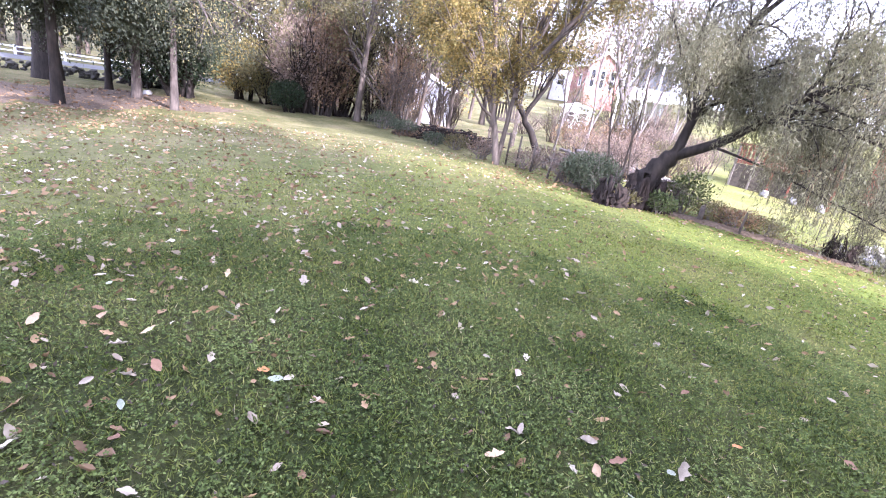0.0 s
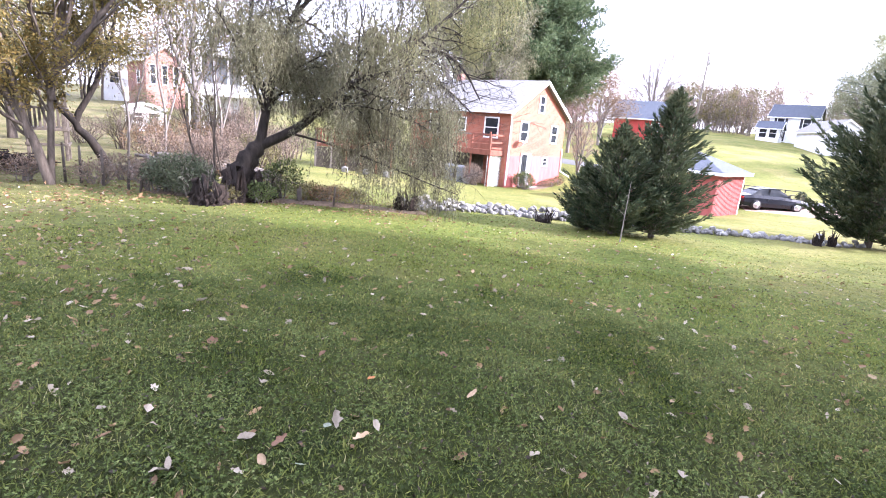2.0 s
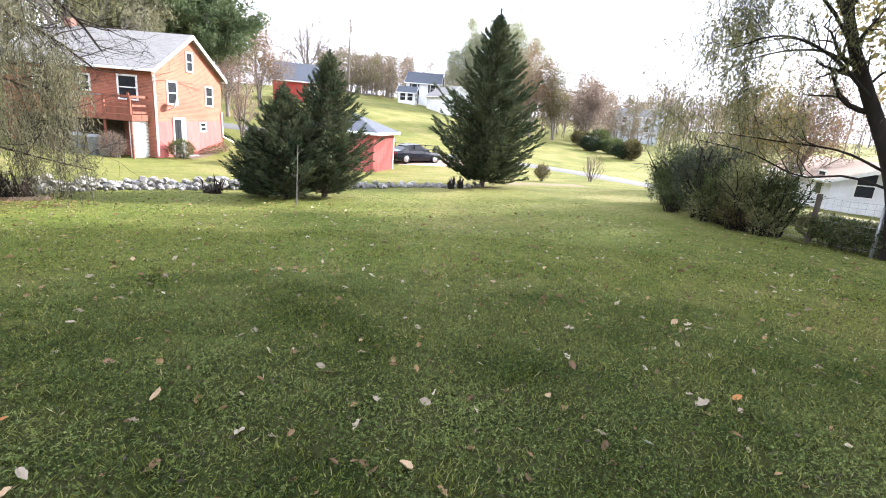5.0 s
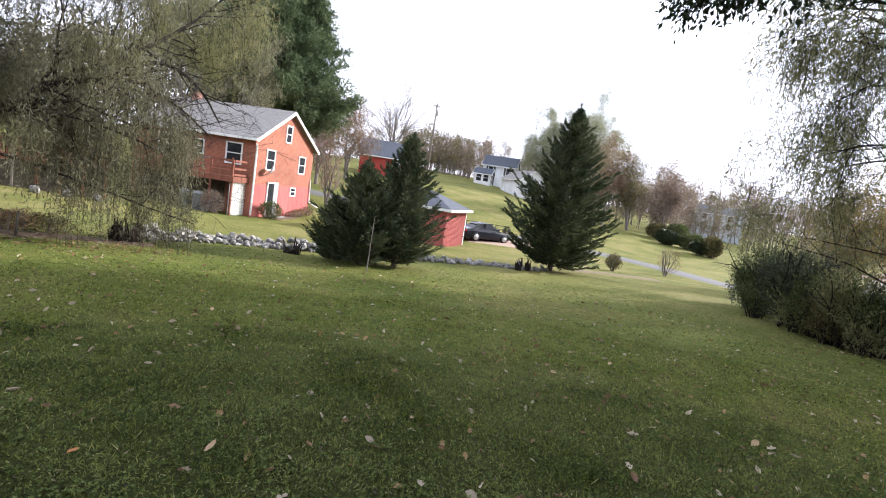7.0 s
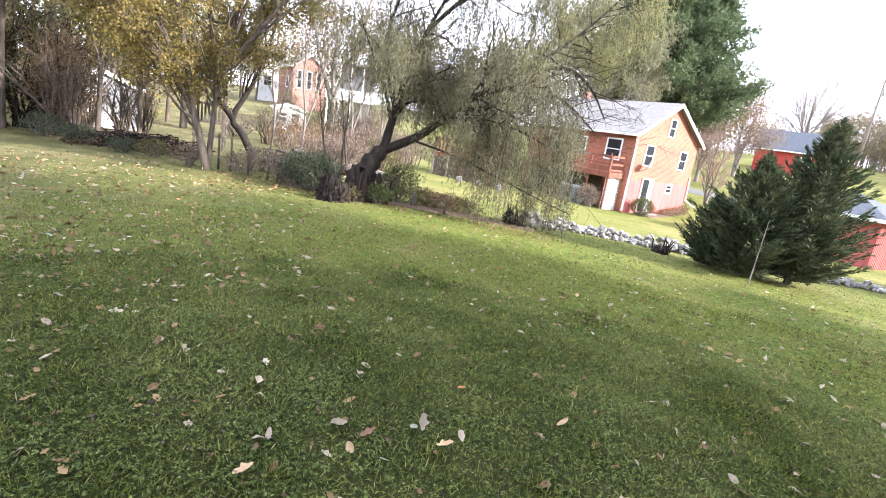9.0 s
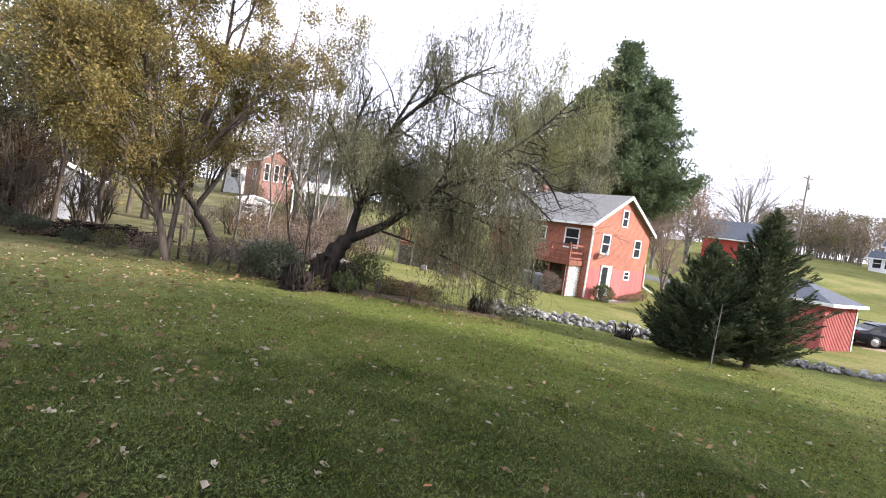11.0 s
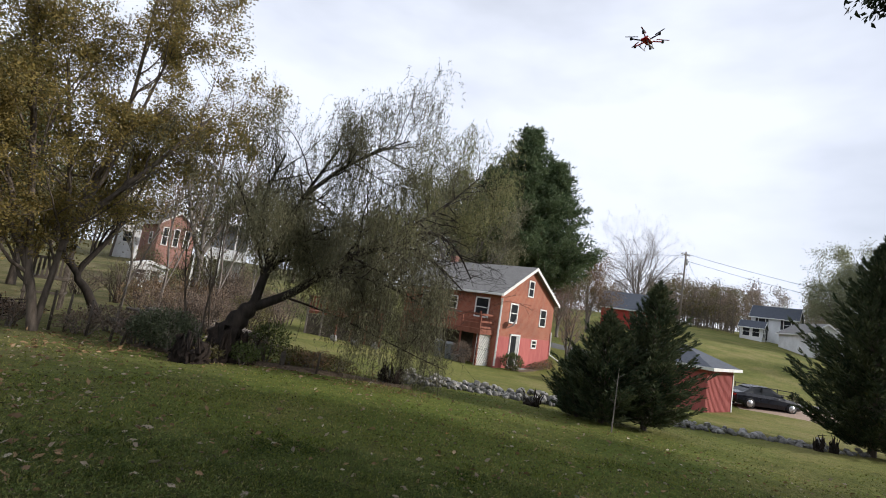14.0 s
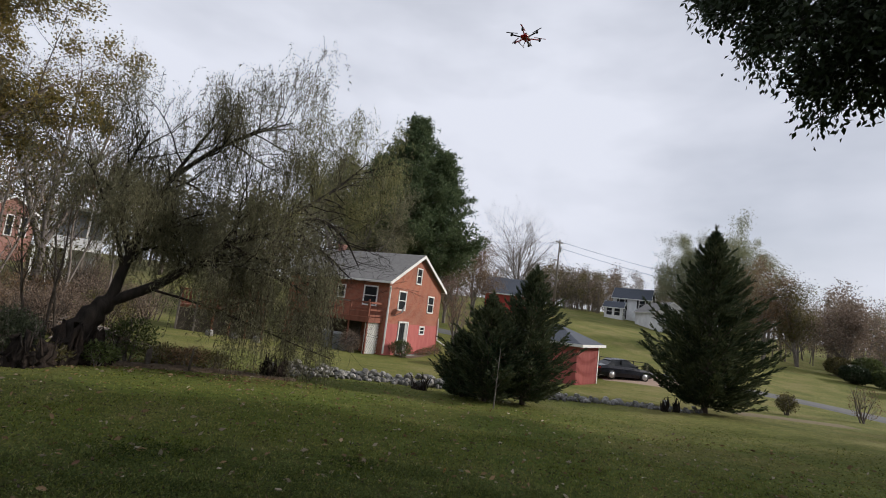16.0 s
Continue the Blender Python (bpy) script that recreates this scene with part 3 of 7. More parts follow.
bare_stem(34.2, 13.2, 1.55, "thin bare dead sapling before the small cedar")
conifer("cedar_shrub", 30.4, 15.0, 1.9, 2.0, 24, "low spreading green cedar shrub", -.25)

# ---- building materials ----
def brick_material(name, c1, c2, mortar):
    m, n, l, b = shader(name)
    c, sp, ad, cb = n.new("ShaderNodeTexCoord"), n.new("ShaderNodeSeparateXYZ"), n.new("ShaderNodeMath"), n.new("ShaderNodeCombineXYZ")
    l.new(c.outputs["Object"], sp.inputs[0])
    l.new(sp.outputs["X"], ad.inputs[0])
    l.new(sp.outputs["Y"], ad.inputs[1])
    l.new(ad.outputs[0], cb.inputs["X"])
    l.new(sp.outputs["Z"], cb.inputs["Y"])
    t = n.new("ShaderNodeTexBrick")
    t.inputs["Scale"].default_value = 1.0
    t.inputs["Brick Width"].default_value, t.inputs["Row Height"].default_value, t.inputs["Mortar Size"].default_value = 0.22, 0.075, 0.009
    t.inputs["Color1"].default_value, t.inputs["Color2"].default_value, t.inputs["Mortar"].default_value = rgb(c1), rgb(c2), rgb(mortar)
    l.new(cb.outputs[0], t.inputs["Vector"])
    stain = noise_tex(n, l, 0.55, 4)
    col = mixed(n, l, 0.35, t.outputs["Color"], ramp(n, l, stain, [(0.3, tuple(v * 0.5 for v in c1)), (0.7, tuple(min(1, v * 1.3) for v in c2))]))
    l.new(col, b.inputs["Base Color"])
    b.inputs["Roughness"].default_value = 0.9
    bump(n, l, b, t.outputs["Fac"], -0.4, 0.01)
    return m


def siding_material(name, dark, light, pitch=0.15):
    m, n, l, b = shader(name)
    fine, broad = noise_tex(n, l, 9, 5), noise_tex(n, l, 0.7, 3)
    c = mixed(n, l, 0.4, ramp(n, l, fine, [(0.3, dark), (0.7, light)]), ramp(n, l, broad, [(0.35, tuple(v * .7 for v in dark)), (0.65, light)]))
    l.new(c, b.inputs["Base Color"])
    b.inputs["Roughness"].default_value = 0.7
    return m


BRICK = brick_material("red brick", (0.23, 0.06, 0.034), (0.335, 0.108, 0.06), (0.34, 0.22, 0.16))
BRICK_DEEP = brick_material("dark red brick", (0.21, 0.085, 0.065), (0.31, 0.145, 0.115), (0.36, 0.28, 0.25))
ROOF = surface("asphalt shingles", (0.14, 0.135, 0.13), (0.29, 0.28, 0.265), 30, 0.95, 0.5, stretch=(1, 1, 3))
ROOF_BLUE = surface("blue grey shingles", (0.05, 0.058, 0.075), (0.10, 0.112, 0.135), 30, 0.95, 0.4)
ROOF_BROWN = surface("brown shingles", (0.16, 0.11, 0.085), (0.30, 0.22, 0.18), 30, 0.95, 0.4)
WHITE = surface("white paint", (0.66, 0.66, 0.64), (0.82, 0.82, 0.80), 6, 0.6, 0.1)
SIDING = siding_material("white siding", (0.60, 0.61, 0.62), (0.80, 0.81, 0.82))
# weathered siding, its colour lowered further to hold the shed's tree shade
SIDING_OLD_SHADED = siding_material("weathered white siding darkened for shade", (0.22, 0.225, 0.25), (0.36, 0.365, 0.385))
SIDING_BLUE = siding_material("pale blue siding", (0.50, 0.57, 0.66), (0.64, 0.71, 0.80))
REDPAINT = surface("faded red paint", (0.33, 0.085, 0.08), (0.46, 0.14, 0.125), 3, 0.8, 0.2, stretch=(1, 1, .3))
BARNRED = surface("barn red boards", (0.28, 0.035, 0.03), (0.43, 0.07, 0.055), 3, 0.8, 0.2, stretch=(1, 1, .2))
DECKWOOD = surface("red stained deck wood", (0.17, 0.06, 0.038), (0.28, 0.108, 0.07), 5, 0.8, 0.3, stretch=(1, 1, .3))
GREYWOOD = surface("weathered wood", (0.10, 0.088, 0.075), (0.25, 0.22, 0.19), 5, 0.9, 0.5, stretch=(1, 1, .3))
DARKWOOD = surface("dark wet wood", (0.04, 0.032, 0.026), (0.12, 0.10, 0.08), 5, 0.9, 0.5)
GLASS = surface("window glass", (0.012, 0.014, 0.017), (0.03, 0.034, 0.04), 2, 0.25, 0.0, spec=0.18)
CURTAIN = surface("pale curtain", (0.35, 0.36, 0.36), (0.5, 0.5, 0.49), 4, 0.9, 0.1)
STEEL = surface("galvanised steel", (0.25, 0.26, 0.27), (0.42, 0.43, 0.44), 8, 0.45, 0.1, metal=0.7)
BLACKIRON = surface("black iron", (0.015, 0.015, 0.016), (0.04, 0.04, 0.042), 8, 0.5, 0.1)
PLASTIC = surface("grey plastic", (0.13, 0.14, 0.15), (0.20, 0.21, 0.22), 6, 0.5, 0.1)
ASPHALT = surface("grey asphalt", (0.085, 0.085, 0.088), (0.155, 0.155, 0.158), 25, 0.9, 0.3)
GRAVEL = surface("reddish gravel", (0.22, 0.15, 0.11), (0.40, 0.30, 0.24), 22, 0.95, 0.6)
LITTER = surface("leaf litter and soil", (0.045, 0.032, 0.022), (0.17, 0.125, 0.085), 16, 0.95, 0.9, 0.04)
DRYGRASS = surface("dry grass", (0.10, 0.078, 0.04), (0.19, 0.15, 0.08), 18, 0.95, 0.6)
STONE = surface("field stone", (0.11, 0.107, 0.10), (0.36, 0.35, 0.33), 6, 0.9, 0.6, random_piece=0.5)
PINKBRUSH = foliage("dry pink brush", [(0, (0.11, 0.075, 0.055)), (0.6, (0.21, 0.15, 0.115)), (1, (0.33, 0.26, 0.205))])


# ---- openings and houses ----
def window_unit(parent, m, w, h, name="window", frame_w=0.09, mullion=True, shutters=None, glass=None):
    """A sash window on a wall: m has x along the wall, y out of it, z up, its origin at the lower left corner of the opening."""
    f = frame_w
    bm = bmesh.new()
    for lo, hi in (((-f, 0, -f), (0, .05, h + f)), ((w, 0, -f), (w + f, .05, h + f)), ((0, 0, h), (w, .05, h + f)), ((0, 0, -f), (w, .07, 0))):
        box(bm, lo, hi, 0, m)
    if mullion:
        box(bm, (0, 0, h * .48), (w, .04, h * .48 + f * .6), 0, m)
    win = part(name, bm, WHITE, parent)
    for k in range(2 if mullion else 1):
        z0 = 0 if k == 0 else h * .48 + f * .6
        z1 = (h * .48 if mullion else h) if k == 0 else h
        boxed("pane", (.005, .006, z0 + .005), (w - .005, .02, z1 - .005), glass or GLASS, win, 0, m=m)
    if shutters:
        for x0, x1 in ((-f - .34, -f - .02), (w + f + .02, w + f + .34)):
            boxed("shutter", (x0, 0, -f), (x1, .04, h + f), shutters, parent, 0, m=m)
    return win


def side(x, y, z, heading):
    """A wall's frame inside a house: heading 0: faces -y; 90: faces +x; 180: +y; 270: -x."""
    return Matrix.Translation((x, y, z)) @ Matrix.Rotation(radians(heading), 4, "Z") @ Matrix.Diagonal((1, -1, 1, 1))


def gable_house(name, place, turn, W, L, H, R, wall_mat, roof_mat, label, category="house", over=.3, wins=(), win_size=(.9, 1.3), shutters=None, depth=1.0, group=""):
    """A house with gables on -y and +y. wins: (face heading, along, height)."""
    h = thing(name, place, turn, label, category, group)
    bm = bmesh.new()
    v = [bm.verts.new(p) for p in ((0, 0, -depth), (W, 0, -depth), (W, 0, H), (W / 2, 0, R), (0, 0, H), (0, L, -depth), (W, L, -depth), (W, L, H), (W / 2, L, R), (0, L, H))]
    for f in ((0, 1, 2, 3, 4), (9, 8, 7, 6, 5), (1, 6, 7, 2), (5, 0, 4, 9)):
        bm.faces.new([v[i] for i in f])
    part("wall", bm, wall_mat, h)
    bm = bmesh.new()
    s = (R - H) / (W / 2)
    for sg in (-1, 1):
        x0, x1 = W / 2, W / 2 + sg * (W / 2 + over)
        z1 = R - s * (W / 2 + over)
        pts = [(x0, -over, R + .02), (x1, -over, z1 + .02), (x1, L + over, z1 + .02), (x0, L + over, R + .02)]
        lo = [bm.verts.new(p) for p in pts]
        hi = [bm.verts.new((p[0], p[1], p[2] + .14)) for p in pts]
        bm.faces.new(lo)
        bm.faces.new(hi)
        for i in range(4):
            bm.faces.new((lo[i], lo[(i + 1) % 4], hi[(i + 1) % 4], hi[i]))
    bmesh.ops.recalc_face_normals(bm, faces=bm.faces)
    roof = part("roof", bm, roof_mat, h)
    for y in (-over - .03, L + over):
        for sg in (-1, 1):
            bm = bmesh.new()
            a, b = Vector((W / 2, y, R + .05)), Vector((W / 2 + sg * (W / 2 + over), y, R - s * (W / 2 + over) + .05))
            vs = [bm.verts.new(p) for p in (a + Vector((0, 0, .1)), b + Vector((0, 0, .1)), b - Vector((0, 0, .12)), a - Vector((0, 0, .12)))]
            g = bmesh.ops.extrude_face_region(bm, geom=[bm.faces.new(vs)])
            bmesh.ops.translate(bm, vec=(0, .03, 0), verts=[e for e in g["geom"] if isinstance(e, bmesh.types.BMVert)])
            bmesh.ops.recalc_face_normals(bm, faces=bm.faces)
            part("bargeboard", bm, WHITE, roof)
    for sg in (-1, 1):
        x = W / 2 + sg * (W / 2 + over)
        zz = R - s * (W / 2 + over)
        boxed("gutter", (min(x, x + sg * .1), -over, zz - .02), (max(x, x + sg * .1), L + over, zz + .13), WHITE, roof, .01)
    for face, along, z, *sz in wins:
        w, hh = sz if sz else win_size
        m = {0: side(along, 0, z, 0), 90: side(W, along, z, 90), 270: side(0, along + w, z, 270), 180: side(along + w, L, z, 180)}[face]
        window_unit(h, m, w, hh, shutters=shutters if face in (0, 270) else None)
    return h


def brick_house():
    W, L, H, R = 7.6, 8.4, 4.75, 6.85
    P = at(20.2, 32.0)
    h = gable_house("brick_house", P, 90 - 52, W, L, H, R, BRICK, ROOF, "two-storey red brick house with grey shingle roof", depth=1.5,
                    wins=((0, 1.35, 3.0, .85, 1.15), (0, 5.55, 3.0, .8, 1.1), (0, 3.45, 4.95, .6, 1.0), (0, 4.75, 1.4, .6, .45), (270, .9, 3.1, .95, 1.15), (270, 3.5, 3.4, .5, .75), (270, 5.6, 3.1, .95, 1.15)))
    # painted base: boards of render standing proud of the brick
    bm = bmesh.new()
    box(bm, (-.02, -.02, -1.4), (W + .02, .03, 1.3), 0)
    box(bm, (-.02, -.02, 1.3), (4.62, .03, 2.0), 0)
    box(bm, (5.48, -.02, 1.3), (W + .02, .03, 2.0), 0)
    box(bm, (4.62, -.02, 1.95), (5.48, .03, 2.0), 0)
    part("painted_base", bm, REDPAINT, h, "faded red painted base")
    # door in the gable end
    m = side(1.75, -.022, 0.05, 0)
    bm = bmesh.new()
    for lo, hi in (((-.1, 0, 0), (0, .06, 2.15)), ((1.1, 0, 0), (1.2, .06, 2.15)), ((-.1, 0, 2.05), (1.2, .06, 2.15))):
        box(bm, lo, hi, 0, m)
    d = part("door", bm, WHITE, h, "white framed glazed door")
    for k in range(3):
        boxed("pane", (.02 + k * .365, .0, .04), (.02 + k * .365 + .335, .03, 2.03), (GLASS, GLASS, CURTAIN)[k], d, 0, m=m)
    boxed("doorstep", (-.2, .0, -.12), (1.4, .7, -.02), STONE, h, .02, m=m)
    # rain pipes
    rod("downspout", (-.12, -.16, H - .35), (.06, -.07, H - .75), .07, WHITE, h, sides=6)
    rod("downspout", (.06, -.07, H - .75), (.06, -.07, .1), .07, WHITE, h, sides=6)
    rod("downspout", (W - .1, -.07, 2.6), (W - .05, -.1, .95), .05, WHITE, h, sides=6)
    rod("downspout", (W - .05, -.1, .95), (W + .7, -.5, .55), .05, WHITE, h, sides=6)
    # dish on its arm
    rod("dish_arm", (1.05, -.02, 2.55), (1.15, -.55, 2.85), .025, STEEL, h, sides=6)
    bm = bmesh.new()
    bmesh.ops.create_uvsphere(bm, u_segments=18, v_segments=10, radius=.5)
    bmesh.ops.delete(bm, geom=[v for v in bm.verts if v.co.z > -.34], context="VERTS")
    bmesh.ops.transform(bm, matrix=Matrix.Translation((1.25, -.45, 3.0)) @ Euler((radians(-70), 0, radians(35))).to_matrix().to_4x4() @ Matrix.Translation((0, 0, .4)), verts=bm.verts)
    bmesh.ops.solidify(bm, geom=bm.faces[:], thickness=.015)
    part("satellite_dish", bm, SIDING_OLD_SHADED, h, "pale grey satellite dish")
    # chimney
    bm = bmesh.new()
    box(bm, (3.62, 7.0, 6.0), (4.08, 7.46, 7.3), .01)
    box(bm, (3.58, 6.96, 7.3), (4.12, 7.5, 7.42), .01)
    part("chimney", bm, BRICK_DEEP, h)
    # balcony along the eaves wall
    # added dark sheet over the brick, in place of deep shade under the balcony
    boxed('balcony_shade_panel', (-.04, 1.75, -1.2), (-.005, 7.6, 2.2), DARKWOOD, h, 0, 'dark panel standing in for the shade under the balcony')
    x0, z0 = -1.5, 2.1
    deck = boxed("balcony_floor", (x0, .3, z0), (-.02, 6.2, z0 + .14), DECKWOOD, h, .01)
    boxed("edge_board", (x0 - .05, .25, z0 - .12), (x0 - .01, 6.25, z0 + .2), DECKWOOD, deck, .006)
    boxed("edge_board", (x0 - .05, .22, z0 - .12), (-.03, .26, z0 + .2), DECKWOOD, deck, .006)
    for y in (.35, 1.75, 3.3, 4.8, 6.1):
        boxed("post", (x0, y - .05, -.6), (x0 + .1, y + .05, z0), DECKWOOD if y < 2 else GREYWOOD, deck, .008)
        boxed("post", (x0, y - .05, z0 + .14), (x0 + .1, y + .05, z0 + 1.15), DECKWOOD, deck, .008)
    for z in (1.05, .62, .25):
        boxed("rail", (x0 - .03, .3, z0 + z), (x0 + .0, 1.8, z0 + z + (.12 if z > .3 else .3)), DECKWOOD, deck, .006)
    boxed("rail", (x0 - .03, 1.8, z0 + 1.05), (x0, 6.15, z0 + 1.13), GREYWOOD, deck, .006)
    for z in (1.05, .6, .25):
        boxed("rail", (x0 + .1, .27, z0 + z), (-.05, .3, z0 + z + .12), DECKWOOD, deck, .006)
    boxed("brace", (x0 + .15, .45, z0 + .3), (x0 + .22, .55, z0 + 1.3), DECKWOOD, deck, .006)
    # white lattice under the balcony's end
    bm = bmesh.new()
    box(bm, (x0 + .02, .42, -.4), (x0 + .05, 1.68, -.3), 0)
    for k in range(-11, 13):
        for s, xo in ((1, .0), (-1, .018)):
            y_a, y_b, za, zb = .42, 1.68, None, None
            c0 = k * .19
            pts = []
            for y in (y_a, y_b):
                pts.append((y, c0 + s * (y - 1.05) + .9))
            (ya, za), (yb, zb) = pts
            lo, hi = -.35, 2.05
            if max(za, zb) < lo or min(za, zb) > hi:
                continue
            def clip(y, z, y2, z2):
                zc = min(max(z, lo), hi)
                return (y + (y2 - y) * (zc - z) / (z2 - z), zc)
            (ya, za), (yb, zb) = clip(ya, za, yb, zb), clip(yb, zb, ya, za)
            a, b = Vector((x0 + .03 + xo, ya, za)), Vector((x0 + .03 + xo, yb, zb))
            if (b - a).length < .05:
                continue
            mm = Matrix.Translation((a + b) / 2) @ (b - a).to_track_quat("Y", "X").to_matrix().to_4x4()
            box(bm, (-.006, -(b - a).length / 2, -.02), (.006, (b - a).length / 2, .02), 0, mm)
    for v in bm.verts:
        v.co = Vector((x0 + (v.co.y - .42) * 1.13, .36 - (v.co.x - x0 - .03), v.co.z))
    part("lattice", bm, WHITE, h, "white wooden lattice panel")
    # white sheet added behind the lattice to brighten it where it lies shaded
    boxed("lattice_backing", (x0 + .02, .44, -.4), (-.06, .47, 2.05), WHITE, h, .004)
    return h


brick_house()


def house_frame():
    return Matrix.Translation(Vector(at(20.2, 32.0))) @ Matrix.Rotation(radians(38), 4, "Z")


def at_house(x, y):
    p = house_frame() @ Vector((x, y, 0))
    return (p.x, p.y, float(gz(p.x, p.y)))


def bin_with_lid(p, turn, mat, label):
    b = thing("wheeled_bin", p, turn, label, "bin", "bins under the balcony")
    bm = bmesh.new()
    bmesh.ops.create_cone(bm, cap_ends=True, segments=14, radius1=.24, radius2=.31, depth=.95)
    bmesh.ops.translate(bm, vec=(0, 0, .475), verts=bm.verts)
    part("body", bm, mat, b, smooth=False)
    bm = bmesh.new()
    bmesh.ops.create_cone(bm, cap_ends=True, segments=14, radius1=.34, radius2=.2, depth=.12)
    bmesh.ops.translate(bm, vec=(0, 0, 1.01), verts=bm.verts)
    part("lid", bm, mat, b)
    boxed("handle", (-.08, .2, 1.02), (.08, .34, 1.07), mat, b, .01)


bin_with_lid(at_house(-1.9, 3.0), 10, PLASTIC, "round grey plastic bin with lid by the balcony")
bin_with_lid(at_house(-1.9, 2.1), 60, PLASTIC, "round grey plastic bin with lid by the balcony")
bin_with_lid(at_house(-1.7, 4.3), 30, surface("brown plastic", (0.10, 0.06, 0.045), (0.16, 0.10, 0.08), 5, .5), "dark brown bin standing under the balcony")


def pot(p, r, label):
    t = thing("flower_pot", p, 0, label, "pot")
    bm = bmesh.new()
    bmesh.ops.create_cone(bm, cap_ends=True, segments=14, radius1=r * .7, radius2=r, depth=r * 1.3)
    bmesh.ops.translate(bm, vec=(0, 0, r * .65), verts=bm.verts)
    part("body", bm, STONE, t)
    bm = bmesh.new()
    bmesh.ops.create_cone(bm, cap_ends=True, segments=14, radius1=r * 1.12, radius2=r * 1.12, depth=r * .25)
    bmesh.ops.translate(bm, vec=(0, 0, r * 1.3), verts=bm.verts)
    part("rim", bm, STONE, t)


pot(at_house(-2.0, 1.5), .28, "pale stone flower pot by the lattice")


# ---- shrubs ----
def shrub(name, p, rx, rz, n, leaf, width, mat, label, seed, stems=9, bark=TWIG, ry=None, hollow=.45, category="shrub", group="", low=.05, rag=(.62, 1.2), boxy=False):
    """Stems fanning out of the ground, with leaves thickening to a ragged outline."""
    rng = np.random.default_rng(seed)
    ry = ry or rx
    lines, tips = [], []
    spec = [(4, .55, .55, .18, .05, 4), (3, .7, .55, .22, .02, 3), (0, 0, 0, .25, 0, 2)]
    for k in range(stems):
        a = rng.uniform(0, 2 * math.pi)
        base = np.array([math.cos(a) * rx * .35 * rng.uniform(0, 1), math.sin(a) * ry * .35 * rng.uniform(0, 1), -.05])
        d = np.array([math.cos(a) * rng.uniform(.1, .7) * rx / rz, math.sin(a) * rng.uniform(.1, .7) * ry / rz, 1.0])
        grow(rng, base, d / np.linalg.norm(d), rz * rng.uniform(.6, .95), .012 + .012 * rz, 0, spec, lines, tips)
    lump = rng.normal(size=(26, 3))
    lump /= np.linalg.norm(lump, axis=1, keepdims=True)
    amp = rng.uniform(*rag, 26)
    D = rng.normal(size=(n, 3))
    D /= np.linalg.norm(D, axis=1, keepdims=True)
    D[:, 2] = np.abs(D[:, 2]) * np.where(rng.uniform(size=n) < .66, 1, -.72)
    w = np.exp(6 * (D @ lump.T))
    r = (w * amp).sum(1) / w.sum(1) * rng.uniform(hollow, 1.0, n) ** .45 * rng.uniform(.85, 1.08, n)
    if boxy:
        r = r * np.clip((1 - np.abs(D[:, 2]) ** 3) / np.maximum(1 - D[:, 2] ** 2, .05), 1, 1.7) ** np.where(D[:, 2] < 0, .9, .3)
    P = np.stack([D[:, 0] * rx * r, D[:, 1] * ry * r, np.maximum(rz * .44 + D[:, 2] * rz * .56 * r, low * rz * rng.uniform(.4, 1.6, n))], 1)
    Dl = D + rng.normal(size=(n, 3)) * .8 + np.array([0, 0, .2])
    if boxy:
        i = np.repeat(rng.integers(0, n, int(55 * rz)), 22)
        o = D[i] * [.7, .7, .5] + [0, 0, .7] + np.repeat(rng.normal(size=(len(i) // 22, 3)) * .3, 22, 0)
        s = np.tile(np.linspace(0, 1, 22), len(i) // 22)[:, None] * np.repeat(rng.uniform(.2, .6, (len(i) // 22, 1)), 22, 0)
        P = np.concatenate([P, P[i] + o * s + rng.normal(size=(len(i), 3)) * .02])
        Dl = np.concatenate([Dl, o + rng.normal(size=(len(i), 3)) * .6])
    v, q = leaves(rng, P, Dl, leaf, width)
    lines = lines + [(np.array([P[i] * .55 + [0, 0, .0], P[i] * .8, P[i] * 1.12]), np.array([.01, .006, .003]), 3) for i in rng.integers(0, n, int(10 + 14 * rz))]
    return plant(name, p, lines, [("foliage", v, q, mat)], bark, label, category, group)


shrub("house_shrub", at_house(.9, -.9), .75, 1.15, 2600, .07, .045, GREENLEAF, "rounded green shrub beside the glazed door", 41)
shrub("ornamental_grass", at_house(-2.1, .9), .7, 1.3, 1800, .22, .012, PINKBRUSH, "dry tan ornamental grass before the lattice", 42)
for k, (x, y, s) in enumerate(((4.2, -.6, .5), (5.0, -.7, .6), (5.9, -.7, .6), (6.6, -.6, .5))):
    shrub("flower_bed_plant", at_house(x, y), s, .45 + .1 * k, 500, .07, .03, (RUSSET, OLIVE)[k % 2], "small withered plant at the foot of the red wall", 50 + k, stems=5, group="plants along the house")
shrub("green_shrub", at(61.6, 30.0), .5, 1.1, 1500, .09, .04, OLIVE, "bushy green shrub at the lawn's far edge", 60, hollow=.1, rag=(.4, 1.35))
shrub("sapling", at(66.9, 33.0), .7, 1.9, 420, .08, .04, RUSSET, "small bare sapling near the road", 61, stems=6, hollow=.6)

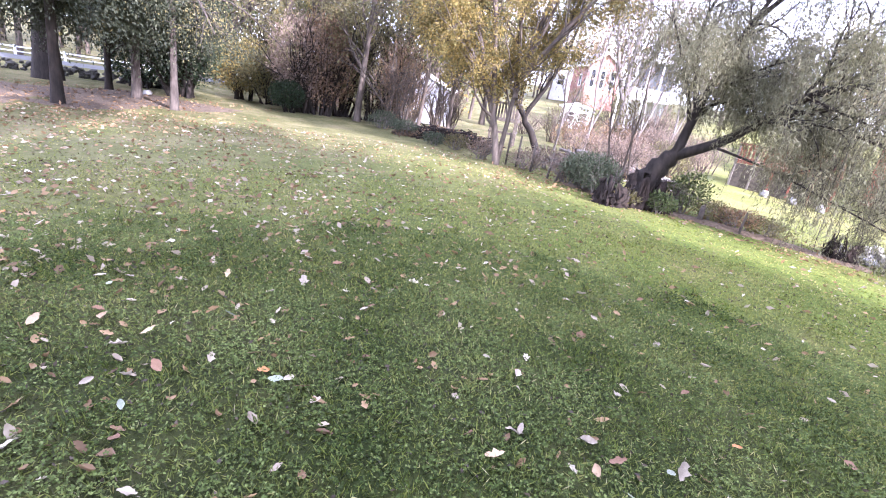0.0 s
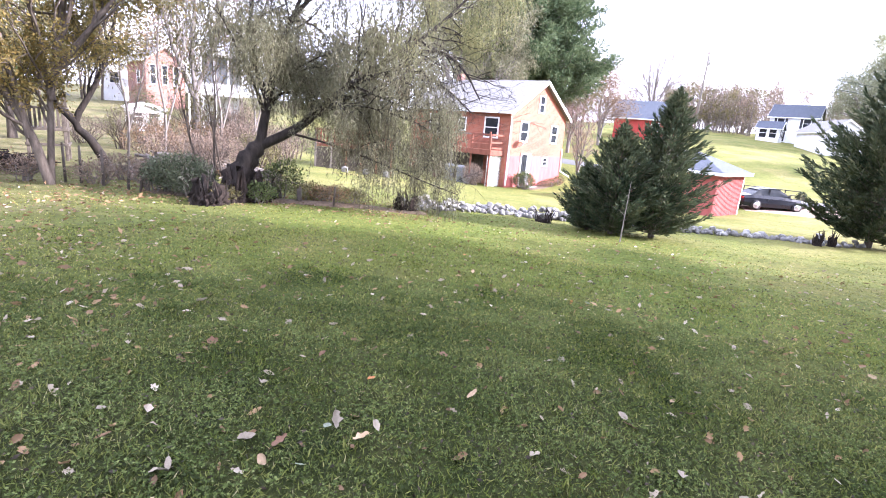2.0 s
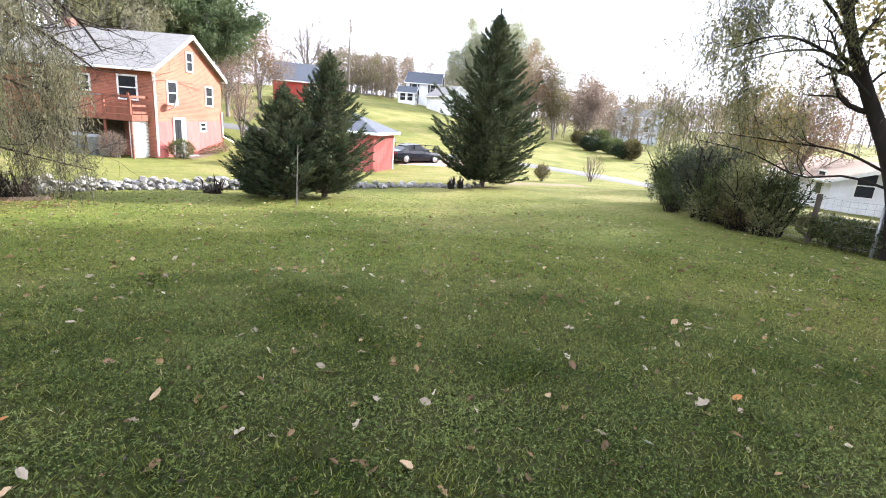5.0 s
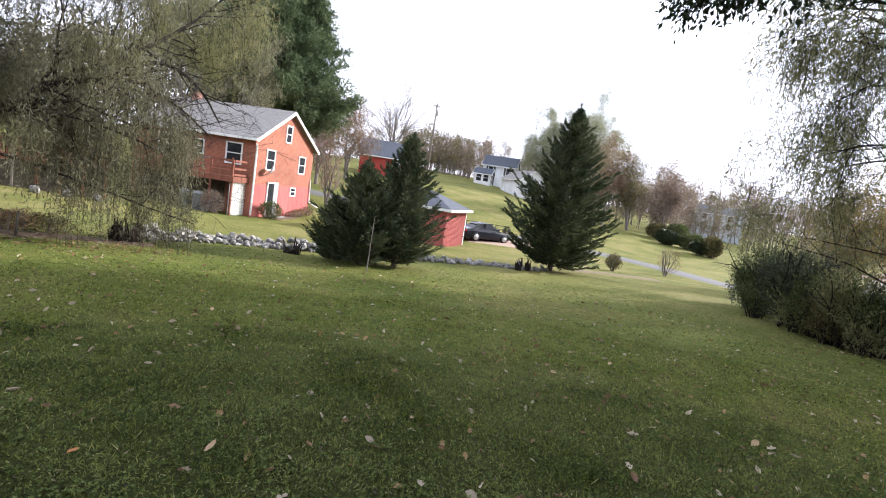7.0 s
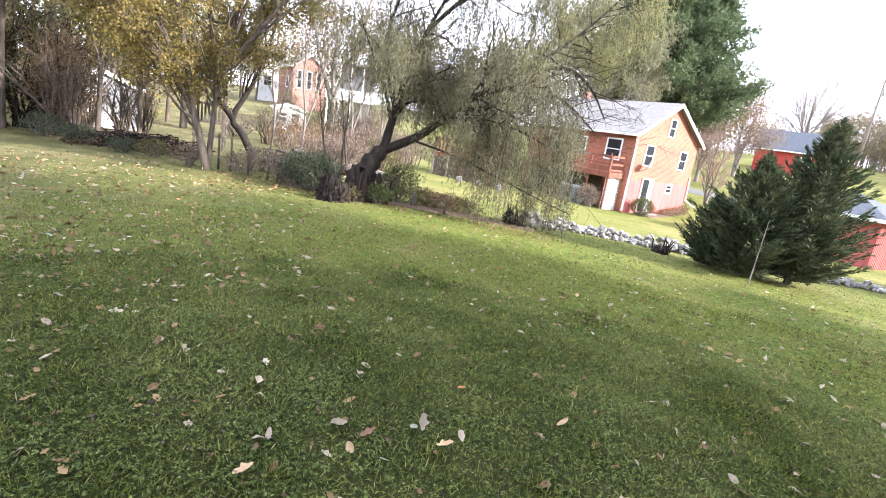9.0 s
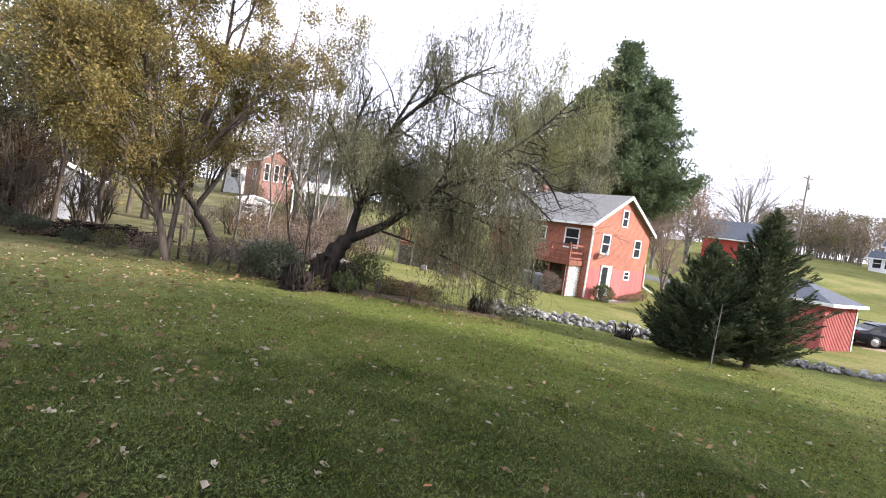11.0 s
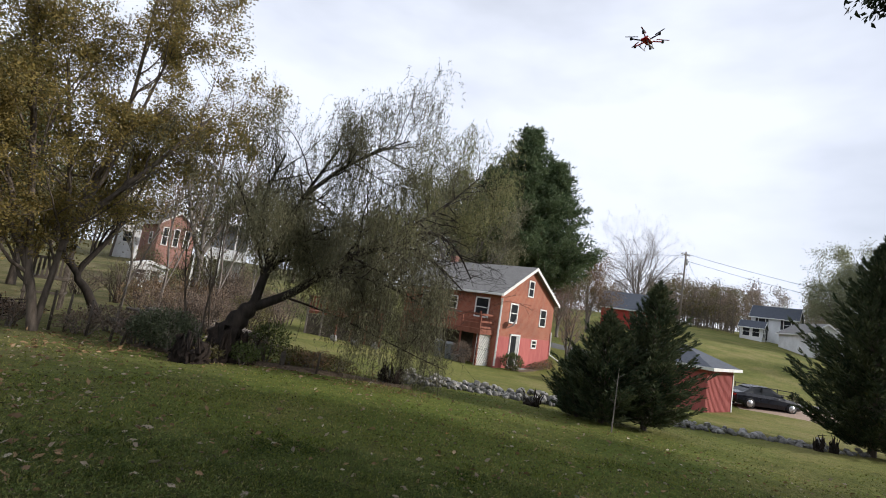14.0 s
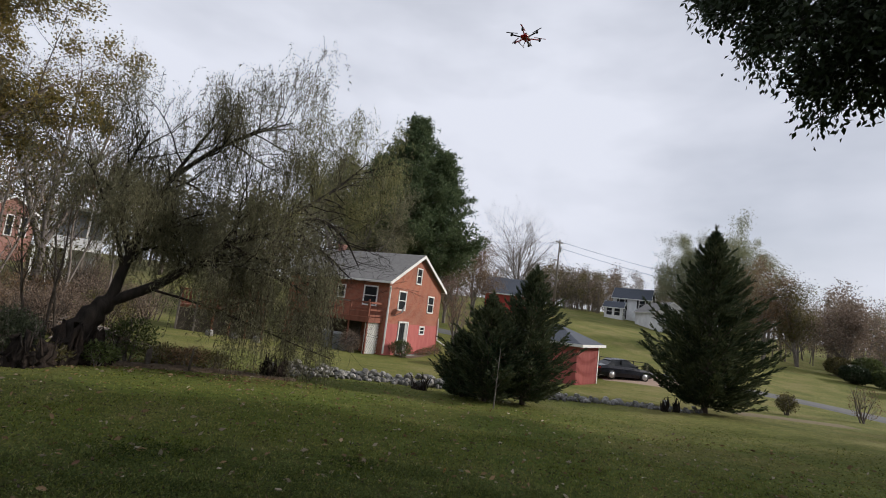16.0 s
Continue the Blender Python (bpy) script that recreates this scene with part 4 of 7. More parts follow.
# the hedge along the fence
HEDGE = [(74.4, 20.6, 1.0, 1.9, SAGE), (75.6, 18.6, 1.35, 2.5, GREENLEAF), (77.8, 16.8, 1.2, 2.5, SAGE), (80.0, 15.8, .9, 1.8, GREENLEAF), (82.0, 15.0, .85, 1.9, WILLOW_PALE), (84.2, 14.6, .6, 1.6, GREENLEAF), (77.0, 20.5, 1.2, 2.3, OLIVE), (78.8, 15.9, .7, 1.0, WILLOW_PALE), (81.2, 14.9, .6, .8, OLIVE), (83.4, 14.2, .5, .7, WILLOW_PALE), (75.2, 17.6, .6, .9, GREENLEAF)]
for k, (a, d, r, hh, mat) in enumerate(HEDGE):
    shrub("hedge_shrub", at(a, d), r, hh, int(2600 * r * hh), .075, .03, mat, "tall loose grey green hedge shrub" if mat is SAGE else "tall thinning olive hedge shrub", 70 + k, stems=14, bark=BARK_DARK, group="hedge along the fence", hollow=.05, rag=(.3, 1.35), boxy=True)
for k, (a, d) in enumerate(((88.2, 14.6), (89.6, 14.2), (91.2, 14.4), (93.0, 14.0))):
    shrub("fence_weeds", at(a, d), .7, .75, 1200, .08, .04, (WILLOW_PALE, GREENLEAF)[k % 2], "low yellow green weeds along the wire fence", 85 + k, stems=6, group="weeds along the fence")

# left side undergrowth
for k, (a, d, r, hh, n, mat, lab) in enumerate((
        (-16.8, 13.6, 1.0, 1.15, 3600, SAGE, "grey green bush beside the old fence"), (-14.6, 13.3, .8, .95, 3000, SAGE, "grey green bush beside the stump"), (-18.4, 14.2, .6, .9, 1300, PINKBRUSH, "dry brushwood beside the old fence"),
        (-8.0, 12.7, .5, .55, 1300, GREENLEAF, "green weeds round the willow's foot"), (-11.6, 12.5, .4, .45, 900, OLIVE, "low weeds round the willow's foot"), (-5.6, 14.0, .65, 1.15, 2200, GREENLEAF, "leafy green suckers beside the willow trunk"), (-2.4, 13.9, .6, .55, 1100, OLIVE, "low weeds along the old fence"), (-.2, 13.7, .7, .6, 1100, RUSSET, "low dry weeds along the old fence"),
        (2.4, 13.8, .6, .5, 900, OLIVE, "low weeds along the old fence"), (-37.8, 20.5, .8, .75, 1800, SAGE, "low grey green bush by the shed"), (-34.2, 18.6, .6, .5, 1200, SAGE, "low grey green bush by the brush pile"), (-40.2, 22.5, .9, .9, 1800, SAGE, "grey green bush at the lawn's edge"),
        (-31.6, 18.0, .6, .6, 900, OLIVE, "weeds beside the brush pile"), (-28.6, 16.4, .5, .7, 700, PINKBRUSH, "dry weeds by the twin trunk"), (-23.2, 15.6, .7, .7, 1000, PINKBRUSH, "dry brush along the old fence"), (-20.8, 17.0, .8, .8, 1200, PINKBRUSH, "dry brush along the old fence"))):
    shrub("undergrowth_bush", at(a, d), r, hh, n, .07, .028, mat, lab, 100 + k, stems=9, group="undergrowth along the old fence", hollow=.12, rag=(.4, 1.3))
for k, (a, d, r, hh, n, mat) in enumerate(((-15.5, 22, 1.6, 1.5, 2600, PINKBRUSH), (-12.2, 20, 1.3, 1.7, 2400, PINKBRUSH), (-10.2, 24, 1.4, 2.2, 2600, PINKBRUSH), (-8.0, 22, 1.2, 1.9, 2000, OLIVE), (-18.0, 27, 1.6, 1.7, 2600, RUSSET), (-13.5, 29, 1.6, 1.9, 2400, RUSSET), (-6.2, 27, 1.3, 2.0, 2000, PINKBRUSH), (-17.4, 38, 1.4, 2.2, 2200, GREENLEAF), (-16.0, 33, 1.8, 2.0, 2600, RUSSET), (-11.0, 34, 1.8, 2.6, 2600, PINKBRUSH), (-8.4, 35, 1.8, 3.0, 2600, OLIVE), (-4.6, 33, 1.6, 2.4, 2200, PINKBRUSH), (-23.8, 34, 1.6, 1.6, 1800, PINKBRUSH), (-19.0, 35, 1.2, 2.6, 1800, PINKBRUSH), (-20.8, 31, .9, 2.4, 1200, OLIVE), (-37.0, 25.0, 1.0, 3.4, 1300, OLIVE), (-34.2, 25.6, .9, 3.0, 700, OLIVE), (-38.6, 23.6, 1.3, 4.0, 3200, RUSSET), (-32.6, 27.0, .9, 3.0, 1300, PINKBRUSH), (-18.7, 60, 1.5, 2.4, 1800, GREENLEAF), (-12.6, 30, 1.2, 3.2, 1700, OLIVE), (-9.6, 30, 1.1, 3.6, 1700, PINKBRUSH), (-14.8, 46, 2.0, 3.4, 2400, OLIVE))):
    shrub("brush_bush", at(a, d), r, hh, n, .09, .03, mat, "tangled half-bare bush along the old fence", 120 + k, stems=14, bark=BARK, group="brush behind the willow", hollow=.2)

for k, (a, d, hh) in enumerate(((-20.4, 26.0, 6.0), (-17.2, 25.0, 6.5), (-12.0, 26.0, 7.0), (-8.6, 29.0, 7.5), (-34.4, 26.5, 6.0))):
    round_tree("thicket_tree", a, d, [[(0, -.1), (.1, hh * .3), (-.1, hh * .6), (.1, hh)], [(0, hh * .15), (.6, hh * .5), (1.0, hh * .85)]], .06, SPEC_BARE[1:], 10, 1100, .08, .04, (RUSSET, OLIVE)[k % 2], BARK_GREY, "thin bare tree in the brush behind the willow", length=1.4, seed=160 + k, spread=.6, up=.4)

# slim saplings behind the willow stump
for k, (a, d, hh) in enumerate(((-14.2, 15.2, 4.2), (-12.6, 15.6, 4.8), (-11.6, 16.5, 4.4))):
    rng = np.random.default_rng(140 + k)
    ln, tp = [], []
    grow(rng, np.array([0, 0, -.05]), np.array([rng.normal() * .08, .0, 1.0]), hh, .035, 0, [(10, .5, .32, .07, .03, 9), (4, .6, .5, .2, .03, 4), (0, 0, 0, .2, 0, 3)], ln, tp)
    v, q = crown_on(rng, tp, 700, .07, .04, .12)
    plant("sapling", at(a, d), ln, [("crown", v, q, OLIVE)], BARK, "slim upright sapling with few leaves", "tree", "saplings behind the stump")


# ---- trees round the lawn ----
def straight_tree(name, az, d, height, r, crown_from, n, leaf, width, mat, bark, label, seed, reach=2.4, kids=26, lean=0.0, droop=.6, scatter=.35, spread=1.1, category="tree", up=-.1, boughs=0):
    """A tree with one straight stem and side limbs."""
    rng = np.random.default_rng(seed)
    ln = limb(local(az, d, [(0, -.1), (lean * .3, height * .33), (lean * .7, height * .66), (lean, height)]), r, .04, 16, 9)
    ln[1][:2] *= (1.25, 1.08)
    lines, tips = [ln], []
    sprout(rng, ln, kids, crown_from, .99, reach, spread, [(5, .7, .55, .12, -.02, 4), (3, .8, .55, .2, -.03, 3), (0, 0, 0, .2, -.04, 2)], lines, tips, up)
    for k in range(boughs):
        t, R, z = k * 2.399, rng.uniform(1.4, 3.6), rng.uniform(2.5, 4.2)
        o = np.array([math.cos(t), math.sin(t), 0])
        bl = limb([np.array([0, 0, 3.1 + .05 * k]), o * R * .5 + [0, 0, z + 1.1], o * R + [0, 0, z]], .045, .012, 9, 5)
        lines.append(bl)
        sprout(rng, bl, 7, .35, 1, .9, 1.0, [(4, .7, .55, .12, -.08, 4), (0, 0, 0, .2, -.12, 3)], lines, tips, -.15)
    v, q = crown_on(rng, tips, n, leaf, width, scatter, droop)
    return plant(name, at(az, d), lines, [("crown", v, q, mat)], bark, label, category)


straight_tree("lawn_tree", -70.7, 18.0, 7.5, .155, .38, 110000, .08, .04, SILVER_SHADED, BARK_DARK, "lawn tree with dark trunk and drooping green foliage", 201, 3.2, kids=22, boughs=26)
straight_tree("lawn_tree", -64.9, 22.5, 8.0, .17, .38, 100000, .085, .042, SILVER_SHADED, BARK_SHADE, "lawn tree with grey trunk and drooping green foliage", 202, 3.2, kids=22, boughs=26)
straight_tree("lawn_tree", -61.6, 19.3, 9.0, .125, .34, 9000, .075, .036, OLIVE, BARK_SHADE, "slender lawn tree with yellowing leaves", 203, 2.2, boughs=14)
straight_tree("oak_tree", -71.2, 28.0, 14.0, .5, .2, 16000, .2, .11, OLIVE, BARK_DARK, "broad old oak with flared base", 204, 6.5, up=.2)
straight_tree("spreading_tree", -67.0, 25.5, 6.0, .14, .2, 7000, .14, .08, OLIVE, BARK_DARK, "small spreading tree by the stone wall", 205, 3.0, up=.3)
shrub("holly_bush", at(-61.0, 26.0), 2.1, 8.0, 22000, .13, .065, DARKLEAF, "tall dense dark evergreen bush", 206, stems=10, bark=BARK_DARK, hollow=.55, category="tree")
shrub("evergreen_bush", at(-64.6, 29.0), 1.7, 3.4, 4500, .16, .08, DARKLEAF, "dark evergreen bush at the lawn's edge", 207, bark=BARK_DARK, hollow=.5)
for k, (a, d, r, hh, n, mat, lab) in enumerate((
        (-55.0, 29, 1.9, 3.4, 4200, YELLOW, "yellowing bush at the lawn's edge"), (-52.2, 28, 1.9, 3.0, 4200, OLIVE, "olive bush at the lawn's edge"), (-50.4, 24.5, 1.0, 1.6, 1800, DARKLEAF, "low dark bush at the lawn's edge"), (-49.0, 25.5, 1.8, 4.6, 4500, PINKBRUSH, "tall twiggy brown bush"),
        (-46.8, 25.5, 1.7, 5.0, 4200, RUSSET, "tall twiggy brown bush"), (-44.8, 26.5, 1.6, 5.2, 4200, OLIVE, "tall thin olive bush"), (-41.6, 26.0, 1.6, 5.0, 3800, OLIVE, "tall thin olive bush"), (-39.0, 26.5, 1.3, 4.6, 2600, PINKBRUSH, "tall twiggy brown bush"), (-52.0, 33, 2.4, 5.0, 4200, OLIVE, "tall olive bush"))):
    shrub("edge_bush", at(a, d), r, hh, int(n * 1.9), .11, .05, mat, lab + " before the wood" if "before" not in lab else lab, 210 + k, stems=18, bark=BARK_DARK, hollow=.25, group="bushes along the wood")
for k, (a, d, hh, r, mat, ln_) in enumerate(((-43.1, 24.6, 10.5, .16, OLIVE, .6), (-47.6, 27.5, 11, .15, OLIVE, -.3), (-40.0, 27.5, 10.5, .17, WILLOW, .8), (-36.2, 23.5, 7.5, .10, OLIVE, .5), (-32.8, 24.5, 8.0, .10, GREENLEAF, .2), (-34.6, 30.5, 12, .2, YELLOW, -.5), (-38.5, 33, 13, .2, OLIVE, .3), (-45.5, 34, 13, .22, WILLOW, 0), (-51, 36, 13, .22, OLIVE, .5), (-29.0, 36, 11, .2, RUSSET, .0), (-56, 40, 14, .25, GREENLEAF, 0))):
    straight_tree("edge_tree", a, d, hh, r, .22, 6500, .13, .07, mat, BARK, "slender tree with thin autumn foliage", 230 + k, 2.6, 22, ln_, up=.35, scatter=.45, spread=.8)


# ---- willow of the hedge side, with its dark trunk ----
def right_willow():
    rng = np.random.default_rng(31)
    az, d = 93.0, 13.6
    L = lambda pts: local(az, d, pts)
    t = limb(L([(.1, -.1), (-.05, 1.0), (-.45, 2.1), (-1.1, 3.4), (-1.75, 5.0), (-2.2, 8), (-2.2, 12)]), .21, .04, 18, 10)
    b = limb(L([(-.6, 2.4), (-.25, 3.3), (-.3, 5.0), (-.2, 8)]), .09, .03, 12, 8)
    c = limb(L([(-1.2, 3.7), (-2.0, 4.1, -.2), (-3.0, 4.0, -.4), (-4.0, 3.5, -.5)]), .036, .009, 12, 6)
    e = limb(L([(-.3, 1.7), (-1.2, 2.1, -.2), (-2.3, 2.2, -.4), (-3.5, 2.3, -.5)]), .034, .01, 12, 6)
    g = limb(L([(-.2, 1.4), (-1.0, 1.6, -.2), (-1.8, 1.5, -.3), (-2.8, 1.9, -.4), (-4.0, 2.1, -.5)]), .032, .01, 12, 6)
    veil = [limb(L(p), .045, .01, 12, 6) for p in ([(-1.2, 3.7), (-2.0, 4.9, -.8), (-2.8, 5.4, -1.2), (-3.5, 5.0, -1.4)], [(-1.5, 4.4), (-2.3, 5.6, .4), (-3.0, 6.2, .6), (-3.6, 5.9, .6)], [(-1.7, 4.9), (-2.4, 6.3, -1.0), (-3.1, 6.9, -1.6), (-3.8, 6.6, -2.0)], [(-.9, 3.1), (-1.7, 3.9, -.9), (-2.5, 4.2, -1.5), (-3.3, 3.9, -1.9)], [(-.4, 4.4), (.3, 5.2, -1.0), (.6, 5.6, -1.8), (.8, 5.3, -2.4)])]
    out, tips, high = [], [], []
    spec = [(5, .7, .62, .16, .02, 6), (4, .8, .6, .2, -.03, 4), (0, 0, 0, .22, -.08, 4)]
    up = [limb(L(p), .12, .03, 12, 6) for p in ([(-1.7, 5.0), (-3.0, 7.0, .6), (-4.0, 9.0, 1.2)], [(-1.8, 5.4), (-2.6, 7.6, -1.2), (-3.2, 9.6, -2.4)], [(-.3, 5.0), (1.2, 7.0, .8), (2.4, 9.2, 1.2)], [(-.2, 5.4), (.8, 7.6, -1.2), (1.6, 10, -2.0)], [(-.3, 4.6), (2.0, 6.2, .2), (4.2, 7.6, .2)], [(-2.2, 8), (-1.2, 10.5, .8), (-.6, 12.5, 1.2)], [(-.3, 4.8), (-.4, 6.6, 2.0), (-.4, 8.0, 4.2)], [(-.3, 4.8), (-.2, 6.6, -2.0), (0, 8.4, -4.0)])]
    for ln in up:
        sprout(rng, ln, 13, .3, 1, 2.4, .9, spec, out, high, .15)
    for ln, k in ((t, 14), (b, 10), (c, 12), (e, 8), (g, 8), *((v_, 13) for v_ in veil)):
        sprout(rng, ln, k, .35, 1, 1.3, .9, spec, out, tips, .1)
    tips = [tp for tp in tips if tp[0][2] > 2.5]
    s1, v1, q1 = strands(rng, tips, 3900, .4, 1.4, .11, .018, .062)
    v2, q2 = crown_on(rng, high, 62000, .13, .04, .3, 1.0)
    plant("willow_tree", at(az, d), [t, b, c, e, g] + veil + up + out + s1[::6], [("crown", v1, q1, WILLOW_PALE), ("crown", v2, q2, WILLOW_PALE)], BARK_DARK, "dark-trunked weeping willow beside the wire fence", "tree")


right_willow()


def overhead_tree():
    """The broad tree whose boughs hang over the lawn beside the path's start."""
    rng = np.random.default_rng(37)
    foot = at(112.0, 8.5)
    to = lambda a, d, z: at(a, d) * [1, 1, 0] + [0, 0, z] - foot * [1, 1, 0]
    t = limb([(0, 0, -.1), (.1, 0, 2), (0, .1, 4.2), (-.2, .2, 6.5), (-.3, .2, 10)], .34, .1, 14, 10)
    # boughs overhead and behind are unseen, added to keep sky light off the lawn
    ends = [(65, 7.6, 5.55), (61, 7.8, 6.1), (57, 8.0, 7.0), (55.5, 8.2, 8.2), (70, 7.4, 5.6), (76, 7.4, 6.0), (82, 7.6, 6.2), (89, 7.4, 6.2), (63, 8.6, 7.4), (70, 8.4, 7.2), (77, 8.2, 8.0), (67, 7.6, 9.2), (60, 8.8, 9.4), (96, 6.0, 6.6), (120, 5.0, 7.0), (140, 7.0, 7.0), (112, 12, 7.6), (92, 11, 8.6), (100, 8, 10.6), (150, 4.5, 7.4), (185, 4.5, 8.0), (205, 7, 8.2), (235, 7, 8.8), (170, 8, 7.6), (20, 3.0, 9.6), (330, 3.6, 10.2), (280, 4.5, 9.8), (60, 2.6, 8.8), (110, 2.5, 8.4), (255, 9, 9.6)]
    lines, tips = [t], []
    for k, (a, dd, z) in enumerate(ends):
        e = to(a, dd, z)
        s = np.array([0, 0.1, 4.0 + (k % 4) * .8])
        ln = limb([s, s * .6 + e * .4 + [0, 0, .9], s * .2 + e * .8 + [0, 0, .5], e], .12, .02, 12, 6)
        lines.append(ln)
        sprout(rng, ln, 11, .5, 1, .95, .95, SPEC3, lines, tips, -.05)
    # near-black leaf colour paints this crown as a silhouette against the sky
    v, q = crown_on(rng, tips, 125000, .10, .046, .13, .7)
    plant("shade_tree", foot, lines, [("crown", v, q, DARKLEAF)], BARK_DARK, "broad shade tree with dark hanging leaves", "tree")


overhead_tree()


# ---- pines and far trees ----
def pine(name, az, d, height, r, seed, spreadw, label, bare=.3):
    rng = np.random.default_rng(seed)
    ln = limb([(0, 0, -.2), (.1, 0, height * .5), (.0, .1, height)], r, .05, 14, 8)
    lines, P, D = [ln], [], []
    n = int(height * 13)
    for k in range(n):
        f = bare + (1 - bare) * (k / n)
        h = f * height
        R = spreadw * (1 - ((f - bare) / (1 - bare)) ** 1.7 * .90) * rng.uniform(.5, 1.12)
        a = rng.uniform(0, 6.283)
        o = np.array([math.cos(a), math.sin(a), 0])
        tt = np.linspace(0, 1, 6)[:, None]
        pts = np.array([0, 0, h]) + o * R * tt + np.array([0, 0, 1]) * R * (.12 * tt + .22 * tt**2) + rng.normal(size=(6, 3)) * .05
        lines.append((pts, np.linspace(.05, .012, 6), 3))
        c = int(18 + R * 13)
        s = rng.uniform(.3, 1.02, c)
        cc = np.array([0, 0, h]) + o * R * s[:, None] + np.array([0, 0, 1]) * R * (.12 * s + .22 * s**2)[:, None] + rng.normal(size=(c, 3)) * np.array([.32, .32, .16])
        P.append(np.repeat(cc, 5, 0) + rng.normal(size=(c * 5, 3)) * .05)
        D.append(np.repeat(o[None] * .5, c * 5, 0) + rng.normal(size=(c * 5, 3)) * .8 + np.array([0, 0, .45]))
    v, q = leaves(rng, np.concatenate(P), np.concatenate(D), .36, .075, .1)
    plant(name, at(az, d), lines, [("needles", v, q, PINE)], BARK_GREY, label, "tree", "pines behind the house")


pine("pine_tree", 21.3, 47.0, 20.6, .34, 301, 5.0, "tall old pine with dark green boughs")
pine("pine_tree", 24.9, 49.0, 17.8, .30, 302, 4.9, "tall pine with spreading dark green boughs")
pine("pine_tree", 17.6, 46.0, 16.0, .34, 303, 4.0, "tall pine with bare grey lower trunk", .4)


def far_tree(name, az, d, height, r, mat, n, leaf, seed, label, reach=4.0, bark=BARK_GREY, spec=SPEC3, kids=12, scatter=.7, spread=.75, up=.35):
    rng = np.random.default_rng(seed)
    lines, tips = [], []
    for k in range(3):
        x = rng.normal(size=2) * height * .10
        ln = limb([(0, 0, -.2), (x[0] * .4, x[1] * .4, height * .35), (x[0], x[1], height * .9)], r * (1 if k == 0 else .6), .03, 12, 6)
        lines.append(ln)
        sprout(rng, ln, kids, .25, 1, reach, spread, spec, lines, tips, up)
    v, q = crown_on(rng, tips, int(n * 3.4), leaf * .5, leaf * .27, scatter * .5)
    plant(name, at(az, d), lines, [("crown", v, q, mat)], bark, label, "tree")


far_tree("sycamore", 54.3, 96.0, 10.6, .5, PALETREE, 28000, .42, 310, "large round pale tree on the hillside", 9.6, scatter=.85, spread=1.1, up=.12, kids=14)
far_tree("bare_tree", 35.2, 92.0, 11.8, .4, RUSSET, 500, .3, 311, "bare grey tree with a round crown on the hill", 7.6, spec=SPEC_BARE, kids=16, spread=1.0, up=.25)
far_tree("budding_tree", 28.4, 43.0, 4.6, .12, PINKISH, 2200, .12, 312, "small bare tree with pinkish twigs by the drive", 1.9, scatter=.25)
far_tree("red_leaved_tree", 30.2, 60.0, 7.5, .2, RUSSET, 3500, .28, 313, "russet tree beside the barn", 3.0)
far_tree("olive_tree", 27.0, 55.0, 7.0, .2, OLIVE, 3500, .25, 314, "olive coloured tree behind the house", 3.0)
far_tree("autumn_tree", 59.6, 70.0, 9.0, .25, RUSSET, 3200, .34, 315, "russet tree on the slope", 3.4)
far_tree("autumn_tree", 62.2, 72.0, 7.5, .25, OLIVE, 3200, .34, 316, "olive brown tree on the slope", 3.0)
far_tree("maroon_tree", 65.4, 72.0, 6.0, .25, PINKBRUSH, 2600, .4, 317, "dull maroon tree on the slope", 3.4)
far_tree("roadside_tree", 81.0, 34.0, 5.2, .2, YELLOW, 4200, .2, 318, "yellowing tree beyond the hedge", 2.6)
far_tree("roadside_tree", 84.5, 40.0, 6.2, .2, RUSSET, 3800, .25, 319, "russet tree beyond the hedge", 3.0)
# tall trees out of view, added on the sun's side to shade the lawn
for k, (a, d, hh, mat) in enumerate(((97, 34, 17, YELLOW), (102, 30, 18, OLIVE), (107, 35, 18, GREENLEAF), (112, 30, 17, OLIVE), (117, 36, 18, YELLOW), (123, 31, 17, GREENLEAF), (105, 43, 19, GREENLEAF), (114, 44, 19, OLIVE))):
    far_tree("unseen_shade_tree", a, d, hh, .35, mat, 5200, .62, 340 + k, "tall broad unseen tree added to shade the lawn", 5.6, scatter=.8)
for k, (a, d, r, hh) in enumerate(((66.2, 64, 1.4, 1.7), (68.4, 64, 1.6, 1.9), (70.4, 60, 1.1, 2.3), (69.4, 60, 1.2, 1.5), (67.0, 70, 1.6, 2.6), (65.2, 70, 1.5, 2.1))):
    shrub("slope_bush", at(a, d), r, hh, 3600, .2, .12, (DARKLEAF, GREENLEAF, OLIVE)[k % 3], "large dark bush on the green slope", 330 + k, stems=8, hollow=.5, group="bushes on the slope")


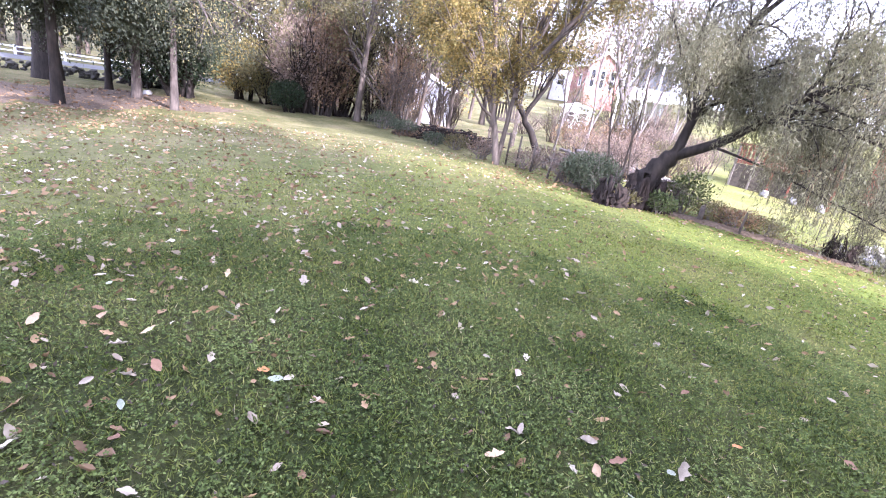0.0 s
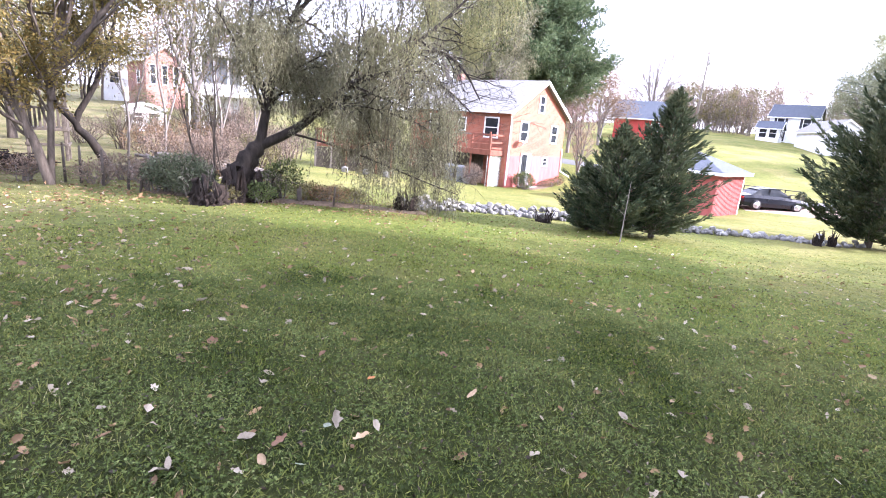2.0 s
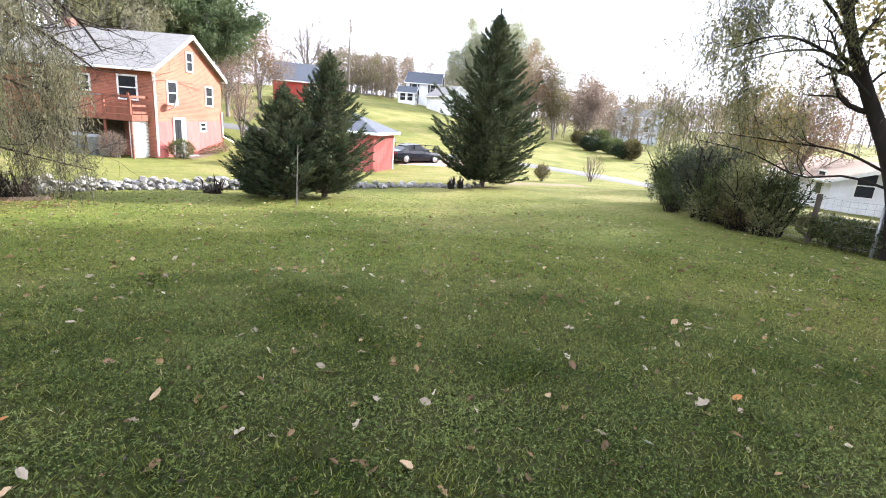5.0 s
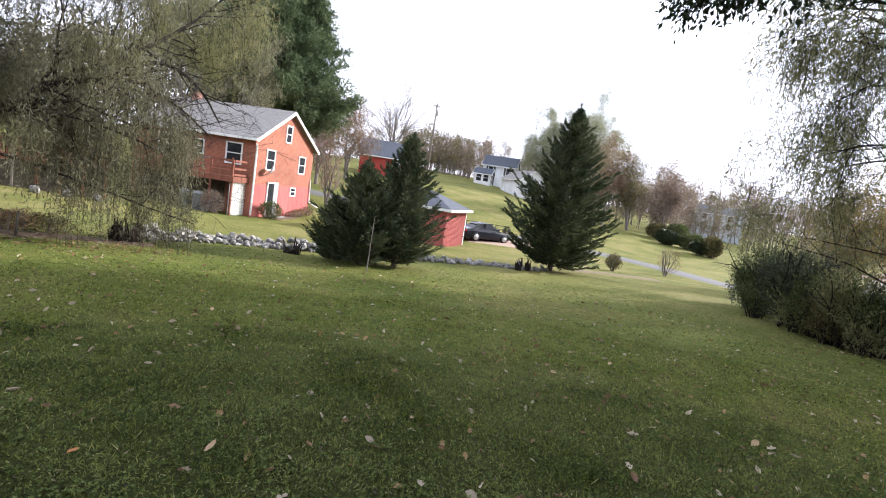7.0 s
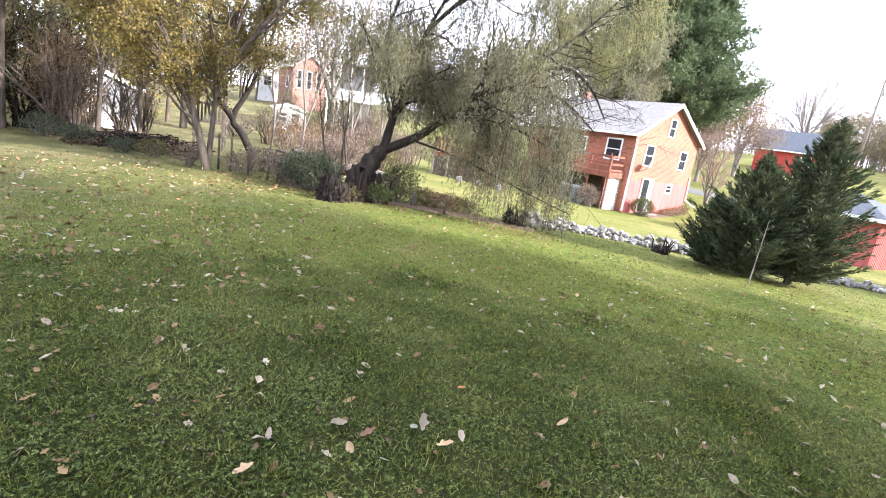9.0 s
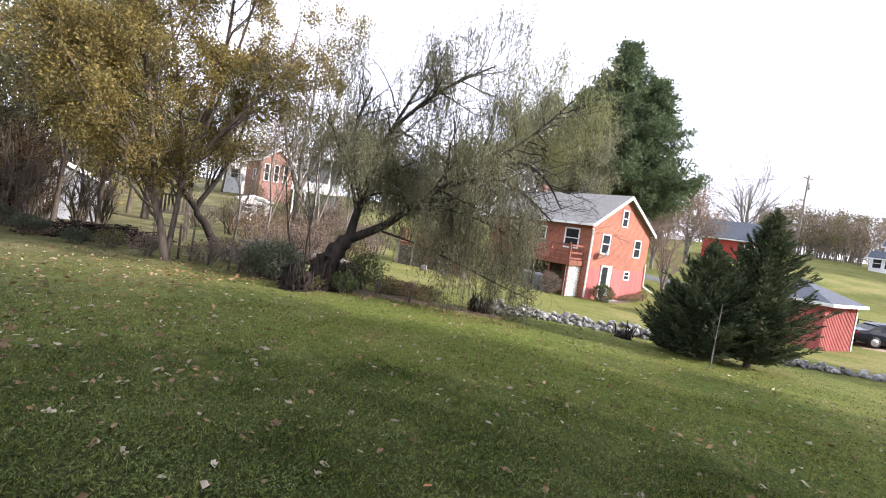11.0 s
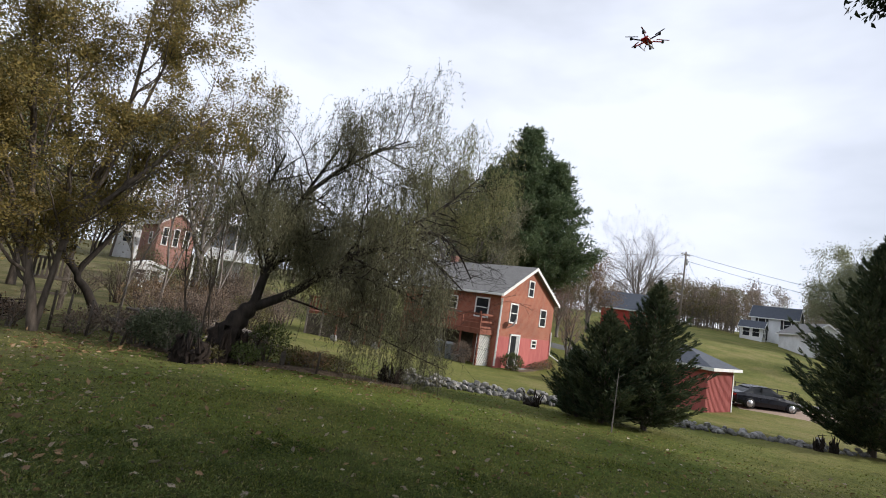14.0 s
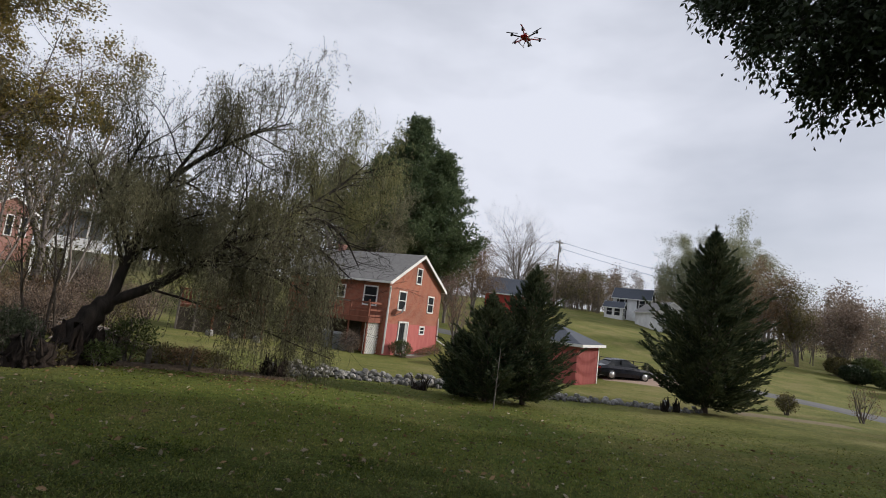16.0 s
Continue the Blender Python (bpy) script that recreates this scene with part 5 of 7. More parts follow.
def woods(name, spots, label, seed, mats, bark=TWIG):
    """A far wood: many small trees in one mesh for each tint."""
    rng = np.random.default_rng(seed)
    lines, V, Q = [], [[] for _ in mats], [[] for _ in mats]
    for az, d, h in spots:
        p = at(az, d)
        k = int(rng.integers(0, len(mats)))
        tip = p + np.array([rng.normal() * .5, rng.normal() * .5, h])
        lines.append((np.array([p - [0, 0, .3], (p + tip) / 2 + rng.normal(size=3) * .25, tip]), np.array([.012 * h, .008 * h, .01]), 4))
        tops = []
        for j in range(8):
            f = rng.uniform(.1, .95)
            s = p + (tip - p) * f
            o = rng.normal(size=3) * [1, 1, .3] + [0, 0, .8]
            e = s + o / np.linalg.norm(o) * h * .34 * (1.15 - f)
            lines.append((np.array([s, (s + e) / 2 + rng.normal(size=3) * .15, e]), np.array([.05, .03, .01]) * h / 9, 3))
            tops += [e, (s + e) / 2]
            for g in range(1):
                o2 = rng.normal(size=3) + [0, 0, .5]
                e2 = (s + e) / 2 + o2 / np.linalg.norm(o2) * h * .13
                lines.append((np.array([(s + e) / 2, e2]), np.array([.02, .006]) * h / 9, 3))
                tops.append(e2)
        tops = np.array(tops)
        n = int((520 if h > 7.5 else 240) * rng.uniform(.45, 1.2))
        i = rng.integers(0, len(tops), n)
        v, q = leaves(rng, tops[i] + rng.normal(size=(n, 3)) * h * .05, rng.normal(size=(n, 3)), .03 * h, .018 * h)
        Q[k].append(q + sum(len(x) for x in V[k]))
        V[k].append(v)
    return plant(name, (0, 0, 0), lines, [("crown", np.concatenate(V[k]), np.concatenate(Q[k]), m) for k, m in enumerate(mats) if V[k]], bark, label, "woods", kind="stuff")


rw = np.random.default_rng(400)
woods("far_wood", [(rw.uniform(31, 104), rw.uniform(135, 210), rw.uniform(8, 14)) for _ in range(270)] + [(rw.uniform(31, 104), rw.uniform(122, 150), rw.uniform(4, 7)) for _ in range(300)], "autumn woods in russet and grey on the far ridge", 401, (HAZY, HAZY, PINKBRUSH))
woods("hill_wood", [(rw.uniform(-34, 30), rw.uniform(75, 130), rw.uniform(10, 17)) for _ in range(125)], "autumn woods behind the houses on the hill", 402, (RUSSET, OLIVE, WILLOW), BARK)
woods("edge_wood", [(rw.uniform(-88, -28), rw.uniform(38, 80), rw.uniform(10, 17)) for _ in range(125)], "mixed woods behind the lawn", 403, (OLIVE, GREENLEAF, WILLOW, YELLOW), BARK)
woods("rear_wood", [(rw.uniform(98, 262), rw.uniform(45, 90), rw.uniform(9, 15)) for _ in range(50)], "woods closing the view behind the lawn", 404, (OLIVE, GREENLEAF, RUSSET))
woods("mid_wood", [(rw.uniform(36.5, 47), rw.uniform(98, 125), rw.uniform(6, 9.5)) for _ in range(130)] + [(rw.uniform(57, 82), rw.uniform(76, 110), rw.uniform(5, 8.5)) for _ in range(150)], "russet woods round the white farmhouse and slope", 405, (HAZY, OLIVE, PINKBRUSH))


# ---- other buildings ----
def garage():
    W, L = 4.2, 5.5
    p = at(45.0, 33.0)
    g = thing("red_garage", p, 31, "small red board garage with hipped grey roof", "garage")
    bm = bmesh.new()
    box(bm, (-W, 0, -.6), (0, L, 2.35))
    part("wall", bm, REDPAINT, g)
    n = 21
    for k in range(n):
        x = -W + (k + .5) * W / n
        boxed("batten", (x - .018, -.022, -.5), (x + .018, -.002, 2.3), REDPAINT, g, 0)
    for k in range(20):
        y = (k + .5) * L / 20
        boxed("batten", (.002, y - .018, -.5), (.022, y + .018, 2.3), REDPAINT, g, 0)
    boxed("corner_board", (-.1, -.05, -.55), (.045, -.024, 2.3), WHITE, g, .004)
    bm = bmesh.new()
    o, zt = .35, 3.35
    lo = [bm.verts.new(v) for v in ((-W - o, -o, 2.38), (o, -o, 2.38), (o, L + o, 2.38), (-W - o, L + o, 2.38))]
    tp = [bm.verts.new(v) for v in ((-W / 2, W / 2 - .2, zt), (-W / 2, L - W / 2 + .2, zt))]
    for f in ((lo[0], lo[1], tp[0]), (lo[1], lo[2], tp[1], tp[0]), (lo[2], lo[3], tp[1]), (lo[3], lo[0], tp[0], tp[1]), (lo[3], lo[2], lo[1], lo[0])):
        bm.faces.new(f)
    r = part("roof", bm, ROOF_BLUE, g)
    bm = bmesh.new()
    for lo_, hi_ in (((-W - o, -o - .03, 2.24), (o, -o, 2.4)), ((o, -o, 2.24), (o + .03, L + o, 2.4)), ((-W - o - .03, -o, 2.24), (-W - o, L + o, 2.4))):
        box(bm, lo_, hi_, .005)
    part("fascia", bm, WHITE, r)
    return g


garage()


def lofted(sections, closed=True):
    """A body from rings of equal length."""
    bm = bmesh.new()
    rings = [[bm.verts.new(p) for p in s] for s in sections]
    n = len(rings[0])
    for a, b in zip(rings, rings[1:]):
        for i in range(n if closed else n - 1):
            bm.faces.new((a[i], a[(i + 1) % n], b[(i + 1) % n], b[i]))
    bm.faces.new(rings[0])
    bm.faces.new(rings[-1])
    bmesh.ops.recalc_face_normals(bm, faces=bm.faces)
    return bm


def car():
    paint = surface("black car paint", (0.008, 0.009, 0.014), (0.014, 0.015, 0.022), 3, 0.22, 0.0, spec=0.35, spots=0)
    tyre = surface("tyre rubber", (0.012, 0.012, 0.012), (0.03, 0.03, 0.03), 20, 0.85, 0.2)
    alloy = surface("silver alloy", (0.45, 0.45, 0.46), (0.62, 0.62, 0.63), 10, 0.3, 0.0, metal=0.8)
    lamp = surface("headlamp glass", (0.45, 0.47, 0.5), (0.6, 0.62, 0.64), 10, 0.1, 0.0, spec=0.7)
    tail = surface("red lamp", (0.25, 0.01, 0.01), (0.35, 0.02, 0.02), 10, 0.2, 0.0)
    c = thing("car", at(47.3, 38.0), -8, "black two-door car parked beside the garage", "car")
    prof = [(-2.25, .38, .62, .66), (-2.15, .26, .86, .80), (-1.6, .2, .95, .87), (-.9, .2, .92, .88), (.2, .2, .90, .88), (1.0, .2, .84, .87), (1.7, .2, .76, .84), (2.15, .26, .66, .76), (2.28, .36, .55, .62)]
    sec = []
    for x, z0, z1, w in prof:
        sec.append([(x, -w * .92, z0), (x, -w, z0 + (z1 - z0) * .35), (x, -w * .97, z0 + (z1 - z0) * .75), (x, -w * .84, z1), (x, 0, z1 + .03), (x, w * .84, z1), (x, w * .97, z0 + (z1 - z0) * .75), (x, w, z0 + (z1 - z0) * .35), (x, w * .92, z0)])
    part("body", lofted(sec), paint, c, smooth=False)
    cab = [(-1.75, .90, .92, .70), (-1.0, .88, 1.30, .60), (-.35, .88, 1.38, .58), (.3, .88, 1.33, .58), (1.05, .82, .88, .72)]
    part("windows", lofted([[(x, -w * 1.12, z0), (x, -w, (z0 + z1) / 2), (x, -w * .86, z1 - .02), (x, 0, z1 - .015), (x, w * .86, z1 - .02), (x, w, (z0 + z1) / 2), (x, w * 1.12, z0)] for x, z0, z1, w in cab]), GLASS, c, "dark tinted windows")
    part("roof", lofted([[(x, -w, z), (x, -w * .6, z + .03), (x, w * .6, z + .03), (x, w, z)] for x, z, w in ((-1.15, 1.235, .52), (-.9, 1.32, .53), (-.35, 1.375, .53), (.1, 1.36, .53), (.36, 1.30, .52))]), paint, c)
    for x in (-.45,):
        for s in (-1, 1):
            boxed("pillar", (x - .05, s * .60 - .02, .9), (x + .05, s * .60 + .02, 1.33), paint, c, .005)
    for x in (-1.38, 1.38):
        for s in (-1, 1):
            w = rod("wheel", (x, s * .72, .32), (x, s * .90, .32), .32, tyre, c, sides=18)
            rod("rim", (x, s * .885, .32), (x, s * .915, .32), .21, alloy, w, sides=12)
            for k in range(5):
                a = k * 1.2566
                rod("spoke", (x, s * .92, .32), (x + .2 * math.cos(a), s * .92, .32 + .2 * math.sin(a)), .025, alloy, w, sides=6)
    for s in (-1, 1):
        boxed("headlight", (2.05, s * .56 - .16, .52), (2.26, s * .56 + .12, .64), lamp, c, .03)
        boxed("taillight", (-2.24, s * .58 - .14, .66), (-2.12, s * .58 + .14, .80), tail, c, .02)
        boxed("mirror", (.62, s * .90 - .08, .92), (.74, s * .90 + .08, 1.04), paint, c, .03)
    boxed("bumper", (2.2, -.6, .34), (2.3, .6, .46), paint, c, .03)


car()


def farmhouse():
    black = BLACKIRON
    gable_house("farmhouse", at(49.6, 94.0), 34, 4.6, 6.2, 4.2, 6.0, SIDING, ROOF_BLUE, "white two-storey farmhouse with dark shutters", shutters=black,
                wins=((270, .8, .6), (270, 4.2, .6), (270, .8, 2.6), (270, 4.2, 2.6), (0, 1.0, .6), (0, 2.8, .6), (0, 1.0, 2.6), (0, 2.8, 2.6)))
    gable_house("porch_wing", at(47.0, 90.0), 34, 2.6, 3.0, 2.1, 3.0, SIDING, ROOF_BLUE, "low white porch wing of the farmhouse", "house", wins=((0, .3, .7), (0, 1.4, .7), (270, .4, .7), (270, 1.7, .7)))
    gable_house("white_barn", at(50.4, 80.0), -25, 4.4, 8.0, 2.9, 4.4, SIDING, ROOF, "long white shed on the hillside", "shed", wins=((0, 1.6, .4, 1.1, 1.6),))


farmhouse()
gable_house("red_barn", at(37.9, 70.0), 54, 6.0, 7.5, 2.7, 4.9, BARNRED, ROOF_BLUE, "red barn with dark grey roof", "barn", wins=((270, 2.0, 1.2, .9, .9),), depth=2)
gable_house("blue_house", at(68.0, 98.0, 1.0), -150, 5.2, 7.0, 2.9, 4.1, SIDING_BLUE, ROOF_BLUE, "long pale blue two-storey house across the valley", "house",
            wins=((90, .8, .5), (90, 2.7, .5), (90, 4.6, .5), (90, .8, 1.9), (90, 2.7, 1.9), (90, 4.6, 1.9), (0, 1.0, 1.9), (0, 3.4, 1.9)), win_size=(.7, .9), depth=4.5)
gable_house("far_brick_house", at(-18.5, 66.0, 1.4), 34, 4.0, 6.5, 3.7, 5.2, BRICK_DEEP, ROOF, "red brick house with white trim on the hill", "house", wins=((0, .5, 1.2, .5, 2.0), (0, 1.7, 1.2, .5, 2.0), (0, 2.9, 1.2, .5, 2.0), (270, 2, 1.2)), depth=3.6)
gable_house("far_white_house", at(-22.0, 76.0, 1.4), 24, 4.4, 6, 2.4, 3.2, SIDING, ROOF, "white house on the hill", "house", wins=((0, .7, .8), (0, 2.7, .8)), depth=3.6)
gable_house("white_cabin", at(-20.2, 43.0), 24, 2.3, 2.4, 1.6, 1.9, SIDING, SIDING, "small white flat-roofed cabin", "cabin", over=.12, wins=((0, .3, .7, .6, .6), (0, 1.3, .7, .6, .6)), depth=.6)


def porch():
    """White framed porch of the house on the hill."""
    p = thing("screened_porch", at(-13.6, 43.0, .8), 14, "raised white framed screened porch", "porch")
    boxed("floor", (0, 0, 2.2), (2.9, 3, 2.4), WHITE, p, .02)
    boxed("balustrade", (0, -.03, 2.4), (2.9, .03, 3.1), SIDING, p, .01)
    for x in (0, .9, 1.85, 2.78):
        boxed("post", (x, -.06, 2.4), (x + .12, .06, 5.1), WHITE, p, .01)
        boxed("stilt", (x, -.06, -2.0), (x + .14, .08, 2.2), WHITE if x < 1 else GREYWOOD, p, .01)
    boxed("screen", (.1, 1.0, 2.4), (2.8, 1.05, 5.1), PLASTIC, p, .0)
    boxed("roof", (-.3, -.4, 5.1), (3.2, 3.3, 5.28), WHITE, p, .03)
    boxed("post", (-.9, -.1, -2.0), (-.75, .05, 3.6), WHITE, p, .01)
    boxed("back_wall", (0, 3.0, -2), (2.9, 3.15, 5.1), SIDING, p, 0)


porch()
gable_house("neighbour_house", at(87.8, 36.0), -66, 6.0, 12, 1.75, 2.7, SIDING, ROOF_BROWN, "low white house with brown roof beyond the fence", "house", wins=((270, 1.0, .8), (270, 4.5, .6, 1.8, 1.5), (0, 1.2, .9), (0, 4.4, .9)), depth=1.5, over=.5)


def shed():
    g = gable_house("garden_shed", at(-38.8, 30.0, .5), 42, 3.2, 2.6, 1.55, 2.2, SIDING_OLD_SHADED, ROOF, "weathered white clapboard garden shed, darkened as if shaded", "shed", over=.12, depth=1.4)
    for k in range(11):
        z = -.1 + k * .15
        boxed("clapboard", (0, -.02, z), (3.2, -.002, z + .135), SIDING_OLD_SHADED, g, 0)
        boxed("clapboard", (3.202, 0, z), (3.22, 2.6, z + .135), SIDING_OLD_SHADED, g, 0)
    boxed("door", (.5, -.05, -.05), (1.3, -.022, 1.45), SIDING, g, .01)
    return g


shed()


def playset():
    g = thing("play_tower", at(-28.0, 23.5), 20, "weathered wooden play tower with railed platform", "play tower")
    W = 1.1
    for x in (0, W):
        for y in (0, W):
            boxed("post", (x - .05, y - .05, -.2), (x + .05, y + .05, 2.5), DARKWOOD, g, .01)
    boxed("platform", (-.1, -.1, 1.1), (W + .1, W + .1, 1.2), DARKWOOD, g, .01)
    for k in range(8):
        x = .1 + k * (W - .1) / 7.5
        boxed("baluster", (x, -.07, 1.2), (x + .08, -.05, 1.85), DARKWOOD, g, .004)
        boxed("baluster", (W + .05, x, 1.2), (W + .07, x + .08, 1.85), DARKWOOD, g, .004)
    for z in (1.85, .55):
        boxed("rail", (-.08, -.09, z), (W + .08, -.03, z + .09), DARKWOOD, g, .005)
        boxed("rail", (W + .03, -.08, z), (W + .09, W + .08, z + .09), DARKWOOD, g, .005)
    bm = bmesh.new()
    v = [bm.verts.new(p) for p in ((-.2, -.2, 2.4), (W / 2, -.2, 2.95), (W + .2, -.2, 2.4), (-.2, W + .2, 2.4), (W / 2, W + .2, 2.95), (W + .2, W + .2, 2.4))]
    for f in ((0, 1, 4, 3), (1, 2, 5, 4)):
        bm.faces.new([v[i] for i in f])
    bmesh.ops.solidify(bm, geom=bm.faces[:], thickness=.04)
    part("canopy", bm, ROOF_BLUE, g)


playset()


# ---- old stump, fences, stones ----
def lump(name, p, rx, ry, rz, mat, seed, label, category, rough=.25, turn=0, group="", kind=""):
    """An uneven lump resting on the ground."""
    rng = np.random.default_rng(seed)
    bm = bmesh.new()
    bmesh.ops.create_icosphere(bm, subdivisions=3, radius=1)
    off = Vector(rng.normal(size=3) * 9)
    for v in bm.verts:
        k = 1 + rough * noise.noise(v.co * 1.6 + off) * 1.6 + rough * .6 * noise.noise(v.co * 4.5 + off)
        v.co = Vector((v.co.x * rx * k, v.co.y * ry * k, max(v.co.z, -.55) * rz * k + rz * .5))
    ob = part(name, bm, mat, None, smooth=True)
    ob.matrix_world = pose(*p, 0, 0, turn)
    return tagged(ob, label, category, group, kind)


def rotten_stump(az, d, r, h, seed, label, lean=0.0):
    """Splintered stump: a ragged ring of upright slivers round a hollow core."""
    rng = np.random.default_rng(seed)
    t = thing("rotten_stump", at(az, d), rng.uniform(0, 90), label, "stump")
    n, rows = 40, 7
    V, Q = [], []
    top = h * (0.5 + .7 * rng.uniform(0, 1, n)) * (1 + .3 * np.sin(np.arange(n) * .5))
    for k in range(rows):
        f = k / (rows - 1)
        for i in range(n):
            a = 2 * math.pi * i / n
            rr = r * (1.18 - .2 * f + .18 * (1 - f) ** 3) * (1 + .2 * math.sin(i * 2.3 + seed) + .17 * rng.normal())
            V.append((rr * math.cos(a) + lean * f * h, rr * math.sin(a), -.1 + f * top[i]))
    for k in range(rows - 1):
        for i in range(n):
            Q.append((k * n + i, k * n + (i + 1) % n, (k + 1) * n + (i + 1) % n, (k + 1) * n + i))
    base = len(V)
    for i in range(n):
        a = 2 * math.pi * i / n
        V.append((r * .35 * math.cos(a) + lean * h * .6, r * .35 * math.sin(a), h * .35))
    for i in range(n):
        Q.append(((rows - 1) * n + i, (rows - 1) * n + (i + 1) % n, base + (i + 1) % n, base + i))
    me = mesh_of("shell", V, Q, mat=ROTTEN)
    under(new("shell", me), t)
    lines = []
    for i in range(9):
        a, rr = rng.uniform(0, 6.28), r * rng.uniform(.7, 1.5)
        z0 = rng.uniform(0, h * .7)
        s = np.array([rr * math.cos(a), rr * math.sin(a), z0])
        lines.append((np.array([s, s + [rng.normal() * .05, rng.normal() * .05, rng.uniform(.1, .3)], s + [rng.normal() * .1, rng.normal() * .1, rng.uniform(.3, .5)]]), np.array([.025, .02, .004]), 4))
    v, q = tubes(lines)
    tagged(under(new("shredded_wood", mesh_of("shredded_wood", v, q, mat=ROTTEN)), t), kind="stuff")
    return t


rotten_stump(-13.2, 12.2, .30, .50, 501, "splintered rotten stump beside the willow")
rotten_stump(-10.3, 12.95, .40, .72, 502, "decayed hollow base of the old willow", .15)
rotten_stump(-8.2, 13.0, .26, .45, 503, "crumbling dark stump beside the willow")
rotten_stump(25.4, 15.6, .20, .22, 504, "small dark weathered stump before the stones")
rotten_stump(8.6, 13.6, .26, .42, 505, "ragged dark stump at the end of the stones")
rotten_stump(51.8, 20.6, .10, .38, 506, "dark broken post stump at the wall's end")
rotten_stump(52.8, 21.0, .10, .34, 507, "dark broken post stump at the wall's end")


def ribbon(name, spots, width, mat, label, category, lift=.03, kind="structure", across=5, wobble=0.0, seed=1, crown=0.0):
    """A strip of ground cover along (bearing, distance) spots."""
    rng = np.random.default_rng(seed)
    P = spline([at(a, d) for a, d in spots], len(spots) * 8)
    T = np.gradient(P[:, :2], axis=0)
    T /= np.linalg.norm(T, axis=1, keepdims=True)
    N = np.stack([-T[:, 1], T[:, 0]], 1)
    n = len(P)
    w = width * (1 + wobble * rng.normal(size=(n, 2)))
    V = []
    for j in range(across):
        f = j / (across - 1) * 2 - 1
        xy = P[:, :2] + N * (f * np.where(f < 0, w[:, 0], w[:, 1]) / 2)[:, None]
        V.append(np.stack([xy[:, 0], xy[:, 1], gz(xy[:, 0], xy[:, 1]) + (lift + crown * (1 - f * f) if abs(f) < .99 else -.03)], 1))
    V = np.stack(V, 1).reshape(-1, 3)
    i, j = np.meshgrid(np.arange(n - 1), np.arange(across - 1), indexing="ij")
    Q = np.stack([i * across + j, i * across + j + 1, (i + 1) * across + j + 1, (i + 1) * across + j], -1).reshape(-1, 4)
    return tagged(new(name, mesh_of(name, V, Q, mat=mat, smooth=True)), label, category, kind=kind)


ribbon("drive", [(14, 62), (20, 55), (26, 50), (30, 48.5), (36, 46), (42, 44.5), (48, 43.8), (54, 43.5), (60, 43), (66, 40), (72, 35), (78, 30.5), (84, 28)], 3.0, ASPHALT, "pale grey asphalt drive", "road", .06, across=7)
ribbon("gravel_yard", [(44.6, 38.5), (47, 39), (50, 39.5), (53.4, 39.6)], 6.0, GRAVEL, "reddish gravel yard beside the garage", "yard", .05, across=7)
ribbon("lane", [(-86, 46), (-78, 42), (-70, 40), (-62, 41), (-56, 44)], 4.0, ASPHALT, "pale grey lane behind the fence", "road", .05)
ribbon("bare_soil", [(57, 25.5), (60, 26.5), (63, 27.2), (66, 28)], 2.6, DRYGRASS, "bare tan soil beyond the cedar", "soil", .02, wobble=.12)
ribbon("soil_strip", [(-18, 14.0), (-15, 13.4), (-12, 12.9), (-9, 13.0), (-6, 13.2), (-3, 13.3), (0, 13.4), (4, 13.5), (8, 13.3), (11, 13.5)], .8, LITTER, "strip of dark soil and leaf litter along the old fence", "soil", .03, wobble=.12, crown=.04)
ribbon("leafy_shade", [(-84, 21), (-76, 20.5), (-68, 21.5), (-61, 24)], 8.0, LITTER, "worn lawn strewn with brown leaves under the trees", "soil", .012, wobble=.1, across=9)
ribbon("flower_bed", [(22.6, 32.8), (23.6, 34.0), (24.6, 35.5), (25.4, 37.2)], 1.2, LITTER, "dark soil bed along the house", "soil", .05, wobble=.1)


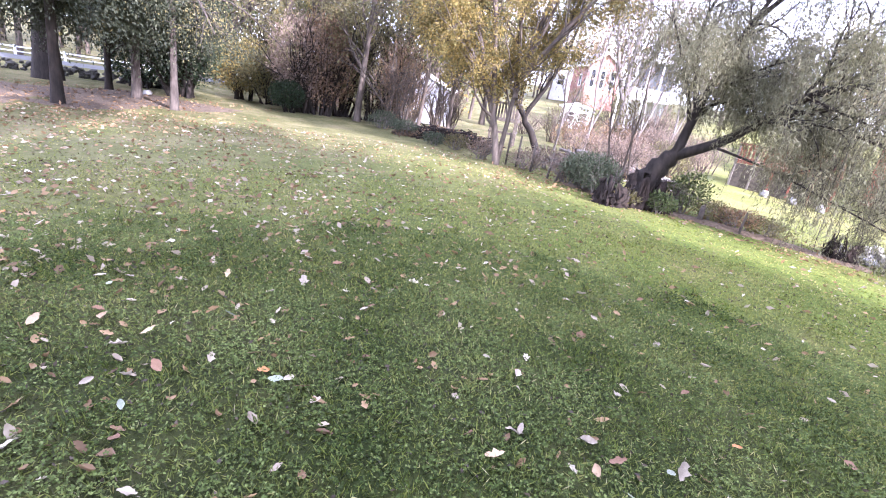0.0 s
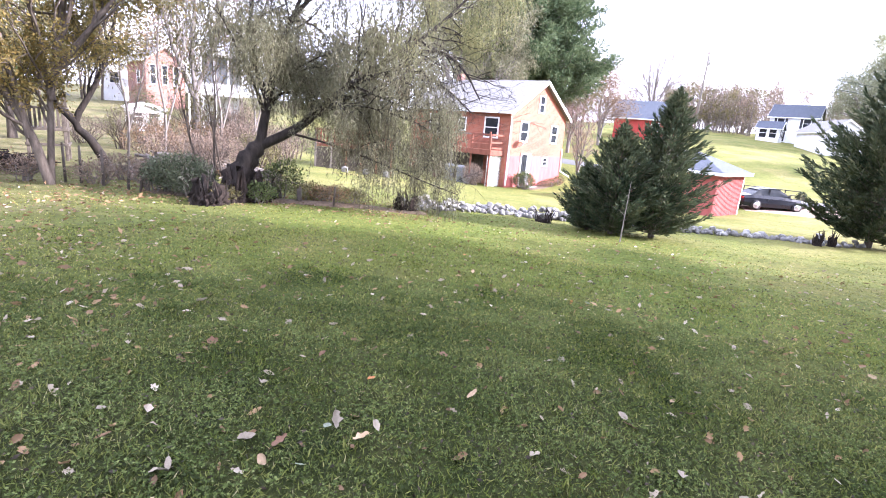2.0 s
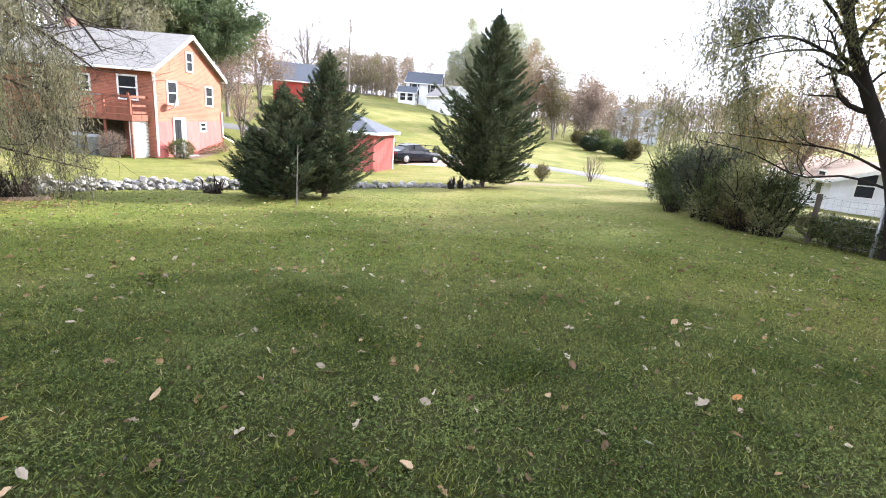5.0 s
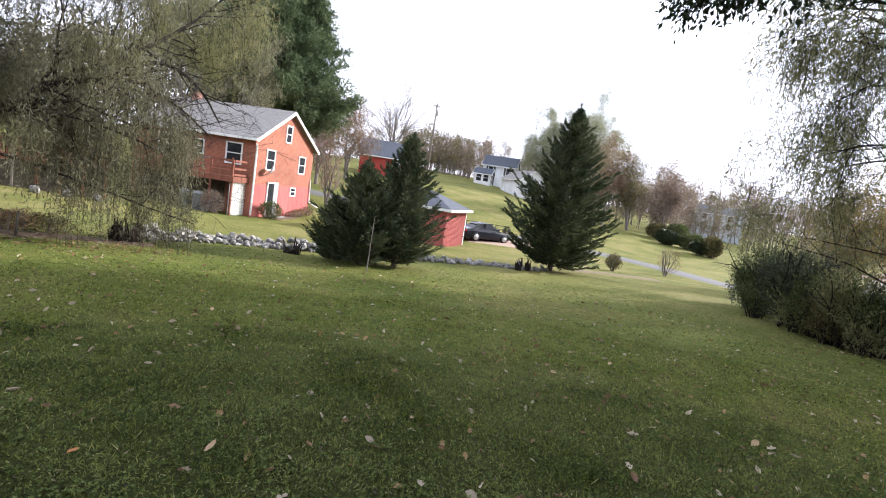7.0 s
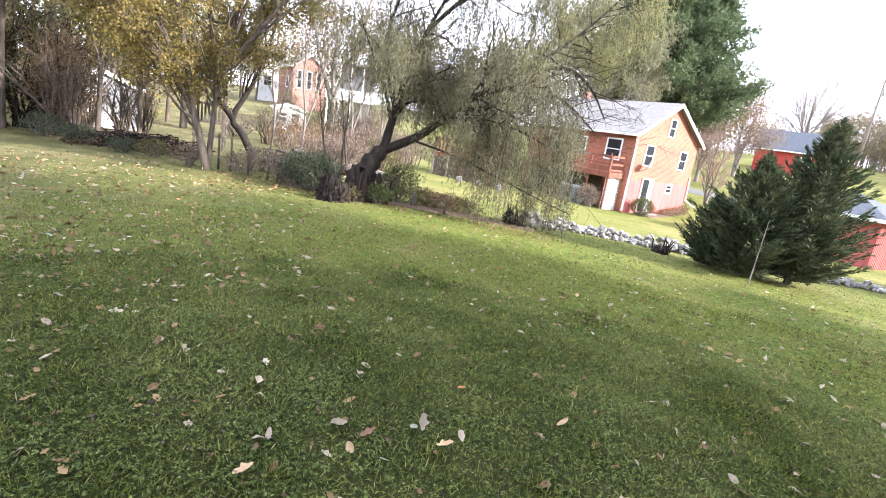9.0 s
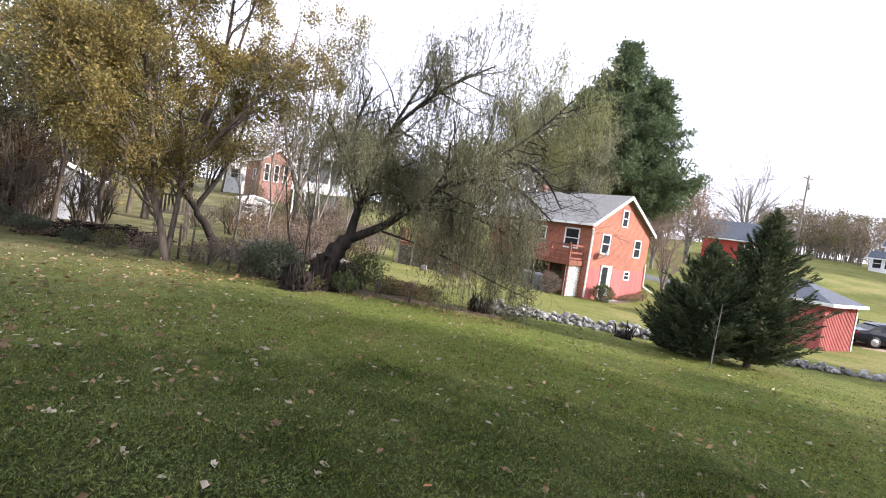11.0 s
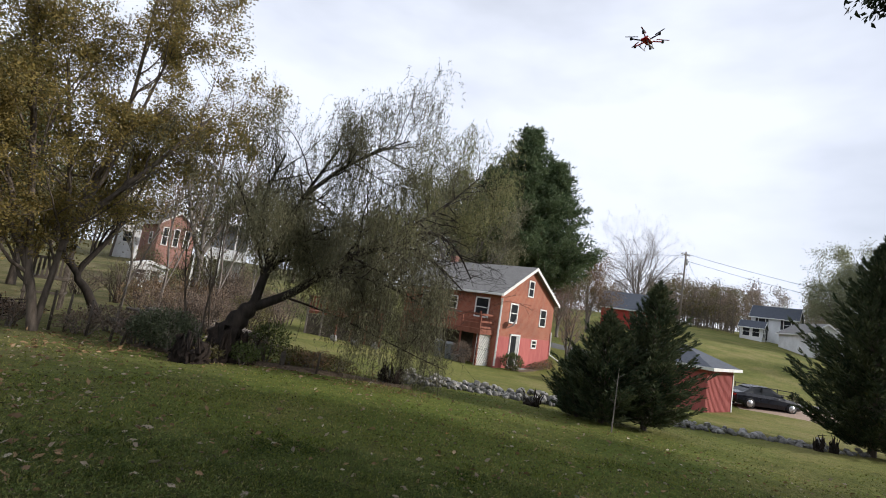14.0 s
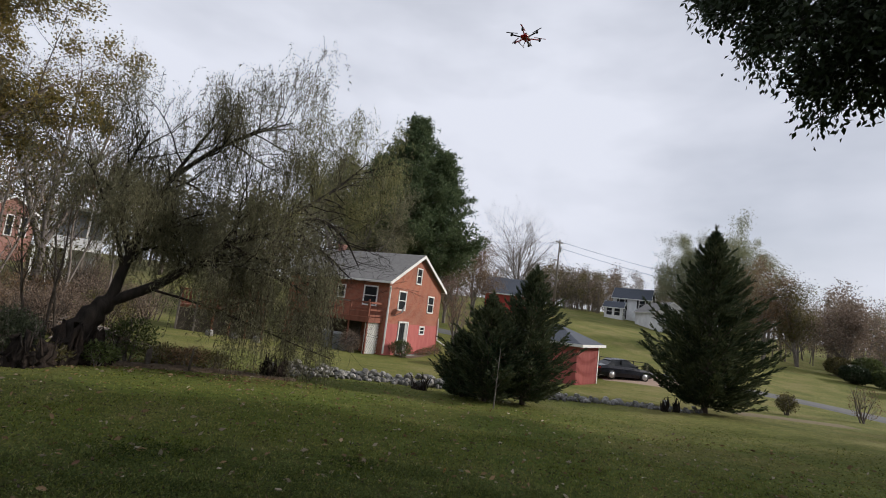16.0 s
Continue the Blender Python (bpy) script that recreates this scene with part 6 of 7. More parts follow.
def stone_wall():
    rng = np.random.default_rng(520)
    w = thing("stone_wall", at(25, 17.2), 0, "low tumbled wall of pale field stones", "wall")
    inv = w.matrix_world.inverted()
    shapes = []
    for k in range(7):
        bm = bmesh.new()
        bmesh.ops.create_icosphere(bm, subdivisions=1, radius=1)
        off = Vector((k * 5.1, k * 2.3, 1))
        for v in bm.verts:
            v.co *= 1 + .45 * noise.noise(v.co * 1.4 + off)
            v.co = Vector((v.co.x, v.co.y * .75, v.co.z * .6))
        me = bpy.data.meshes.new("stone")
        bm.to_mesh(me)
        bm.free()
        me.materials.append(STONE)
        shapes.append(me)
    azs = np.array([8.5, 12, 16, 20, 24, 28, 33, 38, 43, 48, 52, 55])
    ds = np.array([14.6, 15.3, 16.0, 16.5, 16.8, 17.0, 17.4, 18.2, 19.4, 20.6, 21.5, 22.6])
    count = 0
    while count < 300:
        a = rng.uniform(8.5, 29) if count < 215 else rng.uniform(29, 55)
        d = float(np.interp(a, azs, ds)) + rng.normal() * .22
        s = rng.uniform(.075, .17) * (1 + .3 * (rng.uniform() < .15))
        lift = rng.uniform(0, .30) if a < 29 else rng.uniform(0, .22)
        p = at(a, d, s * .3 + lift * max(0, 1 - abs(d - np.interp(a, azs, ds)) / .4))
        o = new("stone", shapes[count % 7])
        o.parent = w
        o.matrix_basis = inv @ pose(*p, rng.uniform(-25, 25), rng.uniform(-25, 25), rng.uniform(0, 360)) @ Matrix.Diagonal((s, s, s, 1))
        count += 1
    V, T, base = [], [], 0
    co = [np.array([v.co[:] for v in me.vertices]) for me in shapes]
    tr = [np.array([p.vertices[:] for p in me.polygons]) for me in shapes]
    for k in range(420):
        a = rng.uniform(8, 55)
        d = float(np.interp(a, azs, ds)) + rng.normal() * .3
        s = rng.uniform(.06, .14)
        m = np.array(pose(0, 0, 0, rng.uniform(0, 360), rng.uniform(0, 360), rng.uniform(0, 360)).to_3x3())
        V.append(co[k % 7] @ m.T * s + at(a, d, s * .3))
        T.append(tr[k % 7] + base)
        base += len(V[-1])
    V = np.concatenate(V) - np.array(w.location)
    tagged(under(new("rubble", mesh_of("rubble", V, (), np.concatenate(T), STONE)), w), kind="stuff")


stone_wall()


def fence_post(az, d, h, r, mat, label, lean=0.0, group="old fence posts", seed=0):
    p = at(az, d)
    t = thing("fence_post", p, 0, label, "post", group)
    rod("post", (0, 0, -.1), (lean, 0, h), r, mat, t, r * .85, 7)
    rod("cap", (lean, 0, h), (lean * 1.02, 0, h + .02), r * .9, mat, t, r * .5, 7)


for az, d, h, ln in ((-20.6, 14.4, .75, .06), (-19.6, 14.0, .7, .12), (-22.6, 15.2, .9, 0), (-24.4, 15.7, .95, .02), (-25.6, 15.9, 1.0, 0), (.2, 13.1, .5, .03), (-3.6, 13.3, .42, 0), (-17.4, 13.8, .6, .1)):
    fence_post(az, d, h, .035 if az < -15 else .03, DARKWOOD, "dark weathered wooden fence post", ln)
fence_post(-3.7, 13.2, .38, .07, DARKWOOD, "short thick cut post in the weeds")


def wire_fence():
    """Wire mesh fence on steel posts beside the hedge."""
    f = thing("wire_fence", at(88, 14.2), 0, "sagging wire mesh fence on steel posts", "fence")
    o = np.array(f.location)
    spots = [at(a, d) - o for a, d in ((73, 22.5), (78, 17.4), (82.5, 15.4), (87.3, 14.3), (92, 13.6), (98, 13.2))]
    for k, p in enumerate(spots):
        rod("post", p + [0, 0, -.2], p + [.03 * (k % 2), 0, 1.15], .035 if k != 3 else .06, DARKWOOD if k == 3 else STEEL, f, sides=7)
    lines = []
    for a, b in zip(spots, spots[1:]):
        for z in np.linspace(.1, 1.1, 9):
            lines.append((np.array([a + [0, 0, z], (a + b) / 2 + [0, 0, z - .03], b + [0, 0, z]]), np.full(3, .004), 3))
        n = int(np.linalg.norm(b - a) / .15)
        for i in range(n):
            q = a + (b - a) * i / n
            lines.append((np.array([q + [0, 0, .08], q + [0, 0, 1.1]]), np.full(2, .003), 3))
    v, q = tubes(lines)
    under(new("mesh", mesh_of("mesh", v, q, mat=STEEL)), f)


wire_fence()


def far_left():
    """Dark dry-stone wall and white rail fence beyond the lawn trees."""
    w = thing("dark_stone_wall", at(-70, 28.5), 0, "low dark dry-stone wall at the lawn's end", "wall")
    o = np.array(w.location)
    rng = np.random.default_rng(530)
    bm = bmesh.new()
    bmesh.ops.create_icosphere(bm, subdivisions=1, radius=1)
    for v in bm.verts:
        v.co = Vector((v.co.x, v.co.y * .7, v.co.z * .55)) * (1 + .3 * noise.noise(v.co * 1.7))
    me = bpy.data.meshes.new("stone")
    bm.to_mesh(me)
    bm.free()
    me.materials.append(surface("mossy dark stone", (0.022, 0.021, 0.017), (0.075, 0.07, 0.06), 6, .95, .5, random_piece=.4))
    inv = w.matrix_world.inverted()
    for k in range(290):
        a = -84 + 24 * rng.uniform()
        d = 33.5 - (a + 84) * .19 + rng.normal() * .12
        s = rng.uniform(.13, .23)
        ob = new("stone", me)
        ob.parent = w
        ob.matrix_basis = inv @ pose(*at(a, d, rng.uniform(.0, .42)), rng.uniform(-15, 15), rng.uniform(-15, 15), rng.uniform(0, 360)) @ Matrix.Diagonal((s, s, s, 1))
    f = thing("rail_fence", at(-72, 36), 0, "white painted post and rail fence", "fence")
    o = np.array(f.location)
    pts = [at(a, 43 - (a + 86) * .12) - o for a in np.arange(-86, -61, 3.2)]
    for p in pts:
        boxed("post", (p[0] - .06, p[1] - .06, p[2] - .2), (p[0] + .06, p[1] + .06, p[2] + .62), WHITE, f, .01)
    for a, b in zip(pts, pts[1:]):
        for z in (.25, .52):
            rod("rail", a + [0, 0, z], b + [0, 0, z], .04, WHITE, f, sides=6)


far_left()
for k, (a, d, s) in enumerate(((-64.0, 25.0, .17), (-61.8, 25.6, .16))):
    lump("boulder", at(a, d), s * 1.4, s, s * .8, STONE, 540 + k, "pale rounded boulder on the lawn's edge", "boulder", .2, group="pale boulders")


def brush_pile(az, d, rx, ry, h, n, mat, seed, label, thick=.03):
    """Cut branches and logs heaped on the ground."""
    rng = np.random.default_rng(seed)
    t = thing("brush_pile", at(az, d), rng.uniform(0, 180), label, "brush pile")
    lines = []
    for k in range(n):
        x, y = rng.normal(size=2) * .42
        z = h * max(0, 1 - (x * x + y * y)) * rng.uniform(.1, 1)
        a, L = rng.uniform(0, 6.28), rng.uniform(.3, 1.0) * rx * .8
        v = np.array([math.cos(a) * L / 2, math.sin(a) * L / 2, rng.normal() * .08])
        p = np.array([x * rx, y * ry, z + .04])
        lines.append((np.array([p - v, p + rng.normal(size=3) * .03, p + v]), np.array([1, .9, .6]) * thick * rng.uniform(.4, 1.5), 5))
    v, q = tubes(lines)
    v[:, 2] = np.maximum(v[:, 2], -.02)
    tagged(under(new("brushwood", mesh_of("brushwood", v, q, mat=mat)), t), kind="stuff")
    rngs = np.random.default_rng(seed + 1)
    P = np.stack([rngs.normal(size=900) * rx * .45, rngs.normal(size=900) * ry * .45, np.abs(rngs.normal(size=900)) * h * .35 + .03], 1)
    v, q = leaves(rngs, P, rngs.normal(size=(900, 3)), .09, .05)
    tagged(under(new("dead_leaves", mesh_of("dead_leaves", v, q, mat=RUSSET)), t), kind="stuff")


brush_pile(-34.2, 21.0, 1.6, 1.0, .5, 130, ROTTEN, 551, "heap of dark cut branches beside the shed")
brush_pile(-31.0, 20.0, 1.7, .9, .55, 130, ROTTEN, 552, "heap of brown branches before the play tower")
brush_pile(-37.6, 20.6, .7, .5, .3, 50, BARK, 553, "small heap of broken branches on the lawn's edge")
brush_pile(-17.6, 19.0, 1.0, .7, .7, 80, BARK_GREY, 554, "stack of pale split logs and brush", .06)
brush_pile(-14.8, 20.5, 1.8, .9, .6, 120, BARK_GREY, 555, "heap of pale grey brushwood")
brush_pile(-9.0, 19.0, 1.6, .8, .5, 100, BARK_GREY, 556, "heap of pale grey brushwood behind the willow")


def trellis_deck():
    """Red-stained deck with lattice skirt behind the willow."""
    t = thing("wooden_deck", at(6.8, 29.0), 172, "red-stained raised deck with railing and lattice skirt", "deck")
    L, D = 4.4, 2.6
    z0 = 1.4
    boxed("floor", (0, -D, z0), (L, 0, z0 + .16), DECKWOOD, t, .01)
    for k in range(6):
        x = k * (L - .1) / 5
        boxed("post", (x, -.02, -.3), (x + .1, .08, z0 + .95), GREYWOOD if k > 3 else DECKWOOD, t, .01)
    for k in range(22):
        boxed("baluster", (.12 + k * .195, .0, z0 + .2), (.24 + k * .195, .02, z0 + .92), DECKWOOD, t, .004)
    for z in (.2, .9):
        boxed("rail", (0, -.01, z0 + z), (L, .03, z0 + z + .1), DECKWOOD, t, .006)
    bm = bmesh.new()
    for k in range(-6, 34):
        for s in (1, -1):
            x0 = k * .2
            a, b = Vector((x0, .035 if s > 0 else .05, -.1)), Vector((x0 + s * 1.05, .035 if s > 0 else .05, 1.38))
            if min(a.x, b.x) < 0 or max(a.x, b.x) > 2.6:
                continue
            mm = Matrix.Translation((a + b) / 2) @ (b - a).to_track_quat("Z", "Y").to_matrix().to_4x4()
            box(bm, (-.02, -.006, -(b - a).length / 2), (.02, .006, (b - a).length / 2), 0, mm)
    part("lattice", bm, GREYWOOD, t)
    boxed("skirt", (0, .0, -.4), (L, .03, z0 - .02), DARKWOOD, t, .005)
    for k in range(5):
        boxed("picket", (.1 + k * .5, -D, z0 + .16), (.2 + k * .5, -D + .1, z0 + 1.3), DECKWOOD, t, .006)
    for k in range(3):
        lump("stone_pot", at(6.2 - k * 2.4, 27.6), .2, .2, .22, STONE, 580 + k, "small pale stone beside the deck", "stone", .15, group="stones by the deck")


trellis_deck()


def iron_rail():
    f = thing("iron_railing", at(45.6, 42.0), 0, "black iron railing beside the drive", "railing")
    o = np.array(f.location)
    a, b = at(45.2, 41.2) - o, at(49.6, 41.4) - o
    for k in range(5):
        p = a + (b - a) * k / 4
        rod("post", p + [0, 0, -.2], p + [0, 0, 1.05], .035, BLACKIRON, f, sides=6)
    for z in (.35, .7, 1.0):
        rod("rail", a + [0, 0, z], b + [0, 0, z], .025, BLACKIRON, f, sides=6)


iron_rail()
shrub("dwarf_conifer", at(49.8, 41.0), .35, 1.1, 700, .12, .04, DARKLEAF, "small clipped dark conifer at the railing's end", 590, stems=4)


def utility_pole(az, d, h, label, arm=True):
    p = at(az, d)
    t = thing("utility_pole", p, 20, label, "pole", "utility poles")
    rod("pole", (0, 0, -.3), (.1, 0, h), .15, GREYWOOD, t, .10, 8)
    if arm:
        boxed("crossarm", (-.9, -.06, h - .5), (1.0, .06, h - .38), GREYWOOD, t, .01)
        for x in (-.8, -.3, .4, .9):
            rod("insulator", (x, 0, h - .38), (x, 0, h - .22), .04, PLASTIC, t, .03, 6)
        rod("transformer", (.35, 0, h - 1.8), (.35, 0, h - 1.0), .2, STEEL, t, sides=10)
    return p + np.array([0, 0, h - .3])


tops = [utility_pole(39.6, 72.0, 11.2, "weathered wooden utility pole on the hillside"), utility_pole(41.4, 112.0, 9.0, "far wooden utility pole among the trees", False), utility_pole(70.0, 92.0, 8.0, "wooden utility pole across the valley"), utility_pole(12.0, 80.0, 12.0, "wooden utility pole behind the house", False), utility_pole(88.0, 90.0, 8.0, "far utility pole beyond the hedge", False)]


def wires():
    t = thing("overhead_wires", tops[0], 0, "dark overhead wires between the poles", "wires")
    for a, b, sag, dz in ((0, 2, 1.2, .0), (0, 2, 1.3, -.9), (0, 1, .8, 0), (0, 3, 1.0, -.2), (2, 4, .8, .0), (2, 4, .8, -.9)):
        s = np.linspace(0, 1, 16)[:, None]
        P = tops[a] + (tops[b] - tops[a]) * s + np.array([0, 0, 1]) * (dz - sag * 4 * s * (1 - s)) - tops[0]
        v, q = tubes([(P, np.full(16, .022), 4)])
        under(new("wire", mesh_of("wire", v, q, mat=BLACKIRON)), t)


wires()


def drone():
    """Red six-armed drone hovering over the lawn."""
    red = surface("red plastic", (0.42, 0.012, 0.015), (0.60, 0.03, 0.03), 5, .35, 0, spots=0)
    black = BLACKIRON
    p = at(*DRONE)
    t = thing("toy_drone", p, 25, "small red and black six-armed drone hovering in the air", "drone")
    bm = bmesh.new()
    box(bm, (-.11, -.07, .10), (.11, .07, .16), .025)
    part("body", bm, red, t)
    boxed("battery", (-.05, -.04, .16), (.05, .04, .205), black, t, .01)
    boxed("label_plate", (-.045, -.085, .095), (.045, -.07, .125), WHITE, t, .008)
    for k in range(6):
        a = k * math.pi / 3 + .3
        e = Vector((math.cos(a) * .27, math.sin(a) * .27, .14))
        arm = rod("arm", (math.cos(a) * .08, math.sin(a) * .08, .13), e, .012, red if k % 2 else black, t, sides=8)
        rod("motor", e - Vector((0, 0, .02)), e + Vector((0, 0, .03)), .022, black, arm, sides=10)
        pr = Matrix.Translation(e + Vector((0, 0, .035))) @ Matrix.Rotation(k * 1.1, 4, "Z")
        boxed("propeller", (-.11, -.012, 0), (.11, .012, .004), red if k % 2 else black, arm, .002, m=pr)
    for s in (-1, 1):
        rod("skid", (-.1, s * .08, .015), (.1, s * .08, .015), .008, black, t, sides=6)
        for x in (-.07, .07):
            rod("leg", (x, s * .08, .015), (x, s * .05, .11), .006, black, t, sides=6)


DRONE = (33.6, 8.6, 7.1)
drone()


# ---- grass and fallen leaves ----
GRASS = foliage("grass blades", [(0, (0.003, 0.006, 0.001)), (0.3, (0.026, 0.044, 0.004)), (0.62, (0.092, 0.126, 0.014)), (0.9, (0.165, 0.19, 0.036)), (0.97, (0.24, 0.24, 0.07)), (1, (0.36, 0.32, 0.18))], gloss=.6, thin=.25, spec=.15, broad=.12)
# blade colour lightened with distance, standing in for sun on the farther lawn
GRASS_FAR = foliage("lightened distant grass blades", [(0, (0.022, 0.036, 0.004)), (0.4, (0.115, 0.148, 0.018)), (0.8, (0.225, 0.24, 0.050)), (0.96, (0.30, 0.28, 0.09)), (1, (0.42, 0.36, 0.20))], gloss=.8, thin=.3, spec=.08, broad=.2)
CLOVER = foliage("clover leaves", [(0, (0.006, 0.014, 0.003)), (0.5, (0.044, 0.074, 0.012)), (0.85, (0.11, 0.145, 0.034)), (1, (0.20, 0.235, 0.08))], gloss=.7, thin=.2, spec=.12)


def ground_points(rng, n, r0, r1, a0, a1, power=.5):
    r = (r0 ** (1 / power) + (r1 ** (1 / power) - r0 ** (1 / power)) * rng.uniform(0, 1, n)) ** power
    a = np.radians(rng.uniform(a0, a1, n))
    x, y = r * np.sin(a), r * np.cos(a)
    near = np.exp(-((r - 10) / 14) ** 2)
    z = gz(x, y) + near * 0.025 * (np.sin(x * 1.7 + 0.6 * y) * np.cos(y * 1.3 - 0.4 * x)) * np.minimum(r / 3, 1)
    return np.stack([x, y, z], 1), r


def patchy(P, scale, cut):
    v = np.array([noise.noise(Vector((p[0] * scale, p[1] * scale, 3.3))) for p in P])
    return v > cut


def grass(name, n, r0, r1, length, width, seed, lie=1.0, mat=GRASS):
    rng = np.random.default_rng(seed)
    P, r = ground_points(rng, n, r0, r1, -86, 106)
    keep = (patchy(P, .9, -.35) | (rng.uniform(size=n) < .75)) & (rng.uniform(size=n) < np.interp(r, [9, 18], [1, .25]))
    keep &= rng.uniform(size=n) < np.interp(P[:, 0], [-9, -2], [.4, 1])
    P = P[keep]
    D = rng.normal(size=(len(P), 3)) * [lie, lie, .25] + [0, 0, .75]
    D[:, 2] = np.abs(D[:, 2])
    v, q = leaves(rng, P - [0, 0, .005], D, length, width, .1, .55)
    tagged(new(name, mesh_of(name, v, q, mat=mat)), "mown green grass with dry blades mixed in", "grass", kind="stuff")


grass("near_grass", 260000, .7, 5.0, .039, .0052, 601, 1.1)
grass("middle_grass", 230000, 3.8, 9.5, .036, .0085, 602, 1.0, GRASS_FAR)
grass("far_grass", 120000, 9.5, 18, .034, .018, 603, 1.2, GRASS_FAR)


def clover(n, r0, r1, size, seed):
    rng = np.random.default_rng(seed)
    P, r = ground_points(rng, n, r0, r1, -86, 106)
    P = P[(patchy(P, 1.7, .05) & patchy(P, 4.3, -.25)) | (rng.uniform(size=n) < .42)]
    h = rng.uniform(.012, .04, len(P))
    V, Q, base = [], [], 0
    for k in range(3):
        a = rng.uniform(0, 6.28, len(P)) * .15 + k * 2.094
        D = np.stack([np.cos(a), np.sin(a), rng.normal(size=len(P)) * .25 + .1], 1)
        v, q = leaves(rng, P + np.stack([np.zeros(len(P))] * 2 + [h], 1), D, size, size * .85, .12, .3)
        V.append(v)
        Q.append(q + base)
        base += len(v)
    tagged(new("clover", mesh_of("clover", np.concatenate(V), np.concatenate(Q), mat=CLOVER)), "low clover growing in the lawn", "clover", kind="stuff")


clover(115000, .7, 6.2, .0145, 611)

LEAF_MATS = [surface("pale dry leaf", (0.20, 0.165, 0.12), (0.38, 0.325, 0.245), 30, .8, .3, random_piece=.3), surface("tan dry leaf", (0.24, 0.16, 0.09), (0.42, 0.31, 0.19), 30, .8, .3, random_piece=.3),
             surface("brown dry leaf", (0.11, 0.06, 0.035), (0.24, 0.14, 0.085), 30, .8, .3, random_piece=.3), surface("orange leaf", (0.26, 0.09, 0.03), (0.42, 0.19, 0.07), 30, .7, .3, random_piece=.3), surface("grey green leaf", (0.16, 0.18, 0.13), (0.30, 0.325, 0.24), 30, .7, .3, random_piece=.3)]


def leaf_mesh(k, mat, lobed=False):
    """A curled leaf, 1 m long before it is scaled down, with a midrib fold, a wavy rim and a stalk."""
    rng = np.random.default_rng(700 + k)
    n = 9
    V, Q = [], []
    curl, roll_ = rng.uniform(.3, 1.6), rng.uniform(.4, 1.5)
    for i in range(n):
        f = i / (n - 1)
        w = .30 * math.sin(math.pi * min(1, f * .95 + .05)) ** .8 * (1 + (.35 * math.sin(f * 15) if lobed else .06 * rng.normal())) + .008
        z0 = curl * .35 * (f - .5) ** 2 + .02 * rng.normal()
        for j in range(5):
            s = (j - 2) / 2
            V.append((f, s * w, z0 + roll_ * .5 * w * abs(s) ** 1.5 + .015 * rng.normal()))
    for i in range(n - 1):
        for j in range(4):
            Q.append((i * 5 + j, i * 5 + j + 1, (i + 1) * 5 + j + 1, (i + 1) * 5 + j))
    b = len(V)
    V += [(-.25, -.01, .03), (-.25, .01, .03), (.02, .012, .01), (.02, -.012, .01)]
    Q.append((b, b + 1, b + 2, b + 3))
    V = np.array(V) - [.5, 0, 0]
    return mesh_of("leaf", V, Q, mat=mat, smooth=True)


SHAPES = [[leaf_mesh(m * 4 + k, mat, k == 3) for k in range(4)] for m, mat in enumerate(LEAF_MATS)]
LEAF_LABELS = ["pale bleached dry leaf lying in the grass", "curled tan dry leaf lying in the grass", "withered brown leaf lying in the grass", "orange brown autumn leaf lying in the grass", "grey green willow leaf lying in the grass"]

SPOTS_AHEAD = [(-1.26, 2.91), (-1.00, 2.86), (0.07, 2.71), (1.03, 3.03), (1.89, 3.16), (-1.17, 4.88), (-0.23, 2.50), (-0.30, 2.34), (-0.11, 2.28), (0.21, 2.51), (-0.67, 5.39), (-0.03, 5.75), (-0.87, 3.89), (-1.21, 4.56), (0.97, 4.68), (2.58, 2.89), (3.98, 4.15), (1.20, 2.31), (2.31, 7.96), (2.11, 6.76), (2.77, 6.42), (-0.74, 2.34), (-0.76, 2.29), (-0.41, 2.53), (-0.33, 4.33), (-0.75, 2.04), (-0.94, 2.09), (2.03, 2.70), (2.03, 3.63), (-0.02, 3.66), (0.33, 3.25), (-0.40, 3.18), (0.97, 3.71), (1.49, 4.03), (-2.46, 5.16), (-2.15, 4.00), (1.00, 6.70), (3.24, 5.38)]
SPOTS_RIGHT = [(2.58, 2.70), (2.01, 2.58), (2.00, 2.06), (2.22, 1.82), (2.46, 1.62), (2.73, 1.52), (2.87, 1.27), (4.21, 1.78), (5.07, 1.39), (5.21, 1.11), (3.87, 0.30), (3.57, 0.46), (4.36, 1.12), (2.79, 0.58), (1.65, 1.44), (3.45, 1.38), (5.07, 3.26), (6.28, 3.19), (8.57, 2.05), (7.00, 0.81), (3.01, 5.38), (4.16, 3.97), (1.88, 3.61), (5.36, 2.95), (8.80, 1.66), (0.31, 2.62), (0.02, 2.63)]
SPOTS_LEFT = [(-5.89, 1.91), (-6.07, 1.78), (-4.02, 1.71), (-3.82, 1.69), (-3.88, 1.86), (-3.45, 1.44), (-3.33, 1.42), (-3.54, 1.12), (-3.11, 0.80), (-2.67, 1.04), (-2.93, 1.32), (-2.98, 1.52), (-2.57, 1.35), (-2.32, 1.81), (-2.13, 1.73), (-2.01, 1.71), (-2.14, 0.92), (-1.79, 0.80), (-2.35, 1.05), (-3.14, 3.38), (-2.98, 3.78), (-3.01, 2.83), (-3.50, 2.45), (-4.21, 2.26), (-4.69, 2.79), (-4.13, 3.75), (-4.58, 3.69), (-3.19, 2.17), (-2.31, 2.82), (-2.33, 2.21), (-4.58, 1.22), (-5.24, 1.46), (-8.06, 3.05), (-8.79, 5.76), (-5.23, 5.28), (-4.38, 5.45), (-4.23, 3.23), (-2.87, 2.02)]


